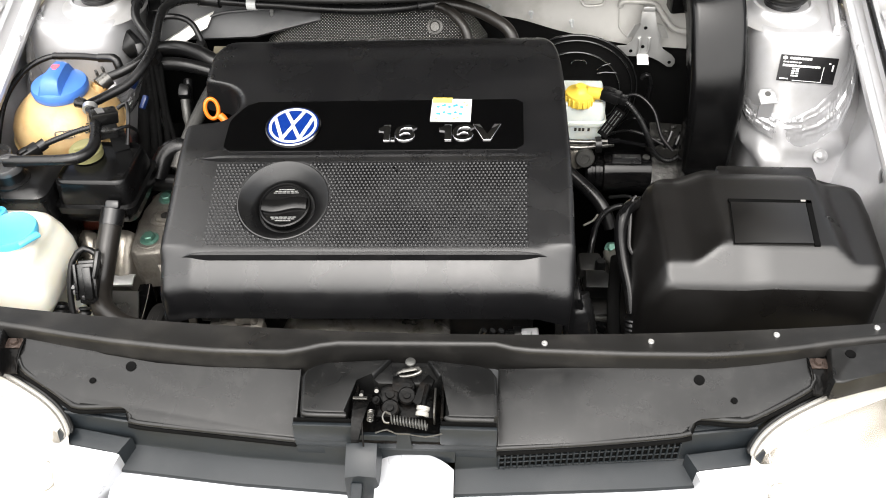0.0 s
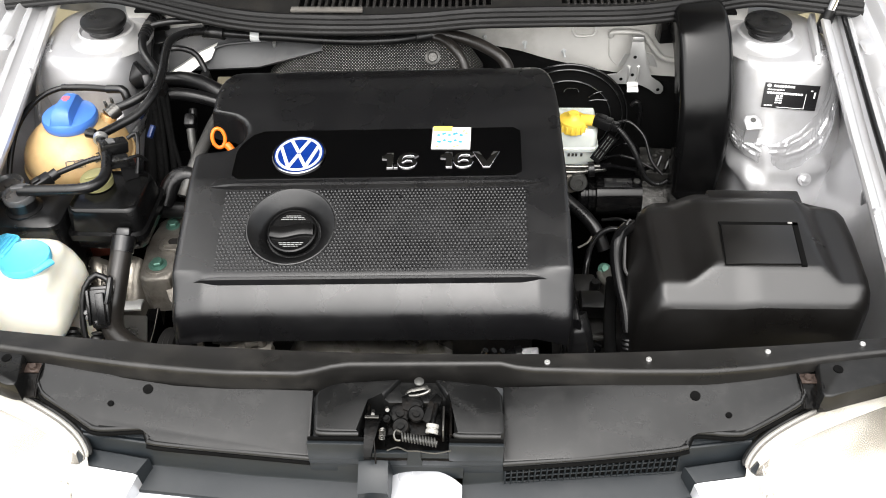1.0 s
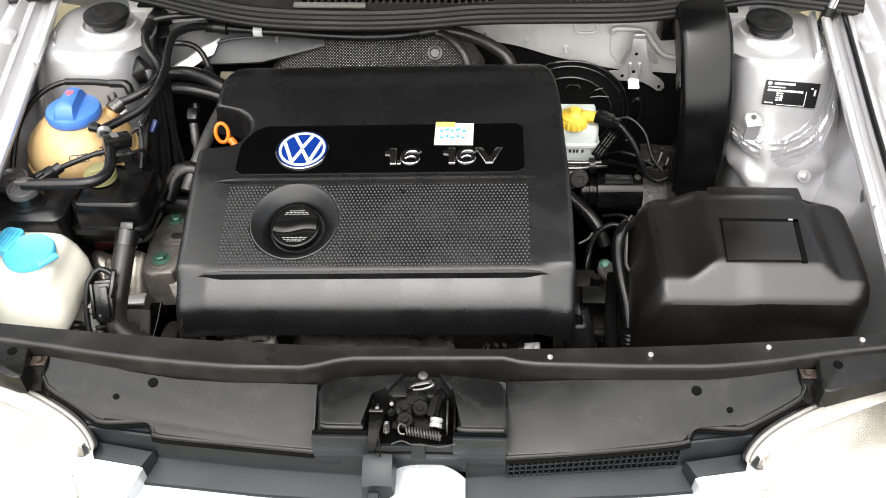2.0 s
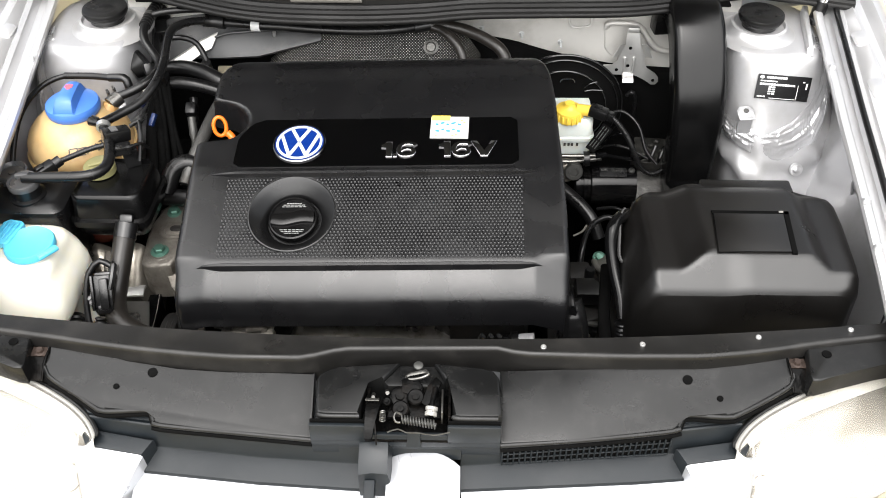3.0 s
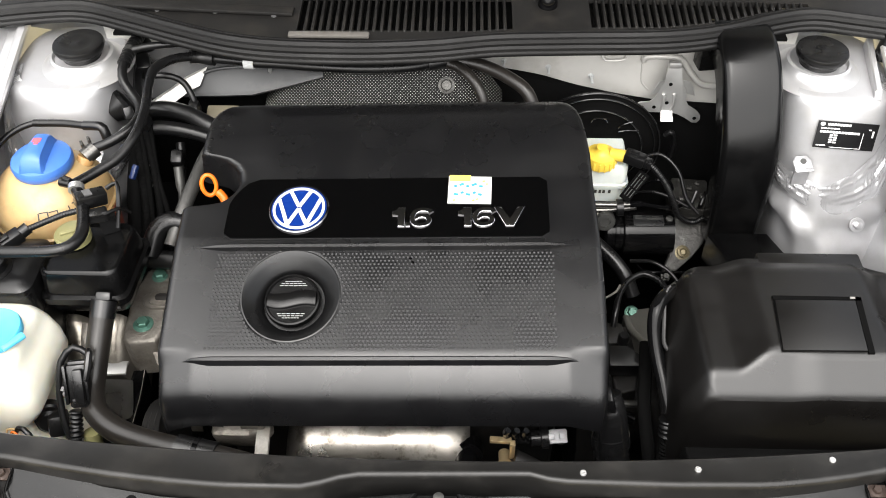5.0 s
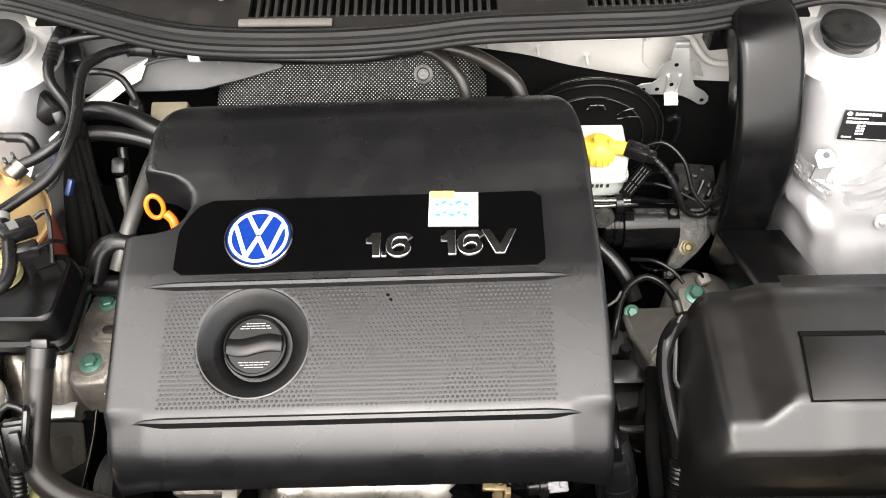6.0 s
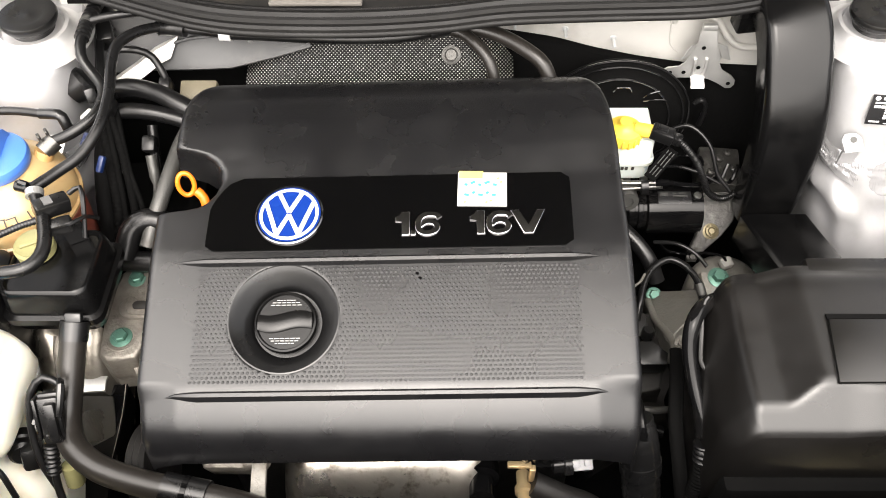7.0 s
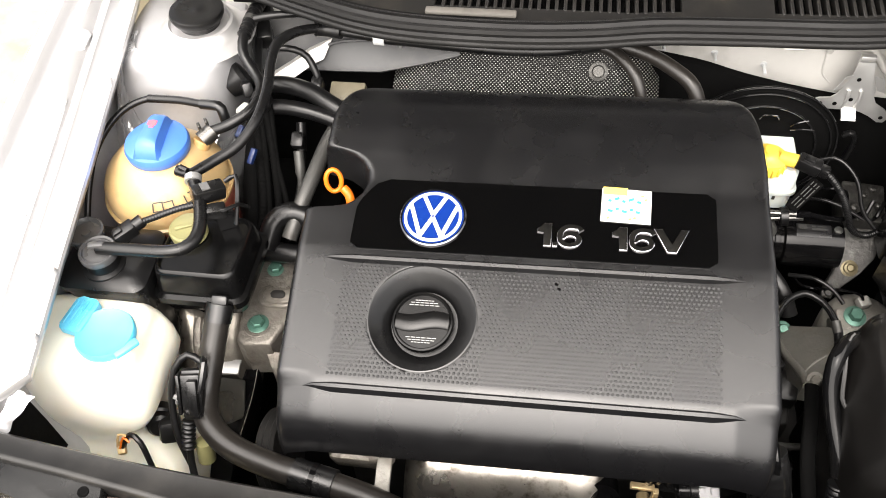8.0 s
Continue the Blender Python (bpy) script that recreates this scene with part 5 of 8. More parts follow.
# ---- headlamps ----
def headlamp(sgn):
    lamp = thing("headlamp", (sgn * 0.5, 0.55, 0.55), "clear-lens headlamp with hazy cream inner housing", "headlamp", "headlamps")
    top = spline([(0.660, 0.692, 0.756), (0.56, 0.657, 0.750), (0.50, 0.633, 0.746), (0.462, 0.616, 0.743), (0.425, 0.596, 0.739), (0.400, 0.577, 0.7355), (0.3860, 0.560, 0.732), (0.3850, 0.5535, 0.7285), (0.393, 0.5495, 0.721), (0.4085, 0.546, 0.713)], 0.010)

    def skin(inset):
        rings = []
        for k in range(11):
            t = k / 10
            ring = []
            for p in top:
                inner = max(0, min(1, (0.46 - p.x) / 0.05))
                outer = max(0, min(1, (p.x - 0.46) / 0.05))
                fall = inner * inner * (0.014 * min(1, 10 * t) + 0.077 * t + 0.068 * t * t)
                ring.append((sgn * (p.x - 0.055 * t * inner + 0.012 * t * outer), p.y - inset * 0.5 - (0.20 + 0.10 * (p.x - 0.39)) * t, p.z - inset - 0.03 * t - 0.15 * t * t - fall))
            rings.append(ring)
        return rings
    part("lens", loft(skin(0), closed=False), LENS, lamp, "clear hazed lens")
    part("reflector", loft(skin(0.028), closed=False), REFLECTOR, lamp, "silvered reflector")
    wall = skin(0.028)[0]
    edge = skin(0)[0]
    part("rim_wall", loft([[(x, y + 0.001, z - 0.003) for x, y, z in edge], wall], closed=False), LAMP_INNER, lamp)
    bead = top[:-4]
    part("lens_rim", tube([(sgn * p.x, p.y + 0.001, p.z - 0.001) for p in bead], 0.0028, 8), ROLLER, lamp, "pale lens edge")
    part("rear_rim", tube([(sgn * (p.x - 0.002), p.y + 0.0060, p.z - 0.003) for p in bead], 0.0030, 8), SLAM, lamp)
    bowl = [(0.0185, 0.0), (0.0180, 0.003), (0.0150, -0.004), (0.0105, -0.012), (0.004, -0.016), (0.0, -0.016)]
    part("indicator_bowl", lathe(bowl, 28, at(sgn * 0.423, 0.532, 0.676, 38, 0, 0)), REFLECTOR, lamp, "small silvered indicator bowl")
    part("bulb", lathe([(0.006, -0.016), (0.0065, -0.004), (0.005, 0.002), (0.0, 0.004)], 16, at(sgn * 0.423, 0.532, 0.676, 38, 0, 0)), LAMP_INNER, lamp, "dull bulb")
    part("bezel_edge", tube([(sgn * x, y, z) for x, y, z in ((0.405, 0.452, 0.640), (0.440, 0.464, 0.648), (0.48, 0.484, 0.656), (0.53, 0.510, 0.664), (0.60, 0.552, 0.672))], 0.0028, 8), LAMP_AMBER, lamp, "browned lower bezel edge")
    run = [p for p in top if 0.395 < p.x < 0.52]
    for i in range(60):
        k = (len(run) - 1.001) * i / 60
        p = run[int(k)].lerp(run[int(k) + 1], k - int(k))
        part("lens_rib", tube([(sgn * (p.x + 0.002), p.y - 0.0075, p.z - 0.0018), (sgn * (p.x + 0.004), p.y - 0.0185, p.z - 0.0050)], 0.00045, 4, step=0.03), LAMP_INNER, lamp)
    part("rim_groove", tube([(sgn * (p.x + 0.001), p.y - 0.0032, p.z + 0.0002) for p in bead], 0.0009, 6), STRIP, lamp)


headlamp(1)
headlamp(-1)
bumper = part("bumper", loft([[(x, 0.36 + 0.35 * (abs(x) / 0.85) ** 2.4 - d, z) for x in [(-0.85 + 0.05 * i) for i in range(35)]] for d, z in ((0.0, 0.56), (0.06, 0.555), (0.09, 0.50), (0.10, 0.35), (0.07, 0.2))], closed=False), SILVER_CLEAN)
tagged(bumper, "smooth silver painted front bumper below the grille", "bumper")

# ---- battery box ----
battery = thing("battery_cover", (0.43, 0.85, 0.60), "black moulded plastic battery cover with a lid panel", "battery cover")


def step(v, a, b):
    t = max(0, min(1, (v - a) / (b - a)))
    return t * t * (3 - 2 * t)


def bat_z(x, y):
    z = 0.801 + 0.016 * step(x, 0.340, 0.385) - 0.015 * step(x, 0.512, 0.545)
    z = min(z, 0.7845 + 0.0035 * step(x, 0.400, 0.440) + 0.86 * (y - 0.762))
    z -= 0.048 * (1 - step(x, 0.284, 0.314)) + 0.010 * step(y, 0.925, 0.95) + 0.004 * max(0, 1 - (y - 0.757) / 0.004)
    return z


ys = [0.757, 0.7575, 0.7585, 0.760, 0.762, 0.765, 0.769, 0.774, 0.779, 0.784, 0.789, 0.795] + [0.80 + 0.01 * i for i in range(13)] + [0.93, 0.938, 0.944, 0.948, 0.951, 0.953]
bl = [(0.757, 0.306), (0.760, 0.298), (0.768, 0.290), (0.78, 0.287), (0.86, 0.284), (0.92, 0.289), (0.94, 0.296), (0.953, 0.312)]
br = [(0.757, 0.568), (0.765, 0.577), (0.80, 0.583), (0.88, 0.589), (0.925, 0.589), (0.945, 0.581), (0.953, 0.56)]
part("cover_shell", shell(ys, lambda y: interp(y, bl), lambda y: interp(y, br), bat_z, 70, 0.020, 0.13, 0.006, 0.10, 0.08), BATTERY, battery, smooth=45)
part("rear_tab", box((0.130, 0.028, 0.05), at(0.465, 0.950, 0.783), 0.003), BATTERY, battery)
lid = [(0.4005, 0.8735), (0.4955, 0.8735), (0.4875, 0.7985), (0.3925, 0.7985)]
part("lid_panel", slab(lid, lambda x, y: bat_z(x, y) + 0.0036, 0.005, 0.001), BATTERY, battery)
# black strips lie proud of the cover; the gap's shade is their colour
part("lid_gap", slab([(0.3985, 0.8805), (0.5040, 0.8800), (0.5035, 0.8742), (0.3990, 0.8742)], lambda x, y: bat_z(x, y) + 0.0026, 0.006, 0), SHADOW, battery)
part("lid_gap", loft([[(0.4965 - 0.107 * (0.875 - y), y, bat_z(0.4965, y) + 0.0026), (0.5035 - 0.107 * (0.875 - y), y, bat_z(0.5035, y) + 0.0026), (0.5035 - 0.107 * (0.875 - y), y, bat_z(0.5005, y) - 0.004), (0.4965 - 0.107 * (0.875 - y), y, bat_z(0.4935, y) - 0.004)] for y in [0.880 - 0.004 * k for k in range(22)]]), SHADOW, battery)
for (xa, ya), (xb, yb) in (((0.4000, 0.8740), (0.3918, 0.7975)), ((0.3918, 0.7975), (0.4870, 0.7975))):
    part("lid_seam", tube([(xa + (xb - xa) * k / 8, ya + (yb - ya) * k / 8, bat_z(xa + (xb - xa) * k / 8, ya + (yb - ya) * k / 8) + 0.0030) for k in range(9)], 0.0007, 6, step=0.02), SHADOW, battery)
part("lid_catch", box((0.006, 0.0025, 0.002), at(0.493, 0.8775, bat_z(0.493, 0.8775) + 0.0036), 0.0005), ROLLER, battery, "pale catch")
part("side_clip", tube([(0.292, 0.930, 0.778), (0.285, 0.920, 0.774), (0.282, 0.890, 0.758), (0.281, 0.868, 0.742), (0.286, 0.860, 0.736)], 0.0028, 8), BATTERY, battery)
part("battery_tray", box((0.27, 0.22, 0.20), at(0.434, 0.848, 0.58), 0.01), SHADOW, battery)


# ---- coolant bottle ----
bottle = thing("coolant_bottle", (-0.557, 1.095, 0.60), "amber translucent coolant bottle with blue screw cap", "coolant bottle")
BX, BY = -0.556, 1.088
part("upper_shell", lathe([(0.0805, 0.7605), (0.0845, 0.7608), (0.0850, 0.7655), (0.0812, 0.767), (0.0815, 0.775), (0.0795, 0.786), (0.0735, 0.799), (0.0640, 0.810), (0.054, 0.8185), (0.044, 0.826), (0.0, 0.828)], 64, at(BX, BY, 0)), TAN, bottle)
part("lower_shell", lathe([(0.0, 0.60), (0.06, 0.602), (0.070, 0.62), (0.076, 0.66), (0.079, 0.71), (0.0800, 0.755), (0.0840, 0.7562), (0.0845, 0.7600), (0.080, 0.7605)], 64, at(BX, BY, 0)), COOLANT, bottle, "lower half filled with red coolant")
part("outlet_neck", tube([(-0.520, 1.10, 0.795), (-0.505, 1.119, 0.821)], 0.012, 16), AMBERSTAIN, bottle)
cap = part("cap", lathe([(0.038, 0.826), (0.0405, 0.829), (0.0415, 0.838), (0.0395, 0.843), (0.028, 0.8475), (0.0, 0.8485)], 48, at(BX + 0.003, BY + 0.004, 0)), BLUE, bottle, "blue plastic screw cap")
rings = []
for i in range(13):
    u = -1 + 2 * i / 12
    h = 0.0205 * (1 - abs(u) ** 6) + 0.001
    w = 0.0155 - 0.003 * u
    y = 0.0355 * u
    rings.append([(BX + 0.003 - w, BY + 0.004 + y, 0.842), (BX + 0.003 - w * 0.72, BY + 0.004 + y, 0.845 + h * 0.85), (BX + 0.003 - w * 0.4, BY + 0.004 + y, 0.845 + h), (BX + 0.003 + w * 0.4, BY + 0.004 + y, 0.845 + h), (BX + 0.003 + w * 0.72, BY + 0.004 + y, 0.845 + h * 0.85), (BX + 0.003 + w, BY + 0.004 + y, 0.842)])
grip = part("cap_grip", loft(rings), BLUE, cap)
warn = bmesh.new()
box((0.0115, 0.008, 0.0008), at(BX + 0.003, BY + 0.011, 0.8668), 0, 1, warn)
box((0.006, 0.013, 0.0008), at(BX + 0.004, BY + 0.009, 0.8669), 0, 1, warn)
part("red_mark", warn, RED, cap, "faded red mark", smooth=0)
# printed symbols: plain little frames
for cx, w in ((-0.532, 0.024), (-0.500, 0.014)):
    bars = bmesh.new()
    for dx, dz, bw, bh in ((-w / 2, 0, 0.0014, 0.012), (w / 2, 0, 0.0014, 0.012), (0, 0, 0.0014, 0.012), (0, -0.006, w, 0.0014), (-w / 4, 0.007, w / 2, 0.0014), (w / 4, 0.006, w / 2, 0.0014)):
        x, z = cx + dx, 0.800 + dz * 0.7
        r = interp(z, [(0.775, 0.0815), (0.786, 0.0795), (0.799, 0.0735), (0.810, 0.0640)])
        y = BY - math.sqrt(max(0, r * r - (x - BX) ** 2)) - 0.0006
        box((bw, 0.0014, bh), at(x, y, z, -40, 0, math.degrees(math.atan2(x - BX, BY - y))), 0, 1, bars)
    part("printed_symbol", bars, BLACK_PRINT, bottle, "small black printed frames", smooth=0)

# ---- washer jug ----
jug = thing("washer_jug", (-0.565, 0.85, 0.45), "white polyethylene washer fluid jug with flip-up cap", "washer bottle")
rings = []
for z, cx, cy, hx, hy in ((0.40, -0.535, 0.80, 0.05, 0.045), (0.52, -0.535, 0.80, 0.058, 0.05), (0.575, -0.540, 0.805, 0.057, 0.052), (0.592, -0.554, 0.815, 0.060, 0.052), (0.605, -0.578, 0.832, 0.062, 0.054), (0.622, -0.602, 0.842, 0.068, 0.060), (0.640, -0.604, 0.848, 0.0700, 0.066), (0.658, -0.594, 0.850, 0.0800, 0.069), (0.675, -0.590, 0.850, 0.0855, 0.0695), (0.70, -0.591, 0.852, 0.0850, 0.068),
                          (0.722, -0.594, 0.855, 0.0795, 0.065), (0.736, -0.597, 0.857, 0.0740, 0.061), (0.746, -0.594, 0.858, 0.072, 0.056), (0.752, -0.593, 0.858, 0.065, 0.050), (0.7555, -0.590, 0.858, 0.053, 0.040), (0.757, -0.585, 0.858, 0.03, 0.025)):
    ring = []
    e = 0.30 if z < 0.74 else 0.42
    for i in range(64):
        a = 2 * math.pi * i / 64
        c, s = math.cos(a), math.sin(a)
        ring.append((cx + hx * math.copysign(abs(c) ** e, c), cy + hy * math.copysign(abs(s) ** e, s), z))
    rings.append(ring)
part("jug_body", loft(rings), WHITE_PE, jug, smooth=60)
part("filler_neck", lathe([(0.030, 0.742), (0.030, 0.764), (0.0, 0.764)], 28, at(-0.555, 0.849, 0)), WHITE_PE, jug)
part("flip_cap", lathe([(0.0345, 0.760), (0.0352, 0.768), (0.0335, 0.7715), (0.031, 0.7705), (0.026, 0.7685), (0.0, 0.7675)], 40, at(-0.555, 0.849, 0)), CYAN, jug, "cyan flip-up cap")
part("cap_hinge", merge(slab(rounded(0.030, 0.048, 0.006), 0, 0.010, 0.002), at(-0.594, 0.870, 0.772, 0, 0, -62 + 90 - 40)), CYAN, jug, "cyan hinge tab")
for k in range(4):
    m = at(-0.594, 0.870, 0.7735, 0, 0, -12) @ at(-0.010 + 0.0065 * k, 0, 0)
    part("grip_rib", box((0.002, 0.036, 0.002), m, 0.0006, 1), CYAN, jug)
part("cap_tab", box((0.010, 0.030, 0.006), at(-0.523, 0.832, 0.7675, 0, 0, -40), 0.002), CYAN, jug)
part("level_sensor", lathe([(0.019, 0), (0.019, 0.014), (0.016, 0.016), (0.016, 0.026), (0.012, 0.030), (0, 0.030)], 24, at(-0.520, 0.822, 0.630, 40, 60, -20)), RUBBER, jug, "black sensor grommet")
part("pump_body", box((0.026, 0.030, 0.030), at(-0.497, 0.800, 0.638, -30, 10, 20), 0.006), RUBBER, jug, "black washer pump")
part("sensor_plug", box((0.010, 0.016, 0.010), at(-0.545, 0.765, 0.644, 20, 0, 20), 0.002), TAN, jug, "pale plug with coloured wires")
part("sensor_wire", tube([(-0.543, 0.765, 0.648), (-0.53, 0.772, 0.668), (-0.515, 0.765, 0.665), (-0.50, 0.745, 0.64)], 0.0035, 8), RUBBER, jug)
part("amber_wire", tube([(-0.545, 0.762, 0.648), (-0.538, 0.768, 0.666), (-0.529, 0.764, 0.664)], 0.0014, 6), ORANGE, jug)
part("pale_wire", tube([(-0.549, 0.764, 0.648), (-0.546, 0.772, 0.664), (-0.534, 0.770, 0.668)], 0.0016, 6), TAN, jug)


# ---- left side: canister, relay tray, mount, hoses ----
can = thing("purge_canister", (-0.59, 0.95, 0.60), "black plastic purge canister with round caps and hose", "canister")
rings = []
for z, g in ((0.56, -0.006), (0.70, -0.003), (0.757, 0.0), (0.760, 0.004), (0.768, 0.004), (0.772, 0.0), (0.776, -0.012)):
    rings.append([(-0.581 + x, 0.950 + y, z + 0.010) for x, y in rounded(0.104 + 2 * g, 0.090 + 2 * g, 0.016)])
part("canister_body", loft(rings), RUBBER, can)
part("filler_neck", lathe([(0.026, 0.782), (0.026, 0.787), (0.0205, 0.789), (0.0195, 0.800), (0.0195, 0.804)], 28, at(-0.582, 0.935, 0)), RUBBER, can)
part("neck_cap", lathe([(0.0195, 0.802), (0.0225, 0.804), (0.0228, 0.812), (0.0215, 0.814), (0.0185, 0.8135), (0.0175, 0.8115), (0.0, 0.8125)], 32, at(-0.582, 0.935, 0)), CAPGREY, can, "smoky grey ribbed cap")
part("cap_bar", box((0.020, 0.008, 0.006), at(-0.580, 0.935, 0.822, 0, 0, 10), 0.002), CAPGREY, can)
part("vent_cap", lathe([(0.0, 0.772), (0.019, 0.772), (0.0195, 0.794), (0.0225, 0.796), (0.0228, 0.803), (0.0205, 0.8045), (0.0190, 0.802), (0.0175, 0.7985), (0.006, 0.7980), (0.005, 0.8005), (0.0, 0.8008)], 32, at(-0.615, 0.970, 0)), CAPGREY, can, "translucent grey round cap")

TRAY_BASE = 0.715
tray = thing("relay_tray", (-0.465, 0.98, 0.60), "black plastic relay tray below the coolant bottle", "tray")
rings = []
for z, w, d, g in ((TRAY_BASE, 0.100, 0.096, 0), (TRAY_BASE + 0.004, 0.106, 0.102, 0), (0.735, 0.110, 0.108, 0), (0.738, 0.118, 0.116, 0), (0.748, 0.118, 0.116, 0), (0.750, 0.108, 0.104, 0), (0.784, 0.102, 0.096, 0), (0.788, 0.098, 0.092, 0), (0.789, 0.094, 0.088, 0), (0.784, 0.090, 0.084, 0)):
    rings.append([(-0.467 + x - 0.25 * max(0, 0.02 - y) * (z - 0.6), 0.975 + y, z) for x, y in rounded(w, d, 0.014)])
part("tray_body", loft(rings), DUCT, tray)
part("olive_cap", lathe([(0.0, 0.786), (0.023, 0.786), (0.0235, 0.797), (0.021, 0.800), (0.019, 0.799), (0.0, 0.799)], 28, at(-0.492, 0.992, 0)), OLIVE, tray, "dull olive round cap")
part("cap_ridge", box((0.030, 0.005, 0.003), at(-0.492, 0.992, 0.8005, 0, 0, 25), 0.001), OLIVE, tray)
part("tray_fin", slab([(-0.455, 1.0), (-0.435, 1.01), (-0.44, 1.02)], 0.815, 0.03, 0.001), RUBBER, tray)

mount = thing("engine_mount", (-0.41, 0.98, 0.50), "cast aluminium engine mount with two green bolts", "engine mount")
outline = [(-0.442, 0.922), (-0.430, 0.914), (-0.395, 0.918), (-0.380, 0.955), (-0.374, 1.045), (-0.388, 1.058), (-0.425, 1.056), (-0.440, 1.04), (-0.436, 1.005), (-0.447, 0.985)]
part("mount_casting", slab(outline, lambda x, y: 0.664 + 0.06 * (y - 0.95), 0.07, 0.006, segs=3), CAST, mount)
part("mount_boss", merge(slab(rounded(0.052, 0.034, 0.016), 0, 0.012, 0.003), at(-0.402, 0.988, 0.671, 4)), CAST, mount)
part("boss_rim", merge(slab(rounded(0.040, 0.026, 0.012), 0, 0.006, 0.003), at(-0.400, 0.988, 0.6740, 4)), CAST, mount)
# dark plate on the boss; the pocket's shade is in its colour
part("boss_pocket", merge(slab(rounded(0.020, 0.012, 0.0055), 0, 0.004, 0.001), at(-0.400, 0.988, 0.6752, 4)), DARK, mount)
part("mount_foot", loft([[(-0.405 + d, y, z), (-0.358, y, z), (-0.358, y, z - 0.06), (-0.405 + d, y, z - 0.06)] for d, y, z in ((0.0, 0.92, 0.640), (0.008, 0.905, 0.628), (0.02, 0.895, 0.60), (0.03, 0.89, 0.54))]), CAST, mount)
for x, y, z in ((-0.415, 1.034, 0.664), (-0.418, 0.946, 0.661)):
    part("bolt_boss", lathe([(0.021, z - 0.02), (0.0205, z + 0.001), (0.019, z + 0.0026), (0.0, z + 0.0028)], 28, at(x, y, 0)), CAST, mount)
    part("green_bolt", hexbolt(bmesh.new(), x, y, z + 0.002, 0.0092, 0.010, 0, True, 15), GREEN, mount, "green hexagon bolt")

bracket = thing("side_bracket", (-0.47, 0.88, 0.40), "worn cast bracket with pressed ribs beside the mount", "bracket")
rings = []
for t in range(13):
    f = t / 12
    y, z = 0.965 - 0.062 * f, 0.652 - 0.056 * f ** 1.4
    ring = []
    for i in range(25):
        u = i / 24
        x = -0.552 + 0.018 * f + (0.118 - 0.024 * f) * u
        lobe = 0.010 * math.sin(math.pi * min(1, u / 0.42)) if u < 0.42 else (0.012 * math.sin(math.pi * (u - 0.5) / 0.5) if u > 0.5 else -0.004)
        ring.append((x, y, z + lobe - 0.02 * (abs(u - 0.5) * 2) ** 6))
    rings.append(ring + [(ring[-1][0] + 0.004, y, z - 0.09), (ring[0][0] - 0.004, y, z - 0.09)])
part("bracket_casting", loft(rings), SCUFFED, bracket)
part("casting_rib", tube([(-0.505, 0.955, 0.652), (-0.502, 0.930, 0.640), (-0.497, 0.900, 0.608)], 0.006, 8, flat=0.7), CAST, bracket)
part("locating_pin", tube([(-0.537, 0.945, 0.628), (-0.538, 0.915, 0.610)], 0.007, 10), ZINC, bracket, "bright pin")
part("steel_edge", loft([[(-0.500, y, z - 0.012), (-0.430 + dx, y, z), (-0.424 + dx, y, z + 0.003), (-0.422 + dx, y, z), (-0.425 + dx, y, z - 0.05), (-0.500, y, z - 0.05)] for dx, y, z in ((0.0, 0.915, 0.598), (-0.003, 0.885, 0.580), (-0.010, 0.855, 0.560), (-0.018, 0.825, 0.540), (-0.024, 0.78, 0.50))]), GLOSSMETAL, bracket, "black steel plate with worn edge")
part("worn_edge", tube([(-0.4235, 0.914, 0.601), (-0.4265, 0.885, 0.583), (-0.4335, 0.855, 0.563), (-0.4415, 0.825, 0.543)], 0.0006, 6), CAST, bracket)
# one bent steel sheet; its lit top and darker web are put into materials
part("lit_fold", loft([[(-0.490, y, z), (-0.443, y + 0.003, z), (-0.443, y + 0.003, z - 0.004), (-0.490, y, z - 0.004)] for y, z in ((0.914, 0.617), (0.906, 0.619), (0.894, 0.615))]), ZINC, bracket, "top fold of the bent sheet, its light put into a pale zinc colour")
part("steel_web", loft([[(-0.490, y, z), (-0.436, y - 0.002, z + 0.002), (-0.436, y - 0.002, z - 0.003), (-0.490, y, z - 0.004)] for y, z in ((0.8975, 0.600), (0.880, 0.580), (0.850, 0.550), (0.82, 0.525))]), STEEL, bracket)

pipe = thing("coolant_pipe", (-0.43, 0.83, 0.55), "thick black coolant pipe bending down to the radiator", "pipe")
part("upper_pipe", tube([(-0.442, 0.912, 0.742), (-0.446, 0.880, 0.716), (-0.449, 0.842, 0.688), (-0.446, 0.815, 0.678), (-0.434, 0.792, 0.673), (-0.400, 0.768, 0.671), (-0.345, 0.750, 0.671), (-0.29, 0.739, 0.670), (-0.23, 0.727, 0.664), (-0.17, 0.712, 0.65), (-0.10, 0.705, 0.63)], 0.0155, 18), BROWNED, pipe)
part("pipe_joint", tube([(-0.441, 0.918, 0.747), (-0.443, 0.900, 0.733)], 0.0165, 18), COVER_SMOOTH, pipe)
part("pipe_lug", box((0.020, 0.012, 0.010), at(-0.437, 0.914, 0.760, 40), 0.003), COVER_SMOOTH, pipe)
part("pipe_clamp", tube([(-0.322, 0.7455, 0.671), (-0.272, 0.7355, 0.669)], 0.0185, 18), COVER_SMOOTH, pipe)
part("clamp_band", tube([(-0.300, 0.741, 0.6705), (-0.294, 0.740, 0.670)], 0.0195, 18), GLOSSMETAL, pipe)

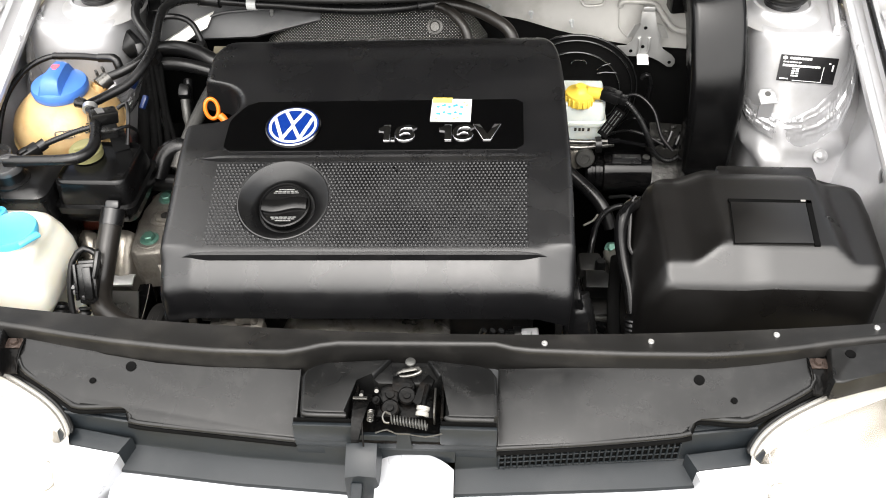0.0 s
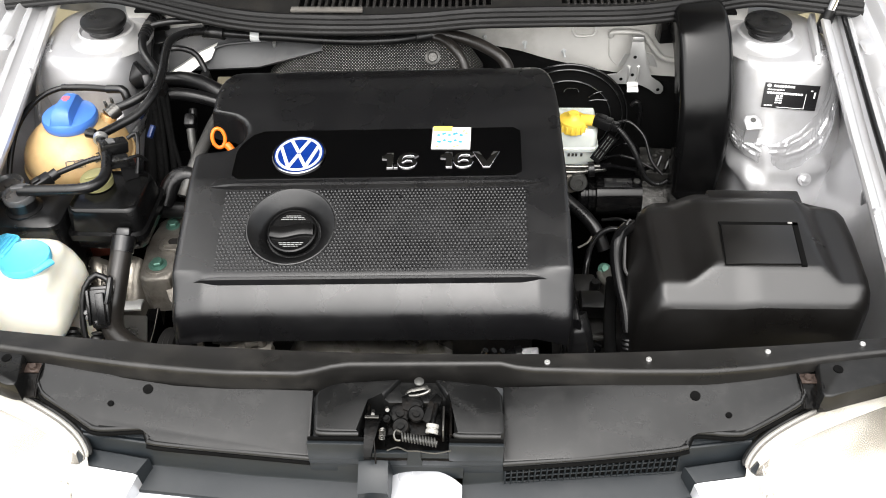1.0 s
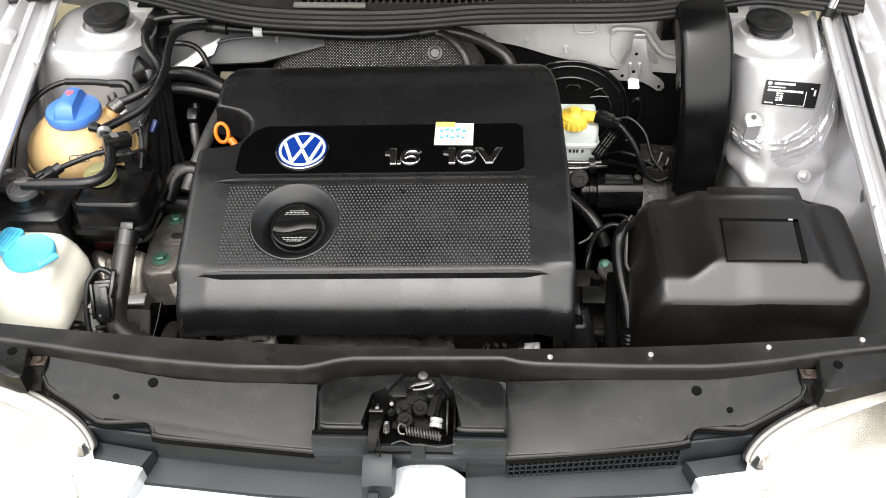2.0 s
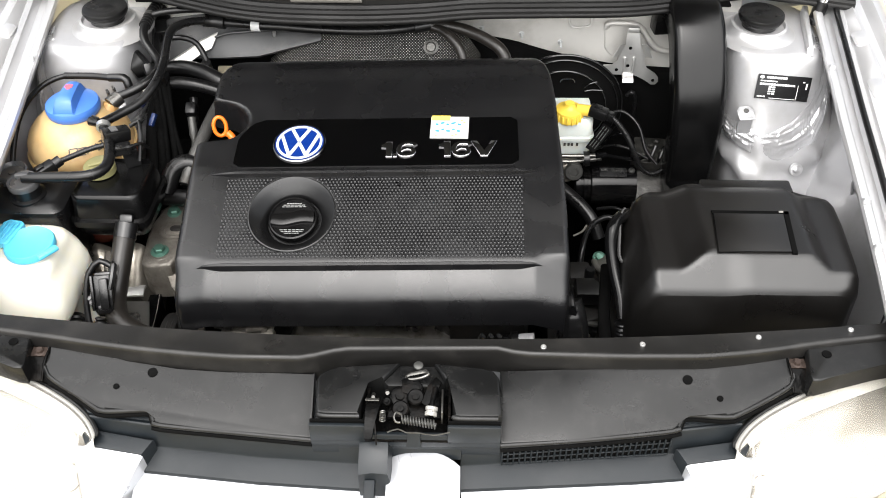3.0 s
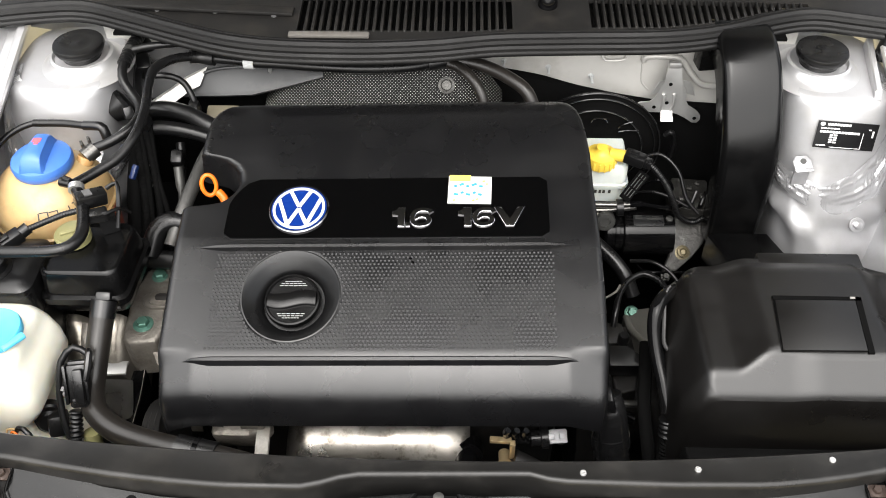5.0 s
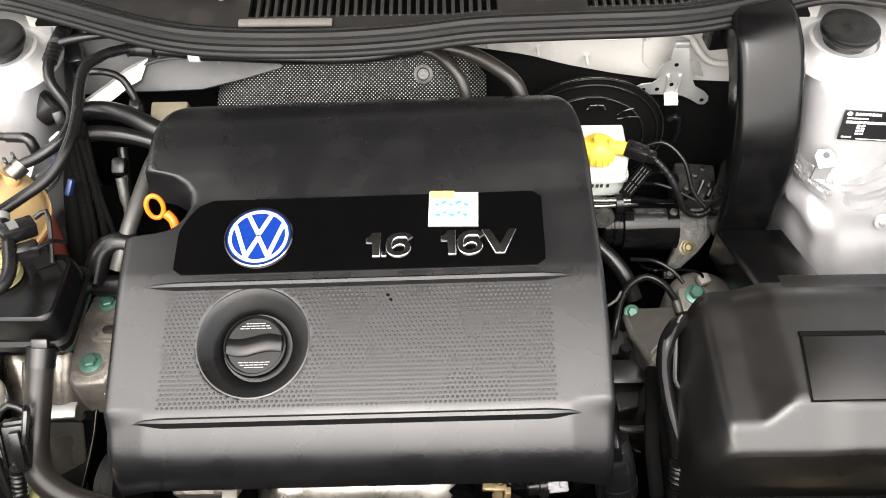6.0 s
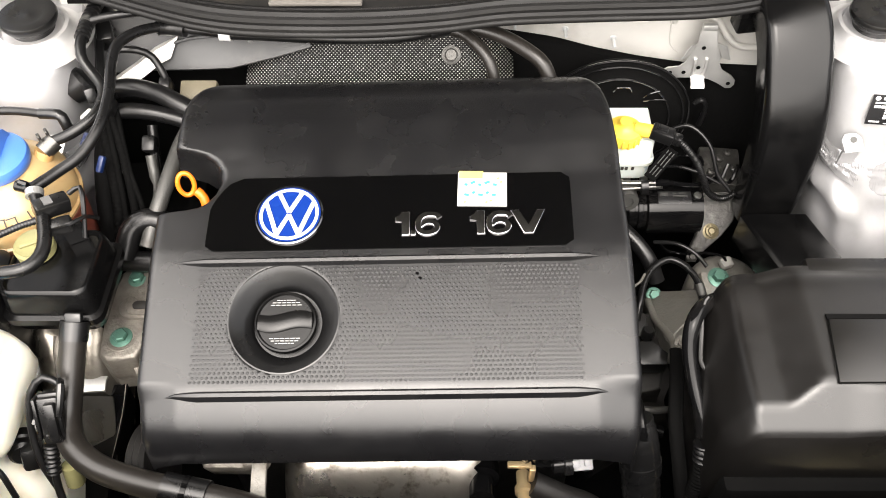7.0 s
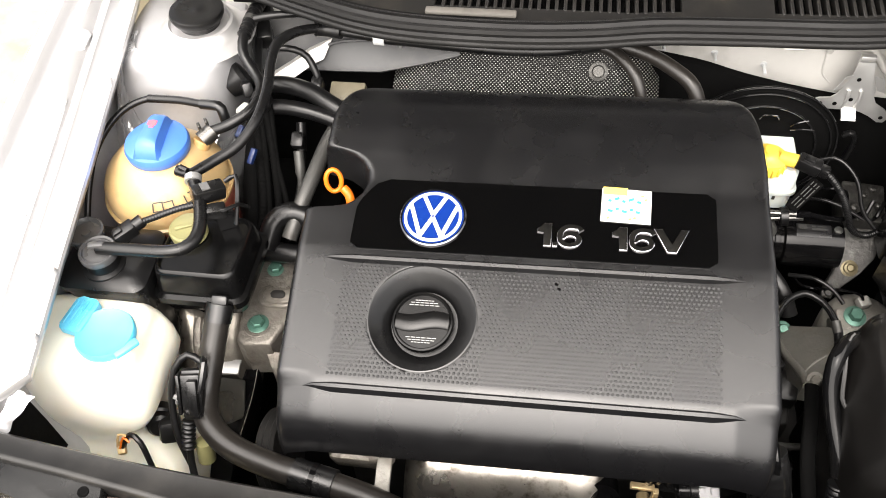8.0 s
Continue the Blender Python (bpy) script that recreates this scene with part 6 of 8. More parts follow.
plug = thing("sensor_connector", (-0.4540, 0.81, 0.62), "black multi-pin connector with looped cable by the washer jug", "connector")
part("connector_body", box((0.024, 0.030, 0.055), at(-0.4555, 0.820, 0.700, -38, 0, 8), 0.003), COVER_SMOOTH, plug)
part("connector_latch", box((0.012, 0.010, 0.045), at(-0.4500, 0.806, 0.712, -38, 0, 8), 0.002), COVER_SMOOTH, plug)
part("connector_clip", box((0.030, 0.010, 0.014), at(-0.4540, 0.832, 0.722, -38, 0, 8), 0.003), COVER_SMOOTH, plug)
part("connector_rail", box((0.004, 0.028, 0.05), at(-0.4700, 0.818, 0.703, -38, 0, 8), 0.001), COVER_SMOOTH, plug)
part("boot_cable", tube([(-0.4620, 0.776, 0.647), (-0.4600, 0.762, 0.630), (-0.4520, 0.742, 0.610)], 0.0045, 10), RUBBER, plug)
part("boot", tube([(-0.4620, 0.796, 0.674), (-0.4630, 0.784, 0.658), (-0.4625, 0.774, 0.645)], 0.0078, 12, ribs=0.0012, pitch=0.006), RUBBER, plug)
part("cable_loop", tube([(-0.4460, 0.845, 0.728), (-0.4640, 0.850, 0.735), (-0.4800, 0.838, 0.722), (-0.4840, 0.812, 0.690), (-0.4780, 0.785, 0.655), (-0.4640, 0.765, 0.620)], 0.0045, 10), RUBBER, plug)
part("round_stud", lathe([(0.010, 0), (0.010, 0.004), (0.007, 0.006), (0.003, 0.006), (0.003, 0.010), (0, 0.010)], 18, at(-0.4790, 0.819, 0.688, 35)), GREY_PRINT, plug, "grey round stud")
part("connector_rib", box((0.004, 0.006, 0.050), at(-0.4440, 0.812, 0.706, -38, 0, 8), 0.001), COVER_SMOOTH, plug)
part("connector_step", box((0.018, 0.012, 0.012), at(-0.4520, 0.798, 0.690, -38, 0, 8), 0.002), COVER_SMOOTH, plug)
part("grip_hook", tube([(-0.4460, 0.848, 0.730), (-0.4400, 0.838, 0.738), (-0.4400, 0.822, 0.728), (-0.4430, 0.812, 0.716)], 0.0045, 8), COVER_SMOOTH, plug)
part("tan_sleeve", lathe([(0.011, 0), (0.011, 0.03), (0, 0.03)], 14, at(-0.4490, 0.776, 0.612, -20)), OLIVE, plug)

hoses = thing("heater_hose", (-0.46, 1.25, 0.80), "black rubber heater hose running along the firewall", "hose")
part("hose_run", tube([(-0.492, 1.043, 0.8385), (-0.470, 1.067, 0.8395), (-0.4445, 1.092, 0.845), (-0.427, 1.128, 0.858), (-0.424, 1.172, 0.867), (-0.428, 1.218, 0.877), (-0.424, 1.246, 0.884), (-0.405, 1.275, 0.880), (-0.375, 1.297, 0.870), (-0.340, 1.292, 0.869), (-0.297, 1.281, 0.872)], 0.0070, 14), RUBBER, hoses)
part("hose_tape", tube([(-0.302, 1.281, 0.872), (-0.287, 1.280, 0.872)], 0.0100, 14), TAPE, hoses, "pale grey tape band")
part("hose_run", tube([(-0.290, 1.280, 0.872), (-0.25, 1.279, 0.871), (-0.194, 1.280, 0.866), (-0.12, 1.279, 0.864), (-0.055, 1.282, 0.866), (-0.009, 1.298, 0.866)], 0.0080, 14), RUBBER, hoses)
part("hose_sleeve", tube([(-0.385, 1.292, 0.8735), (-0.372, 1.297, 0.8695), (-0.350, 1.294, 0.869)], 0.0112, 14), RUBBER, hoses)
part("spring_clip", tube([(-0.506, 1.117, 0.822), (-0.494, 1.131, 0.827)], 0.0118, 14), STEEL, hoses, "steel spring hose clip")
part("clip_ear", box((0.004, 0.010, 0.012), at(-0.508, 1.126, 0.836, 0, 0, 35), 0.001), STEEL, hoses)
part("clip_ear", box((0.004, 0.010, 0.012), at(-0.500, 1.133, 0.838, 0, 0, 35), 0.001), STEEL, hoses)
vac = thing("vacuum_hose", (0.05, 1.28, 0.84), "thick black vacuum hose curving behind the engine cover", "hose")
part("hose_run", tube([(-0.012, 1.297, 0.866), (0.025, 1.300, 0.864), (0.063, 1.289, 0.860), (0.098, 1.2635, 0.856), (0.1195, 1.246, 0.846), (0.132, 1.228, 0.82)], 0.0098, 14), BROWNED, vac)
part("branch", tube([(-0.006, 1.298, 0.864), (0.014, 1.291, 0.862), (0.030, 1.277, 0.858), (0.044, 1.262, 0.850), (0.0525, 1.2496, 0.838), (0.058, 1.235, 0.815)], 0.0082, 14), BROWNED, vac)
part("hose_collar", tube([(-0.030, 1.290, 0.866), (-0.004, 1.299, 0.866)], 0.0112, 14), COVER_SMOOTH, vac)

drain = thing("purge_hose", (-0.5, 1.0, 0.8), "black purge hose from the canister cap up past the bottle", "hose")
part("hose_run", tube([(-0.580, 0.936, 0.816), (-0.540, 0.934, 0.820), (-0.495, 0.934, 0.822), (-0.472, 0.942, 0.823), (-0.463, 0.965, 0.824), (-0.471, 1.003, 0.831), (-0.490, 1.040, 0.838)], 0.0080, 12), RUBBER, drain)
part("hose_clamp", tube([(-0.487, 1.032, 0.8365), (-0.489, 1.040, 0.838)], 0.0105, 14), ZINC, drain)
part("tee_stub", tube([(-0.497, 1.044, 0.838), (-0.512, 1.048, 0.838)], 0.007, 10), RUBBER, drain)

zig = thing("zigzag_hose", (-0.49, 1.28, 0.8), "kinked black hose beside the strut tower", "hose")
part("hose_run", tube([(-0.470, 1.372, 0.880), (-0.474, 1.330, 0.880), (-0.4755, 1.285, 0.881), (-0.4755, 1.250, 0.877), (-0.470, 1.232, 0.866), (-0.456, 1.219, 0.853), (-0.444, 1.202, 0.847), (-0.440, 1.176, 0.8465), (-0.450, 1.153, 0.842), (-0.472, 1.136, 0.835), (-0.502, 1.126, 0.827)], 0.0070, 14), RUBBER, zig)
part("hose_sleeve", tube([(-0.473, 1.335, 0.880), (-0.4753, 1.300, 0.881), (-0.4757, 1.262, 0.880)], 0.0092, 14, ribs=0.0006, pitch=0.008), RUBBER, zig)
part("hose_clamp", tube([(-0.4750, 1.296, 0.8808), (-0.4755, 1.288, 0.8810)], 0.0100, 14), DULL, zig)
part("corner_boot", tube([(-0.462, 1.392, 0.886), (-0.474, 1.382, 0.878), (-0.484, 1.368, 0.870)], lambda t: 0.026 - 0.008 * t, 14), RUBBER, zig)
part("boot_ring", tube([(-0.478, 1.352, 0.862), (-0.474, 1.338, 0.852)], 0.016, 14), COVER_SMOOTH, zig)
part("branch_plug", box((0.022, 0.030, 0.030), at(-0.470, 1.318, 0.838, 20, 0, 15), 0.004), COVER_SMOOTH, zig)
part("branch_wire", tube([(-0.470, 1.330, 0.850), (-0.474, 1.300, 0.840), (-0.468, 1.265, 0.828), (-0.462, 1.235, 0.815)], 0.006, 10), RUBBER, zig)
part("twist_band", tube([(-0.447, 1.206, 0.822), (-0.449, 1.190, 0.820)], 0.0145, 16), RUBBER, zig)
part("link_pipe", tube([(-0.470, 1.292, 0.884), (-0.445, 1.296, 0.888), (-0.410, 1.306, 0.886), (-0.372, 1.318, 0.882)], 0.0055, 10), RUBBER, zig)
part("grommet", lathe([(0.0, 0.0), (0.016, 0.0), (0.020, 0.010), (0.024, 0.024), (0.021, 0.030), (0.0, 0.032)], 20, at(-0.505, 1.232, 0.812, -30, 62, 0)), RUBBER, zig)
part("grommet_plug", box((0.014, 0.022, 0.020), at(-0.470, 1.215, 0.826, -30, 0, 30), 0.003), COVER_SMOOTH, zig)
part("fitting", tube([(-0.474, 1.205, 0.803), (-0.478, 1.190, 0.806)], 0.007, 10), PAPER, zig, "pale plastic fitting")

feed = thing("intake_hoses", (-0.4, 1.22, 0.8), "pair of black hoses leading under the engine cover", "hose")
part("hose_run", tube([(-0.452, 1.247, 0.806), (-0.425, 1.243, 0.812), (-0.39, 1.232, 0.813), (-0.355, 1.215, 0.806), (-0.318, 1.205, 0.788)], 0.0125, 14), RUBBER, feed)
part("hose_run", tube([(-0.450, 1.203, 0.806), (-0.42, 1.206, 0.806), (-0.385, 1.205, 0.801), (-0.345, 1.198, 0.792), (-0.315, 1.19, 0.78)], 0.0105, 14), RUBBER, feed)
part("hose_hook", tube([(-0.452, 1.272, 0.848), (-0.435, 1.273, 0.852), (-0.4143, 1.2735, 0.850), (-0.398, 1.274, 0.838), (-0.3845, 1.2590, 0.820), (-0.384, 1.256, 0.808)], 0.0050, 10), RUBBER, feed)
part("hook_plug", box((0.016, 0.018, 0.024), at(-0.384, 1.254, 0.806, 20), 0.004), RUBBER, feed)

sensor_cable = thing("sensor_cable", (-0.58, 1.15, 0.8), "thin black sleeved cable arching over the coolant bottle", "cable")
part("cable_run", tube([(-0.640, 0.985, 0.72), (-0.645, 1.02, 0.765), (-0.646, 1.07, 0.802), (-0.640, 1.11, 0.822), (-0.622, 1.15, 0.834), (-0.590, 1.172, 0.839), (-0.550, 1.172, 0.839)], 0.0045, 10), RUBBER, sensor_cable)
part("cable_sleeve", tube([(-0.592, 1.1715, 0.839), (-0.550, 1.172, 0.839), (-0.515, 1.166, 0.840)], 0.0056, 12), RUBBER, sensor_cable)
part("cable_end", tube([(-0.517, 1.166, 0.840), (-0.498, 1.163, 0.842), (-0.488, 1.160, 0.840), (-0.484, 1.155, 0.822)], 0.007, 12), COVER_SMOOTH, sensor_cable)

loom = thing("wiring_connectors", (-0.47, 1.02, 0.8), "cluster of black wiring connectors on the hose", "connector")
m = at(-0.465, 1.020, 0.834, 0, 12, 38)
part("connector_body", box((0.040, 0.020, 0.020), m, 0.003), COVER_SMOOTH, loom)
part("connector_window", box((0.010, 0.013, 0.002), m @ at(-0.004, 0, 0.0105), 0), GREY_PRINT, loom)
part("connector_body", box((0.030, 0.016, 0.016), at(-0.455, 1.0, 0.822, 0, 0, 20), 0.003), COVER_SMOOTH, loom)
part("wire", tube([(-0.448, 1.035, 0.838), (-0.435, 1.042, 0.842), (-0.430, 1.025, 0.832), (-0.432, 1.0, 0.80)], 0.003, 8), RUBBER, loom)
part("wire", tube([(-0.455, 1.0, 0.825), (-0.440, 0.998, 0.828), (-0.428, 1.012, 0.824), (-0.424, 1.03, 0.80)], 0.0025, 8), RUBBER, loom)
part("strap_tip", tube([(-0.498, 1.045, 0.842), (-0.507, 1.047, 0.845)], 0.0045, 8), RUBBER, loom)
level = thing("level_sensor_plug", (-0.56, 0.97, 0.78), "black plug and cable from the coolant level sensor", "connector")
m = at(-0.564, 0.972, 0.803, 0, -12, 42)
part("plug_body", box((0.030, 0.019, 0.017), m, 0.003), COVER_SMOOTH, level)
part("plug_clip", box((0.012, 0.010, 0.004), m @ at(-0.006, 0, 0.0095), 0.001), COVER_SMOOTH, level)
part("plug_boot", tube([m @ Vector((0.013, 0, 0)), m @ Vector((0.026, 0, 0.001))], 0.0085, 10), RUBBER, level)
part("cable_run", tube([m @ Vector((0.02, 0, 0)), (-0.530, 0.990, 0.814), (-0.500, 1.000, 0.822), (-0.475, 1.008, 0.826), (-0.45, 1.03, 0.826)], 0.0042, 10, ribs=0.0003, pitch=0.004), RUBBER, level)

# deep left stuff between bottle and engine
deep = thing("intake_pipework", (-0.38, 1.1, 0.55), "dark pipes and wiring deep beside the engine", "pipework")
part("steel_tube", tube([(-0.350, 1.205, 0.778), (-0.361, 1.175, 0.768), (-0.370, 1.13, 0.757), (-0.380, 1.09, 0.742), (-0.392, 1.05, 0.715)], 0.0105, 14), DULL, deep, "dull grey steel tube")
part("curved_hose", tube([(-0.425, 1.045, 0.700), (-0.412, 1.072, 0.728), (-0.385, 1.080, 0.735), (-0.355, 1.070, 0.722), (-0.335, 1.05, 0.70)], 0.015, 14), RUBBER, deep)
part("cross_hose", tube([(-0.46, 1.05, 0.69), (-0.40, 1.045, 0.69), (-0.33, 1.04, 0.69)], 0.014, 14), RUBBER, deep)
part("temperature_sensor", tube([(-0.398, 1.165, 0.765), (-0.394, 1.14, 0.735), (-0.398, 1.12, 0.70)], lambda t: 0.007 if t < 0.45 else 0.004, 12), DULL, deep, "grey sensor body")
part("sensor_plug", box((0.018, 0.022, 0.018), at(-0.400, 1.178, 0.772, 30), 0.004), RUBBER, deep)
part("wire", tube([(-0.398, 1.12, 0.70), (-0.41, 1.09, 0.67), (-0.42, 1.07, 0.63)], 0.004, 8), RUBBER, deep)
part("blue_clip", box((0.008, 0.018, 0.010), at(-0.472, 1.162, 0.797, 30, 0, -20), 0.002), DARKBLUE, deep, "blue plastic clip")
part("blue_clip", box((0.008, 0.022, 0.008), at(-0.452, 1.135, 0.780, 40, 0, -20), 0.002), DARKBLUE, deep, "blue plastic clip")
part("amber_block", box((0.05, 0.03, 0.02), at(-0.345, 1.262, 0.785, 20), 0.003), AMBERBLOCK, deep, "dull amber plastic block")
# wires take the shade black, so they sink into the dark bay
for k, (r, ribs) in enumerate(((0.0070, 0.0008), (0.0045, 0.0), (0.0055, 0.0006), (0.0038, 0.0))):
    wob = [0.007 * noise.noise(Vector((k * 3.1, j * 0.9, 2.0))) for j in range(8)]
    dx = -0.011 + 0.0075 * k
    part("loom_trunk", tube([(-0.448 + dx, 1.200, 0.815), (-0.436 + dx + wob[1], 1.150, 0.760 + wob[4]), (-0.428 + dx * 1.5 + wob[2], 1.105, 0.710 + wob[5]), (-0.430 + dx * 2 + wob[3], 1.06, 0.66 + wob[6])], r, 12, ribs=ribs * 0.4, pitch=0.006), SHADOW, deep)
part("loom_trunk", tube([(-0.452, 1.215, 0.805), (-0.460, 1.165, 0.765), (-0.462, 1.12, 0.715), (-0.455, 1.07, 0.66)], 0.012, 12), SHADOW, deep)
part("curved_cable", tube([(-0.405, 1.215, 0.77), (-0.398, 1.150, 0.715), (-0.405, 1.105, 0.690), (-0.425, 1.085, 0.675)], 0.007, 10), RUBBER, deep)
# two added black boxes fill the deep bay in place of its shade
part("shade_box", box((0.14, 0.22, 0.20), at(-0.42, 1.15, 0.56), 0.02), SHADOW, deep)
part("shade_beam", box((0.10, 0.62, 0.12), at(-0.54, 0.98, 0.50), 0.02), SHADOW, deep)

# bright heater pipe and grey shelf at the firewall
shelf = thing("firewall_shelf", (-0.37, 1.33, 0.78), "firewall shelf in dark grey that holds its shade, with bright folded edge", "shelf")
rings = [[(x, 1.346, z + 0.012), (x, 1.338, z), (x, 1.300 - d, z - 0.030 - e), (x, 1.296 - d, z - 0.036 - e), (x, 1.300 - d, z - 0.041 - e), (x, 1.346, z - 0.03)] for x, z, d, e in ((-0.50, 0.832, 0.0, 0.006), (-0.42, 0.842, 0.004, 0.006), (-0.36, 0.852, 0.010, 0.010), (-0.30, 0.862, 0.014, 0.014), (-0.24, 0.868, 0.012, 0.004), (-0.19, 0.872, 0.0, 0.0))]
part("shelf_sheet", loft(rings), SHELF, shelf)
part("folded_edge", loft([[(x, y, z), (x + 0.004, y - 0.012, z + 0.004), (x + 0.010, y - 0.022, z - 0.010), (x + 0.004, y - 0.012, z - 0.016)] for x, y, z in ((-0.462, 1.280, 0.798), (-0.43, 1.297, 0.812), (-0.405, 1.309, 0.826), (-0.392, 1.315, 0.830))] + [[(-0.372, 1.318, 0.838)] * 4]), FIREWALL, shelf, "bright silver folded edge")
part("shelf_crease", tube([(-0.392, 1.308, 0.826), (-0.36, 1.312, 0.837), (-0.32, 1.312, 0.842), (-0.27, 1.312, 0.846)], 0.0022, 6), SHELF, shelf)
part("shelf_stud", tube([(-0.272, 1.305, 0.838), (-0.270, 1.299, 0.850)], 0.003, 8), ZINC, shelf)

shield = thing("foil_heat_shield", (-0.1, 1.3, 0.8), "embossed aluminium foil heat shield behind the engine cover", "heat shield")
rings = []
shape = [(-0.285, 0.79, 0.0), (-0.25, 0.825, 0.0), (-0.19, 0.850, 0.0), (-0.13, 0.866, 0.0), (-0.05, 0.869, 0.0), (0.02, 0.866, 0.0), (0.06, 0.84, 0.0), (0.085, 0.80, 0.0)]
line = []
for i in range(41):
    x = -0.285 + 0.37 * i / 40
    zt = interp(x, [(a, b) for a, b, c in shape])
    line.append((x, zt))
rings = [[(x, 1.315 - 0.075 * k / 8 - 0.004 * math.sin(x * 40), zt - (zt - 0.785 + 0.03 * k / 8) * k / 8) for x, zt in line] for k in range(9)]
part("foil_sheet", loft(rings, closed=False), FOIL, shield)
part("foil_boss", lathe([(0.013, 0), (0.013, 0.003), (0.009, 0.004), (0.007, 0.002), (0, 0.002)], 20, at(-0.001, 1.285, 0.831, 52)), DULL, shield, "round pressed boss")

# ---- right side: brakes, duct, bracket, hoses ----
booster = thing("brake_booster", (0.25, 1.31, 0.60), "glossy black brake booster drum on the firewall", "brake booster")
DRUM = at(0.232, 1.30, 0.706, 90)
# drum face takes the shade black, its rims a brighter enamel
part("drum", lathe([(0.0, 0.010), (0.060, 0.010), (0.074, 0.012), (0.079, 0.013), (0.083, 0.010), (0.097, 0.010), (0.102, 0.0085), (0.106, 0.0075), (0.1085, 0.0050), (0.1070, 0.0020), (0.085, -0.012), (0.060, -0.04), (0.0, -0.04)], 64, DRUM), SHADOW, booster)
for r, h, w in ((0.1095, 0.0105, 0.0015), (0.1010, 0.0130, 0.0014), (0.0805, 0.0150, 0.0017)):
    part("drum_rim", tube([DRUM @ Vector((r * math.cos(radians(a)), r * math.sin(radians(a)), h)) for a in range(0, 361, 6)], w, 8, step=0.02), ENAMEL, booster, "glossy rolled rim")
part("drum_stamping", merge(tube([(-0.013, -0.004, 0), (-0.009, 0.004, 0.002), (0.009, 0.004, 0.002), (0.013, -0.004, 0)], 0.0014, 8), at(0.238, 1.284, 0.769, 90)), ENAMEL, booster)
part("drum_stamping", tube([(0.269, 1.284, 0.754), (0.277, 1.283, 0.762), (0.290, 1.284, 0.766)], 0.0012, 8), ENAMEL, booster)
part("drum_stamping", tube([(0.270, 1.284, 0.7470), (0.284, 1.283, 0.7500), (0.302, 1.284, 0.7480)], 0.0014, 8), ENAMEL, booster)
master = thing("brake_fluid_reservoir", (0.24, 1.26, 0.62), "milky white brake fluid reservoir with yellow cap", "reservoir")
rings = [[(0.243 + x, 1.262 + y, z) for x, y in rounded(w, d, 0.012)] for z, w, d in ((0.655, 0.080, 0.082), (0.684, 0.082, 0.086), (0.686, 0.088, 0.092), (0.692, 0.088, 0.092), (0.694, 0.082, 0.086), (0.722, 0.080, 0.084), (0.728, 0.074, 0.078))]
part("reservoir_body", loft(rings), RESERVOIR, master)
part("cap", lathe([(0.0240, 0.722), (0.0245, 0.737), (0.0235, 0.7405), (0.020, 0.7420), (0.013, 0.7440), (0.0095, 0.7480), (0.0085, 0.7525), (0.0, 0.7535)], 32, at(0.240, 1.238, 0)), YELLOW, master, "yellow plastic cap")
for a in range(0, 360, 20):
    part("cap_rib", box((0.003, 0.0032, 0.015), at(0.240 + 0.0248 * math.cos(radians(a)), 1.238 + 0.0248 * math.sin(radians(a)), 0.7295, 0, 0, a), 0.0008, 1), YELLOW, master)
part("cap_spout", tube([(0.255, 1.236, 0.740), (0.276, 1.226, 0.744)], 0.010, 12), YELLOW, master)
bars = bmesh.new()
for x, z in ((0.236, 0.678), (0.243, 0.678), (0.249, 0.678), (0.258, 0.678)):
    box((0.004, 0.001, 0.006), at(x, 1.2185, z), 0, 1, bars)
part("level_mark", bars, BLACK_PRINT, master, "small dark level print", smooth=0)
part("master_cylinder", lathe([(0.0, 0.0), (0.018, 0.002), (0.022, 0.008), (0.022, 0.09), (0.0, 0.09)], 24, at(0.243, 1.196, 0.628, -90)), CAST, master)
part("cylinder_end", lathe([(0.016, 0), (0.0165, 0.014), (0.0145, 0.017), (0.008, 0.0175), (0.007, 0.015), (0.0, 0.015)], 24, at(0.254, 1.205, 0.634, 75)), DULL, master, "bright end plug")

wiring = thing("fluid_sensor_cable", (0.3, 1.21, 0.7), "black connector and corrugated cable from the reservoir cap", "cable")
m = at(0.288, 1.220, 0.746, 0, 8, -22)
part("connector_body", box((0.032, 0.020, 0.018), m, 0.003), COVER_SMOOTH, wiring)
part("connector_clip", box((0.014, 0.010, 0.005), m @ at(-0.002, 0, 0.010), 0.001), COVER_SMOOTH, wiring)
part("connector_tail", box((0.014, 0.015, 0.014), m @ at(0.021, 0, 0), 0.003), COVER_SMOOTH, wiring)
part("cable_run", tube([(0.303, 1.212, 0.747), (0.320, 1.205, 0.735), (0.340, 1.200, 0.709), (0.357, 1.200, 0.674), (0.372, 1.205, 0.641), (0.393, 1.210, 0.622), (0.412, 1.215, 0.623), (0.434, 1.230, 0.637), (0.446, 1.245, 0.645)], 0.0046, 12, ribs=0.0004, pitch=0.0035), RUBBER, wiring)

lines_ = thing("brake_lines", (0.27, 1.2, 0.64), "pair of steel brake lines with black grommet", "brake lines")
for dz in (0.0, -0.012):
    part("brake_line", tube([(0.205, 1.205, 0.664 + dz), (0.25, 1.203, 0.664 + dz), (0.285, 1.200, 0.668 + dz * 0.7), (0.30, 1.198, 0.670 + dz * 0.5)], 0.0042, 10), STEEL, lines_)
part("line_nut", tube([(0.290, 1.199, 0.669), (0.308, 1.197, 0.672)], 0.0052, 8), GLOSSMETAL, lines_)
part("grommet", tube([(0.270, 1.201, 0.660), (0.280, 1.201, 0.661)], 0.0135, 16), RUBBER, lines_)
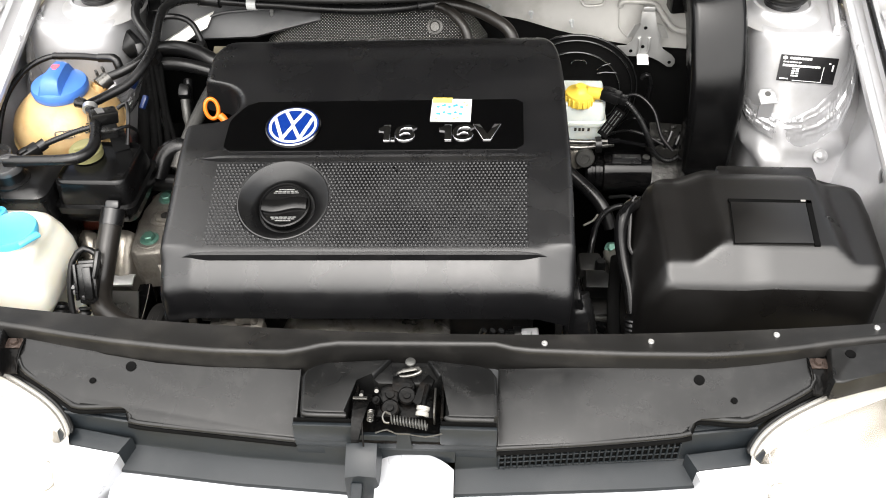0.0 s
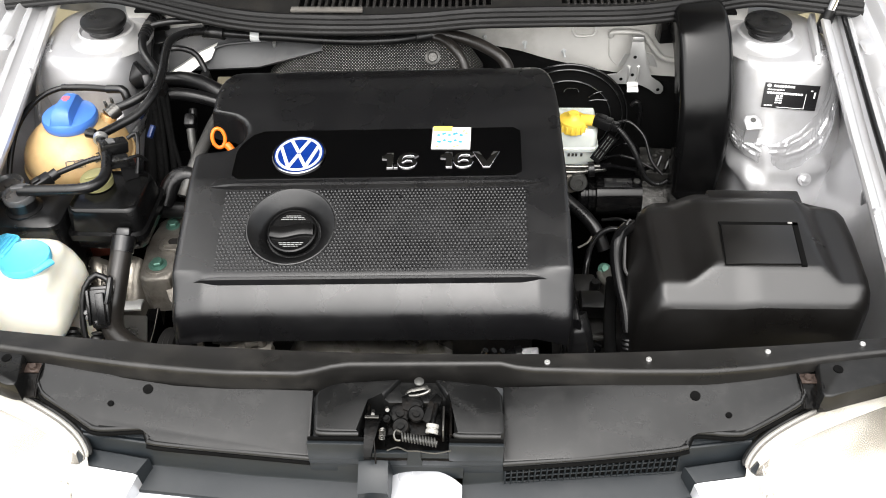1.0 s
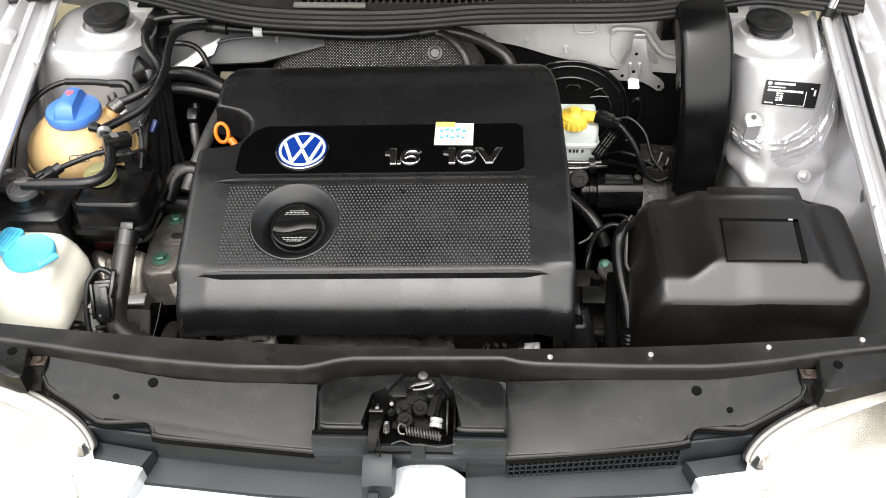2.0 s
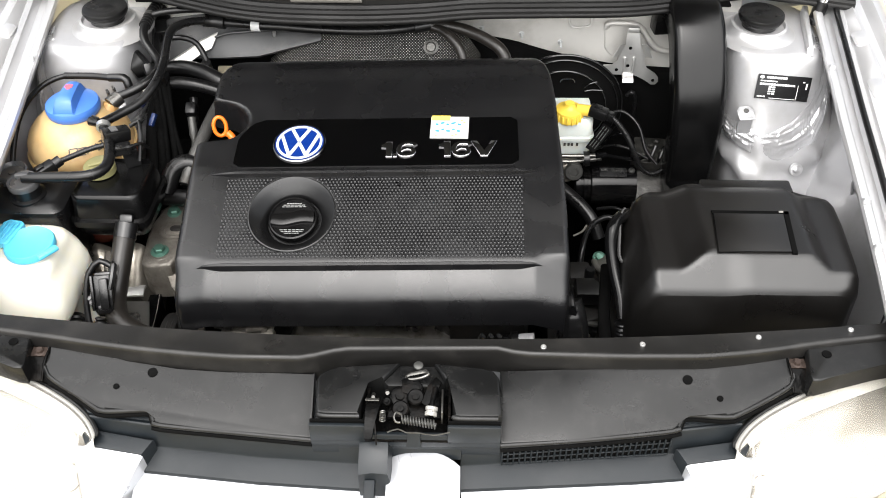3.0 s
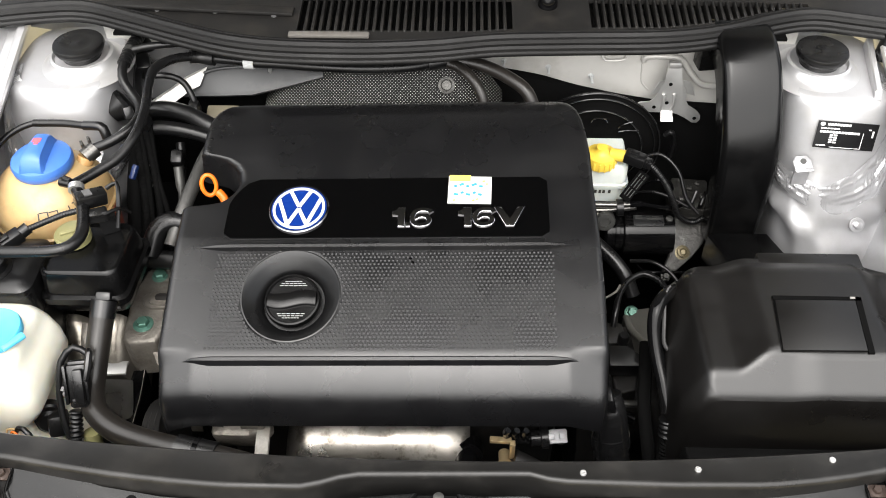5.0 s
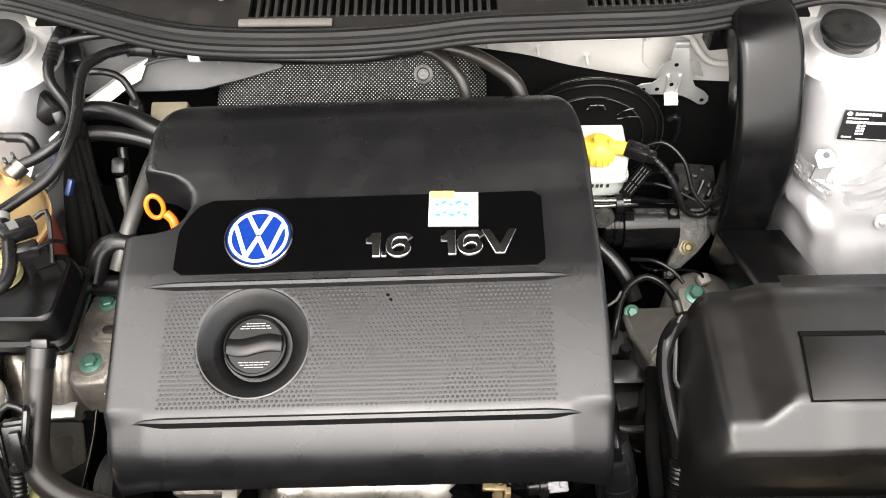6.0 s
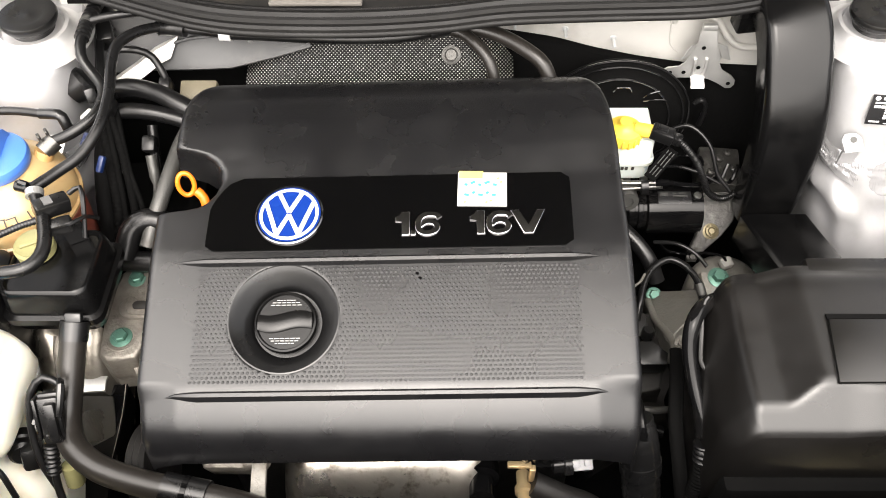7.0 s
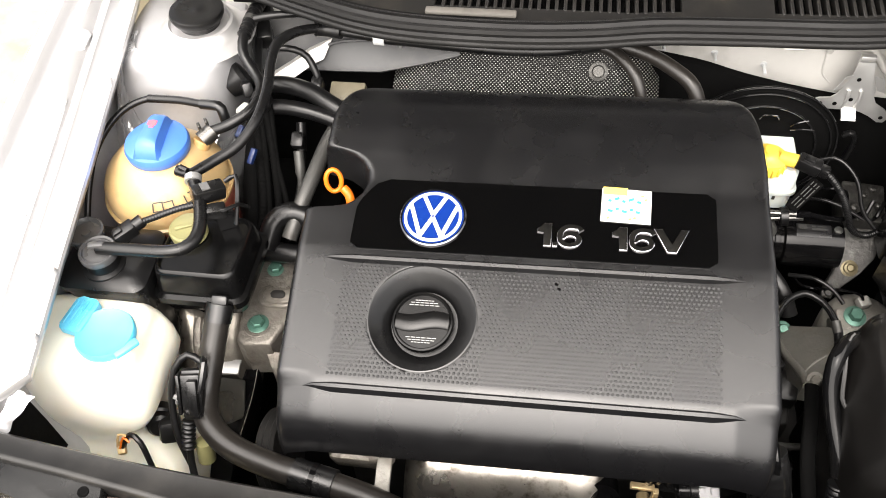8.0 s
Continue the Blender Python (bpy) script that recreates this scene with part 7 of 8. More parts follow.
part("thin_line", tube([(0.306, 1.197, 0.672), (0.335, 1.200, 0.664), (0.365, 1.212, 0.652), (0.388, 1.230, 0.645), (0.396, 1.240, 0.632)], 0.0034, 8), GLOSSMETAL, lines_)
part("thin_line", tube([(0.300, 1.25, 0.63), (0.315, 1.235, 0.68), (0.333, 1.225, 0.698), (0.352, 1.225, 0.694), (0.360, 1.227, 0.676)], 0.0020, 8), GLOSSMETAL, lines_)

abs_unit = thing("brake_pump", (0.34, 1.18, 0.50), "black cylindrical pump motor with bolted metal valve block", "pump")
PX, PY, PZ = 0.258, 1.218, 0.588
part("motor", lathe([(0.0, 0.0), (0.026, 0.0), (0.031, 0.004), (0.031, 0.012), (0.029, 0.013), (0.029, 0.017), (0.032, 0.018), (0.032, 0.024), (0.030, 0.025), (0.030, 0.030), (0.036, 0.032), (0.037, 0.050), (0.037, 0.112), (0.0, 0.114)], 40, at(PX, PY, PZ, 0, 90, 0)), GLOSSMETAL, abs_unit)
part("motor_label", loft([[(x, PY - 0.0376 * math.sin(radians(a)), PZ + 0.0376 * math.cos(radians(a))) for a in range(-4, 30, 4)] for x in (0.303, 0.352)], closed=False), LABEL_BLACK, abs_unit)
for a, x0, w, h in ((4, 0.306, 0.012, 0.008), (2, 0.325, 0.005, 0.003), (2, 0.334, 0.011, 0.003), (9, 0.325, 0.022, 0.003)):
    part("label_bar", box((w, h, 0.0006), at(x0 + w / 2, PY - 0.0380 * math.sin(radians(a)), PZ + 0.0380 * math.cos(radians(a)), a)), PRINT_FAINT, abs_unit)
part("label_screw", lathe([(0.006, 0), (0.006, 0.003), (0.003, 0.004), (0, 0.004)], 14, at(0.361, PY - 0.006, PZ + 0.037, 8)), DULL, abs_unit)
part("valve_block", box((0.060, 0.070, 0.055), at(0.402, 1.268, 0.606, 6, 0, -6), 0.004), CORRODED, abs_unit)
for x, y in ((0.385, 1.250), (0.402, 1.276), (0.420, 1.256), (0.416, 1.288)):
    part("valve_stud", lathe([(0.006, 0), (0.006, 0.004), (0.0035, 0.006), (0, 0.006)], 12, at(x, y, 0.634)), CORRODED, abs_unit)
# folded bracket in front of the block, with a narrow foot
rings = []
for x0, x1, y, z in ((0.374, 0.433, 1.232, 0.610), (0.372, 0.432, 1.222, 0.604), (0.369, 0.420, 1.196, 0.586), (0.364, 0.402, 1.178, 0.573), (0.357, 0.386, 1.168, 0.562), (0.353, 0.370, 1.158, 0.553), (0.353, 0.366, 1.152, 0.543)):
    rings.append([(x0, y, z), (x0 + 0.002, y - 0.001, z + 0.0015), (x1 - 0.002, y - 0.001, z + 0.0015), (x1, y, z), (x1, y + 0.006, z - 0.008), (x0, y + 0.006, z - 0.008)])
part("block_bracket", loft(rings), CORRODED, abs_unit, "dull grey folded bracket")
part("brass_bolt", lathe([(0.0125, 0), (0.0125, 0.002), (0.009, 0.003), (0.009, 0.008), (0.006, 0.009), (0.004, 0.007), (0, 0.007)], 20, at(0.386, 1.184, 0.577, 35)), BOLT_YELLOW, abs_unit, "dull yellow-plated bolt")
part("foot_bolt", hexbolt(bmesh.new(), 0.359, 1.156, 0.551, 0.005, 0.006, 40), CORRODED, abs_unit)
for x, y in ((0.395, 1.238), (0.410, 1.236), (0.424, 1.240)):
    part("pipe_nut", tube([(x, y, 0.625), (x + 0.002, y - 0.004, 0.640), (x + 0.010, y + 0.010, 0.655)], 0.003, 8), GLOSSMETAL, abs_unit)
TAG_M = at(0.292, 1.205, 0.702, 62, 0, 0) @ at(0, 0, 0, 0, 0, 55)
part("type_tag", box((0.052, 0.018, 0.002), TAG_M), SHADOW, abs_unit)
for k in range(3):
    for dx, w in ((-0.012, 0.014), (0.006, 0.016), (0.019, 0.006)):
        part("label_bar", box((w, 0.0013, 0.0006), TAG_M @ at(dx, 0.005 - 0.005 * k, 0.0012)), PRINT_FAINT, abs_unit)

duct = thing("air_duct", (0.45, 1.2, 0.60), "tall matt black plastic air duct curving down beside the strut tower", "air duct")
path = spline([(0.432, 1.365, 0.872), (0.434, 1.325, 0.890), (0.436, 1.287, 0.889), (0.440, 1.256, 0.866), (0.443, 1.228, 0.828), (0.446, 1.207, 0.785), (0.449, 1.198, 0.735), (0.452, 1.198, 0.670), (0.453, 1.200, 0.61)], 0.012)
rings = []
for i, q in enumerate(path):
    d = (path[min(i + 1, len(path) - 1)] - path[max(i - 1, 0)]).normalized()
    side = Vector((1, 0, 0))
    nrm = d.cross(side).normalized()
    w = 0.086 if i < len(path) * 0.6 else 0.086 - 0.012 * (i / len(path) - 0.6) / 0.4
    rings.append([q + side * u + nrm * v for u, v in rounded(w, 0.055, 0.012)])
part("duct_shell", loft(rings), DUCT, duct)
part("duct_rib", tube([q + Vector((-0.026, 0, 0)) - (path[min(i + 1, len(path) - 1)] - path[max(i - 1, 0)]).normalized().cross(Vector((1, 0, 0))).normalized() * 0.0275 for i, q in enumerate(path[4:-2], 4)], 0.0025, 8), DUCT, duct)
part("dark_stub", tube([(0.349, 1.300, 0.728), (0.3553, 1.297, 0.737), (0.3630, 1.297, 0.730), (0.3665, 1.300, 0.708), (0.3660, 1.305, 0.68)], 0.0042, 10), RUBBER, duct)
part("duct_collar", box((0.03, 0.03, 0.05), at(0.393, 1.325, 0.868, 0, 0, 8), 0.004), DUCT, duct)
part("lower_channel", loft([[(0.410 + dx, y, z), (0.420 + dx, y, z + 0.006), (0.500 + dx * 0.5, y, z + 0.006), (0.506 + dx * 0.5, y, z), (0.506 + dx * 0.5, y, z - 0.05), (0.41 + dx, y, z - 0.05)] for dx, y, z in ((0.0, 1.160, 0.640), (0.004, 1.10, 0.665), (0.010, 1.03, 0.695), (0.014, 0.985, 0.715))]), DUCT, duct)

hanger = thing("firewall_bracket", (0.35, 1.33, 0.8), "zinc-plated stamped steel bracket with holed lugs on the firewall", "bracket")
flat = [(0.336, 0.842), (0.3375, 0.846), (0.3565, 0.846), (0.358, 0.842), (0.3626, 0.8205), (0.3740, 0.797), (0.3735, 0.786), (0.380, 0.7735), (0.3965, 0.7625), (0.4035, 0.754), (0.4045, 0.746), (0.4005, 0.7395), (0.3925, 0.7395), (0.3785, 0.7497), (0.366, 0.757), (0.357, 0.7600),
        (0.338, 0.7597), (0.3263, 0.7600), (0.3022, 0.7591), (0.2975, 0.7630), (0.2960, 0.7684), (0.2985, 0.7745), (0.3040, 0.7785), (0.3188, 0.7800), (0.3270, 0.788), (0.3290, 0.800), (0.3371, 0.8202)]
part("bracket_plate", merge(slab(flat[::-1], 0, 0.0022, 0.0006), at(0, 1.318, 0, 90)), ZINC, hanger)
for a, b, c in (((0.3275, 1.3165, 0.798), (0.3370, 1.3165, 0.822), -1), ((0.3745, 1.3165, 0.797), (0.3630, 1.3165, 0.822), 1)):
    part("bracket_flange", loft([[(p[0], p[1], p[2]), (p[0] + 0.0105 * c, p[1] - 0.006, p[2] + 0.001), (p[0] + 0.012 * c, p[1] - 0.0055, p[2] + 0.001), (p[0] + 0.002 * c, p[1] + 0.001, p[2])] for p in (a, b)]), ZINC, hanger)
for x in (0.3385, 0.3545):
    part("bracket_swage", tube([(x, 1.3165, 0.795), (x + 0.001, 1.3150, 0.789), (x + 0.001, 1.3150, 0.774), (x, 1.3170, 0.766)], 0.0024, 8), ZINC, hanger)
part("bracket_hook", loft([[(0.3385, y, z), (0.3575, y, z), (0.3575, y + 0.002, z - 0.0022), (0.3385, y + 0.002, z - 0.0022)] for y, z in ((1.318, 0.764), (1.312, 0.759), (1.306, 0.757), (1.303, 0.753))]), ZINC, hanger)
part("bracket_clip", box((0.020, 0.008, 0.010), at(0.347, 1.320, 0.848), 0.002), ZINC, hanger, "dull zinc clip")
# flat black discs carry the shade of the bracket's holes
for x, z in ((0.308, 0.7697), (0.3271, 0.770), (0.346, 0.7784), (0.346, 0.8136), (0.3948, 0.7487)):
    part("bracket_hole", lathe([(0.0030, 0), (0.0030, 0.0006), (0.0, 0.0006)], 14, at(x, 1.3178, z, 90)), SHADOW, hanger)
part("swaged_frame", tube([(0.305, 1.344, 0.838), (0.304, 1.342, 0.845), (0.312, 1.341, 0.849), (0.345, 1.341, 0.848), (0.361, 1.341, 0.843), (0.376, 1.341, 0.824), (0.390, 1.341, 0.806), (0.406, 1.342, 0.7955), (0.4326, 1.344, 0.792)], 0.0048, 10), FIREWALL, hanger)
part("pressed_crease", tube([(0.3028, 1.3475, 0.832), (0.3072, 1.3475, 0.797), (0.3213, 1.3475, 0.781)], 0.0014, 6), FIREWALL, hanger)

stay = thing("bonnet_stay", (0.655, 1.31, 0.88), "gas strut with black end holding the bonnet open", "strut")
part("stay_body", tube([(0.644, 1.308, 0.868), (0.652, 1.317, 0.905)], 0.0115, 14), RUBBER, stay)
part("stay_rod", tube([(0.6505, 1.315, 0.898), (0.664, 1.327, 0.96), (0.69, 1.345, 1.12), (0.70, 1.30, 1.30)], 0.0085, 14), CHROME, stay)
part("tower_flange", loft([[(x - 0.007, y, z - 0.02), (x - 0.005, y, z + 0.009), (x - 0.003, y, z + 0.011), (x + 0.003, y, z + 0.011), (x + 0.005, y, z + 0.009), (x + 0.007, y, z - 0.02)] for x, y, z in ((0.637, 1.345, 0.872), (0.628, 1.30, 0.870), (0.618, 1.245, 0.868), (0.613, 1.218, 0.866), (0.612, 1.210, 0.856))]), SILVER, body)

drain_tube = thing("fender_rubber_strip", (0.66, 1.1, 0.84), "thin black rubber strip along the fender edge", "rubber strip")
part("strip", tube([(interp(y, XI) + 0.030, y, interp(y, ZT) + 0.004) for y in (1.40, 1.33, 1.25, 1.15, 1.05, 0.95, 0.85, 0.78)] + [(0.602, 0.73, 0.790), (0.585, 0.70, 0.75)], 0.0045, 10), RUBBER, drain_tube)

vin = thing("type_plate", (0.573, 1.187, 0.80), "black type plate with white print riveted to the strut tower", "label plate")
VIN = at(0.5745, 1.1862, 0.8205, 70, 0, 0) @ at(0, 0, 0, 0, 0, -4) @ Matrix.Diagonal((1, 0.80, 1, 1))
part("plate", box((0.087, 0.050, 0.0012), VIN, 0), LABEL_BLACK, vin)
part("plate_emblem", lathe([(0.0034, 0.0006), (0.0034, 0.0012), (0.0024, 0.0013), (0.0, 0.0010)], 16, VIN @ at(-0.037, 0.0195, 0)), LABEL_WHITE, vin, smooth=0)
rows = [(0.0195, [(-0.030, 0.034, 0.0042)]), (0.012, [(-0.039, 0.028, 0.0022)]), (0.0055, [(-0.039, 0.058, 0.0040)])]
for yy in (0.0, -0.0045, -0.009, -0.0135):
    rows.append((yy, [(-0.024, 0.012, 0.0026)]))
rows.append((-0.020, [(-0.040, 0.014, 0.0022)]))
rows += [(0.014, [(0.030, 0.004, 0.0022)]), (0.006, [(0.036, 0.003, 0.012)])]
for yy, cells in rows:
    for x0, w, h in cells:
        n = max(1, int(w / 0.0042))
        bars = bmesh.new()
        for i in range(n):
            box((w / n * 0.78, h, 0.0006), VIN @ at(x0 + w * (i + 0.5) / n, yy, 0.0009), 0, 1, bars)
        part("print_line", bars, LABEL_WHITE, vin, smooth=0)
frame_bars = bmesh.new()
box((0.0008, 0.030, 0.0006), VIN @ at(0.024, -0.008, 0.0009), 0, 1, frame_bars)
box((0.044, 0.0008, 0.0006), VIN @ at(0.002, -0.0225, 0.0009), 0, 1, frame_bars)
part("print_frame", frame_bars, LABEL_WHITE, vin, smooth=0)

for sgn in (1, -1):
    tab = slab([(-0.013, -0.014), (0.013, -0.014), (0.014, 0.004), (0.008, 0.012), (-0.008, 0.012), (-0.014, 0.004)], 0, 0.003, 0.001, None, at(0.518, 1.166, 0.786, 22, 0, 8))
    merge(loft([[(0.508 + d, 1.160 + e, z), (0.531 + d, 1.162 + e, z), (0.531 + d, 1.166 + e, z), (0.508 + d, 1.164 + e, z)] for d, e, z in ((0, -0.006, 0.783), (0.001, 0.002, 0.770), (0.003, 0.005, 0.745))]), None, tab)
    part("tower_tab", tab if sgn > 0 else mirror(tab), SILVER, body)
    hole = lathe([(0.0045, 0), (0.0045, 0.0006), (0.0, 0.0006)], 14, at(0.519, 1.168, 0.7876, 22))
    part("tab_hole", hole if sgn > 0 else mirror(hole), DULL, body)
part("washer_bolt", lathe([(0.011, -0.002), (0.011, 0.0015), (0.0062, 0.002), (0.0062, 0.006), (0.004, 0.0072), (0, 0.0074)], 18, at(0.614, 1.1305, 0.697, 56)), SILVER, body)
part("wing_bracket", tube([(0.668, 1.03, 0.70), (0.660, 1.02, 0.735), (0.650, 1.012, 0.765), (0.652, 1.004, 0.770), (0.665, 1.00, 0.74), (0.670, 0.995, 0.70)], 0.005, 8, flat=0.4), SILVER, body)

# hoses and mount between cover and battery
feedr = thing("battery_side_hose", (0.28, 0.85, 0.55), "glossy black pipe curving down beside the battery cover", "hose")
part("hose_run", tube([(0.325, 0.950, 0.742), (0.302, 0.934, 0.764), (0.286, 0.922, 0.768), (0.273, 0.902, 0.764), (0.271, 0.884, 0.744), (0.276, 0.858, 0.720), (0.283, 0.830, 0.700), (0.287, 0.805, 0.678)], 0.0092, 16), GLOSSMETAL, feedr)
part("hose_collar", tube([(0.2875, 0.797, 0.678), (0.289, 0.785, 0.655)], 0.0120, 16, ribs=0.0010, pitch=0.007), RUBBER, feedr)
part("corrugated_end", tube([(0.289, 0.787, 0.658), (0.287, 0.772, 0.62), (0.28, 0.76, 0.55)], 0.0095, 16, ribs=0.0008, pitch=0.005), SHADOW, feedr)
part("side_rail", tube([(0.280, 0.93, 0.66), (0.274, 0.89, 0.66), (0.268, 0.84, 0.645), (0.270, 0.79, 0.62), (0.280, 0.74, 0.56)], 0.009, 10, flat=0.6), SHADOW, feedr)

mount2 = thing("gearbox_mount", (0.33, 1.07, 0.40), "cast aluminium gearbox mount with green bolts", "mount")
def arm_z(x, y):
    return 0.489 + 0.687 * (x - 0.311) - 0.682 * (y - 1.125)


arm = [(0.300, 1.136), (0.306, 1.148), (0.316, 1.146), (0.323, 1.128), (0.336, 1.118), (0.356, 1.114), (0.368, 1.100), (0.364, 1.068), (0.344, 1.041), (0.324, 0.996), (0.318, 0.976), (0.305, 0.968), (0.296, 0.976), (0.300, 1.007), (0.296, 1.065)]
part("mount_arm", slab(arm[::-1], arm_z, 0.035, 0.004, segs=3), CASTPALE, mount2, "pale sand-cast arm")
part("arm_rib", tube([(x, y, arm_z(x, y) + 0.001) for x, y in ((0.300, 1.120), (0.297, 1.065), (0.302, 1.010), (0.300, 0.975))], 0.0055, 10), CASTPALE, mount2)
part("arm_crease", tube([(x, y, arm_z(x, y) + 0.0005) for x, y in ((0.304, 1.006), (0.318, 1.022), (0.338, 1.036))], 0.0022, 8), CASTPALE, mount2)
part("mount_ear", box((0.042, 0.052, 0.050), at(0.386, 1.104, 0.531, 12, 0, 4), 0.005), CASTPALE, mount2)
part("green_bolt", hexbolt(bmesh.new(), 0.389, 1.112, 0.558, 0.0100, 0.012, 12), GREEN, mount2, "green hexagon bolt")
part("green_bolt", hexbolt(bmesh.new(), 0.3105, 1.131, arm_z(0.3105, 1.131) + 0.001, 0.0078, 0.009, 30), GREEN, mount2, "dull green hexagon bolt")
part("green_bolt", hexbolt(bmesh.new(), 0.311, 0.984, arm_z(0.311, 0.984) + 0.001, 0.0072, 0.006, 30), CASTPALE, mount2, "dull hexagon bolt")
part("white_connector", box((0.018, 0.016, 0.014), at(0.410, 1.147, 0.546, 10, 0, 20), 0.003), ROLLER, mount2, "pale plastic connector")
part("gearbox_housing", loft([[(0.412 + 0.055 * math.cos(a * math.pi / 10) * f, 1.135 + 0.050 * math.sin(a * math.pi / 10) * f, z) for a in range(20)] for f, z in ((1.0, 0.40), (1.0, 0.500), (0.92, 0.520), (0.70, 0.530), (0.2, 0.533))]), CASTPALE, mount2)
part("housing_foot", slab([(0.255, 1.075), (0.296, 1.082), (0.306, 1.02), (0.292, 0.955), (0.262, 0.948), (0.252, 1.03)], lambda x, y: 0.512 + 0.1 * (x - 0.27), 0.05, 0.006, segs=3), DARK, mount2)
earth = thing("earth_cable", (0.33, 1.05, 0.55), "black earth cable looping over the gearbox mount", "cable")
part("cable_run", tube([(0.258, 1.030, 0.572), (0.261, 1.045, 0.588), (0.270, 1.077, 0.594), (0.287, 1.103, 0.597), (0.312, 1.116, 0.598), (0.334, 1.103, 0.597), (0.345, 1.084, 0.594), (0.3485, 1.072, 0.592)], 0.0048, 12), RUBBER, earth)
part("cable_lug", tube([(0.3475, 1.076, 0.593), (0.3505, 1.060, 0.588)], 0.0066, 12), DULL, earth)
part("cable_tail", tube([(0.3505, 1.062, 0.589), (0.353, 1.050, 0.578), (0.356, 1.040, 0.560)], 0.0065, 10), RUBBER, earth)
part("zip_tie", tube([(0.270, 1.085, 0.606), (0.262, 1.072, 0.604), (0.246, 1.062, 0.602)], 0.0018, 6), STRIP, earth, "dull zip tie")

part("thin_wire", tube([(0.318, 1.185, 0.545), (0.325, 1.165, 0.552), (0.350, 1.158, 0.556), (0.382, 1.156, 0.560), (0.402, 1.150, 0.560), (0.408, 1.147, 0.552)], 0.0022, 8), GLOSSMETAL, earth)
part("ribbed_hose", tube([(0.225, 1.190, 0.612), (0.249, 1.169, 0.602), (0.271, 1.148, 0.592), (0.288, 1.127, 0.578), (0.300, 1.108, 0.555)], 0.0115, 14), RUBBER, earth)
for pts, r in (([(0.300, 1.265, 0.700), (0.335, 1.262, 0.720), (0.365, 1.240, 0.705), (0.380, 1.215, 0.670), (0.400, 1.20, 0.650)], 0.003), ([(0.285, 1.25, 0.64), (0.320, 1.235, 0.665), (0.350, 1.222, 0.668), (0.385, 1.21, 0.655)], 0.0026),
               ([(0.30, 1.165, 0.575), (0.33, 1.150, 0.590), (0.355, 1.135, 0.585), (0.370, 1.12, 0.575)], 0.003)):
    part("loom_wire", tube(pts, r, 10), RUBBER, wiring)
gear = thing("gear_linkage", (0.27, 1.0, 0.45), "grimy gear linkage parts and black sensor beside the engine", "linkage")
part("lever_block", box((0.040, 0.045, 0.040), at(0.262, 1.045, 0.520), 0.008), DARK, gear)
part("black_cap", lathe([(0.0085, 0), (0.0090, 0.018), (0.0065, 0.022), (0, 0.022)], 20, at(0.274, 1.018, 0.545)), RUBBER, gear)
part("sensor_box", merge(slab([(-0.024, -0.018), (0.022, -0.018), (0.026, 0.000), (0.006, 0.018), (-0.024, 0.018)], 0, 0.030, 0.004), at(0.272, 0.985, 0.560, 8)), COVER_SMOOTH, gear)
part("bracket_rod", tube([(0.22, 0.90, 0.57), (0.26, 0.895, 0.565), (0.30, 0.90, 0.56)], 0.005, 8), DULL, gear)
part("bracket_rod", tube([(0.21, 0.875, 0.60), (0.235, 0.855, 0.60), (0.262, 0.85, 0.595)], 0.008, 10), GLOSSMETAL, gear)
part("throttle_ring", lathe([(0.026, 0), (0.028, 0.004), (0.028, 0.012), (0.024, 0.014)], 28, at(0.206, 0.815, 0.695, 0, 75, 0)), GLOSSMETAL, gear)
big = thing("intake_boot", (0.22, 0.77, 0.50), "thick ribbed rubber hose rising to the engine cover", "hose")
part("hose_run", tube([(0.205, 0.815, 0.700), (0.214, 0.795, 0.675), (0.220, 0.775, 0.63), (0.228, 0.755, 0.58), (0.25, 0.73, 0.50)], 0.0225, 20, ribs=0.0003, pitch=0.010), RUBBER, big)
part("hose_band", tube([(0.2165, 0.787, 0.657), (0.2185, 0.780, 0.642)], 0.0245, 20), RUBBER, big)

# below the cover's front edge
exhaust = thing("manifold_shield", (-0.10, 0.80, 0.40), "heat-stained aluminium exhaust manifold shield below the cover", "heat shield")
rings = []
for i in range(33):
    x = -0.208 + 0.248 * i / 32
    e = min(1, min(i, 32 - i) / 4)
    r = 0.062 + 0.010 * math.sqrt(e) + 0.003 * noise.noise(Vector((x * 30, 0, 0)))
    rings.append([(x, 0.838 - r * math.cos(radians(a)) * 1.08, 0.546 - 0.030 * (1 - e) ** 2 * (i < 16) + (r + 0.002 * noise.noise(Vector((x * 22, a * 0.03, 4)))) * math.sin(radians(a)) * 1.1) for a in range(-40, 130, 5)])
part("shield_sheet", loft(rings, closed=False), HEATSHIELD, exhaust)
part("shield_edge", tube([(-0.206, 0.774, 0.510), (-0.17, 0.762, 0.514), (0.0, 0.762, 0.514), (0.040, 0.774, 0.512)], 0.003, 6), HEATSHIELD, exhaust)
alt = thing("alternator", (-0.29, 0.78, 0.50), "aluminium accessory bracket with bolts beside the pipe", "alternator")
part("bracket_body", box((0.060, 0.05, 0.05), at(-0.262, 0.806, 0.635, 15), 0.008), CAST, alt)
part("bright_boss", merge(slab([(-0.018, -0.008), (0.006, -0.010), (0.008, 0.004), (0.024, 0.007), (0.024, 0.011), (-0.018, 0.010)], 0, 0.006, 0.001), at(-0.276, 0.780, 0.682, 60)), STEEL, alt, "bright folded tab")
for dx, dz in ((0.0, 0.0), (0.008, -0.018)):
    part("fixing_bolt", lathe([(0.007, 0), (0.007, 0.020), (0.009, 0.021), (0.009, 0.026), (0.006, 0.029), (0, 0.029)], 16, at(-0.248 + dx, 0.782, 0.672 + dz, 0, 80, 0)), CAST, alt)
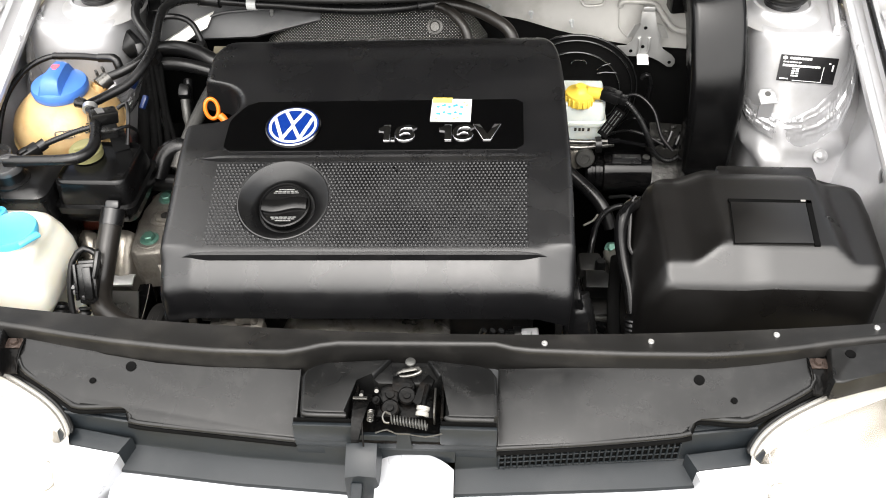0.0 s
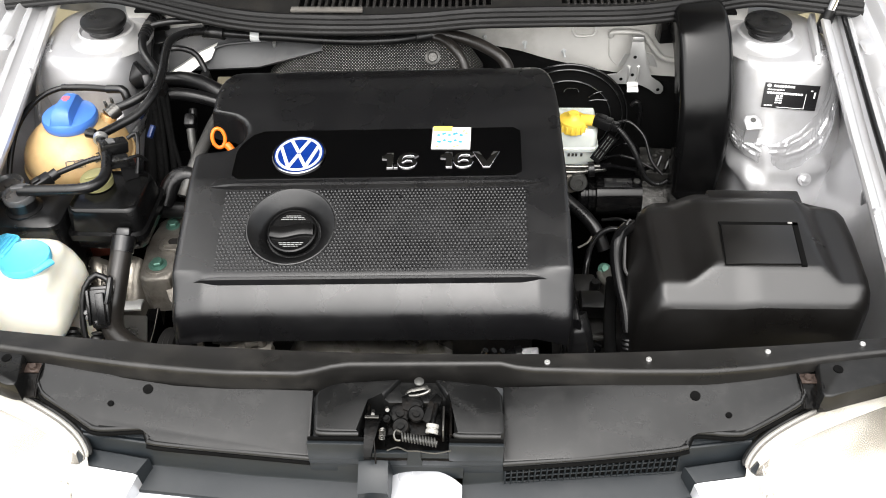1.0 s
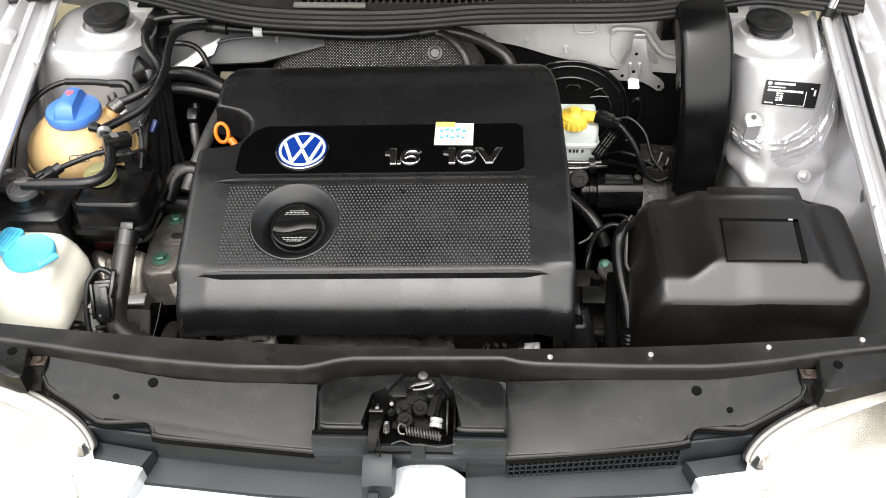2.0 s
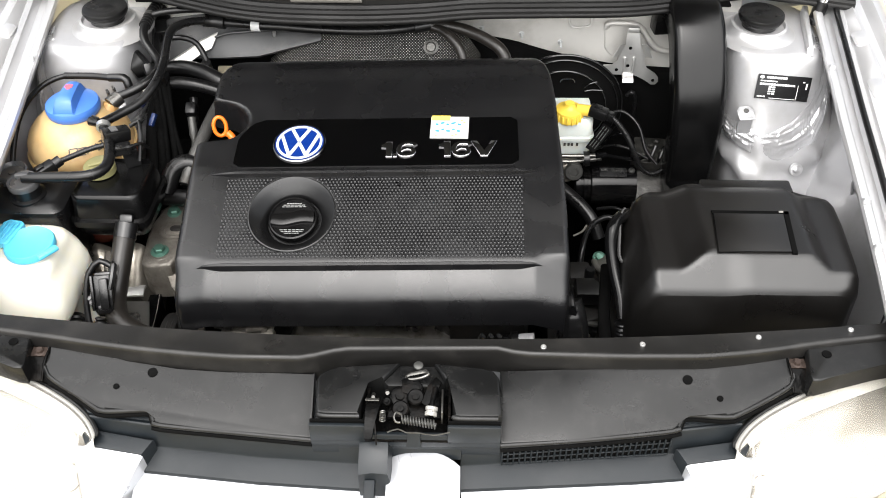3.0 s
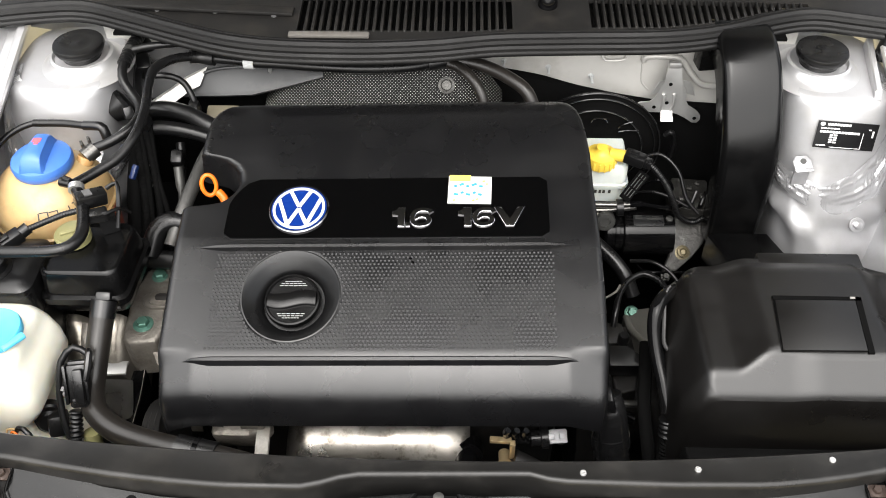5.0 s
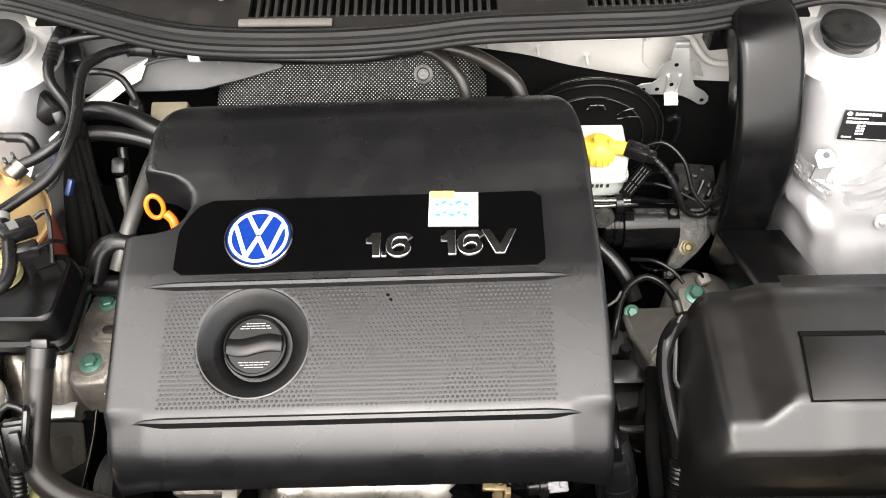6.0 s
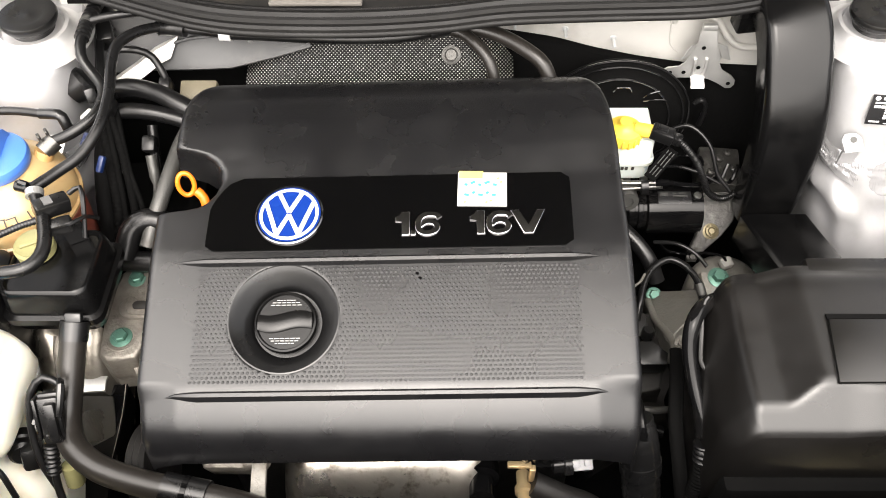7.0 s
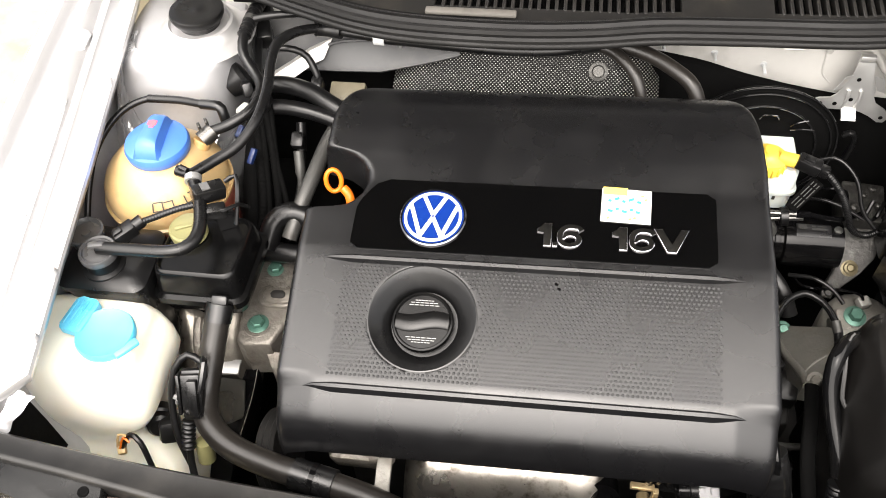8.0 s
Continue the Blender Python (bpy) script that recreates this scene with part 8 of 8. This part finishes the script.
part("flat_bar", loft([[(-0.2290, y, z - 0.003), (-0.2280, y, z), (-0.2115, y, z + 0.003), (-0.2105, y, z)] for y, z in ((0.800, 0.672), (0.785, 0.671), (0.765, 0.667), (0.745, 0.658), (0.730, 0.640), (0.722, 0.60))]), CASTPALE, alt, "flat bright steel bar")
part("pulley", lathe([(0.0, 0.0), (0.05, 0.0), (0.055, 0.004), (0.05, 0.008), (0.055, 0.012), (0.05, 0.016), (0.055, 0.020), (0.05, 0.024), (0.0, 0.024)], 36, at(-0.375, 0.80, 0.60, 0, 80, 0)), DARK, alt)
inj = thing("front_connector", (0.12, 0.79, 0.60), "pale grey connector and looped black wiring below the cover", "connector")
m = at(0.150, 0.787, 0.648, 30, 0, 6)
part("connector_body", box((0.023, 0.018, 0.020), m, 0.002), LUG, inj, "pale grey connector")
part("connector_slot", box((0.006, 0.002, 0.006), m @ at(0.003, -0.0102, 0.002)), SHADOW, inj)
for dx in (-0.009, 0.005):
    part("connector_lug", box((0.008, 0.008, 0.005), m @ at(dx, 0, 0.0115), 0.001), LUG, inj)
part("connector_nose", lathe([(0.010, 0), (0.010, 0.012), (0.014, 0.013), (0.014, 0.022), (0, 0.022)], 20, m @ at(-0.034, 0, 0, 0, 90, 0)), RUBBER, inj)
part("tan_bracket", box((0.028, 0.008, 0.006), at(0.079, 0.790, 0.632, 0, 4, 0), 0.001), BRASS, inj, "tan folded bracket")
part("tan_bracket", box((0.007, 0.008, 0.034), at(0.0945, 0.786, 0.616), 0.001), BRASS, inj, "tan folded bracket")
for k in range(3):
    pts = [(0.105 + 0.012 * k + 0.020 * math.cos(radians(a)), 0.795, 0.640 + 0.016 * math.sin(radians(a))) for a in range(150, 400, 25)]
    part("wire_loop", tube(pts, 0.0045, 8), RUBBER, inj)
part("brass_union", lathe([(0.008, 0), (0.008, 0.02), (0.011, 0.022), (0.011, 0.03), (0.008, 0.032), (0.008, 0.05), (0, 0.05)], 20, at(0.086, 0.80, 0.585, 75)), BRASS, inj, "brass union")
part("dark_coupling", lathe([(0.022, 0), (0.022, 0.02), (0.015, 0.022), (0.015, 0.05), (0, 0.05)], 20, at(0.035, 0.81, 0.585, 75)), GLOSSMETAL, inj)
part("cast_pipe", tube([(0.095, 0.78, 0.60), (0.13, 0.77, 0.585), (0.17, 0.765, 0.56), (0.20, 0.75, 0.52)], 0.016, 14), DARK, inj)
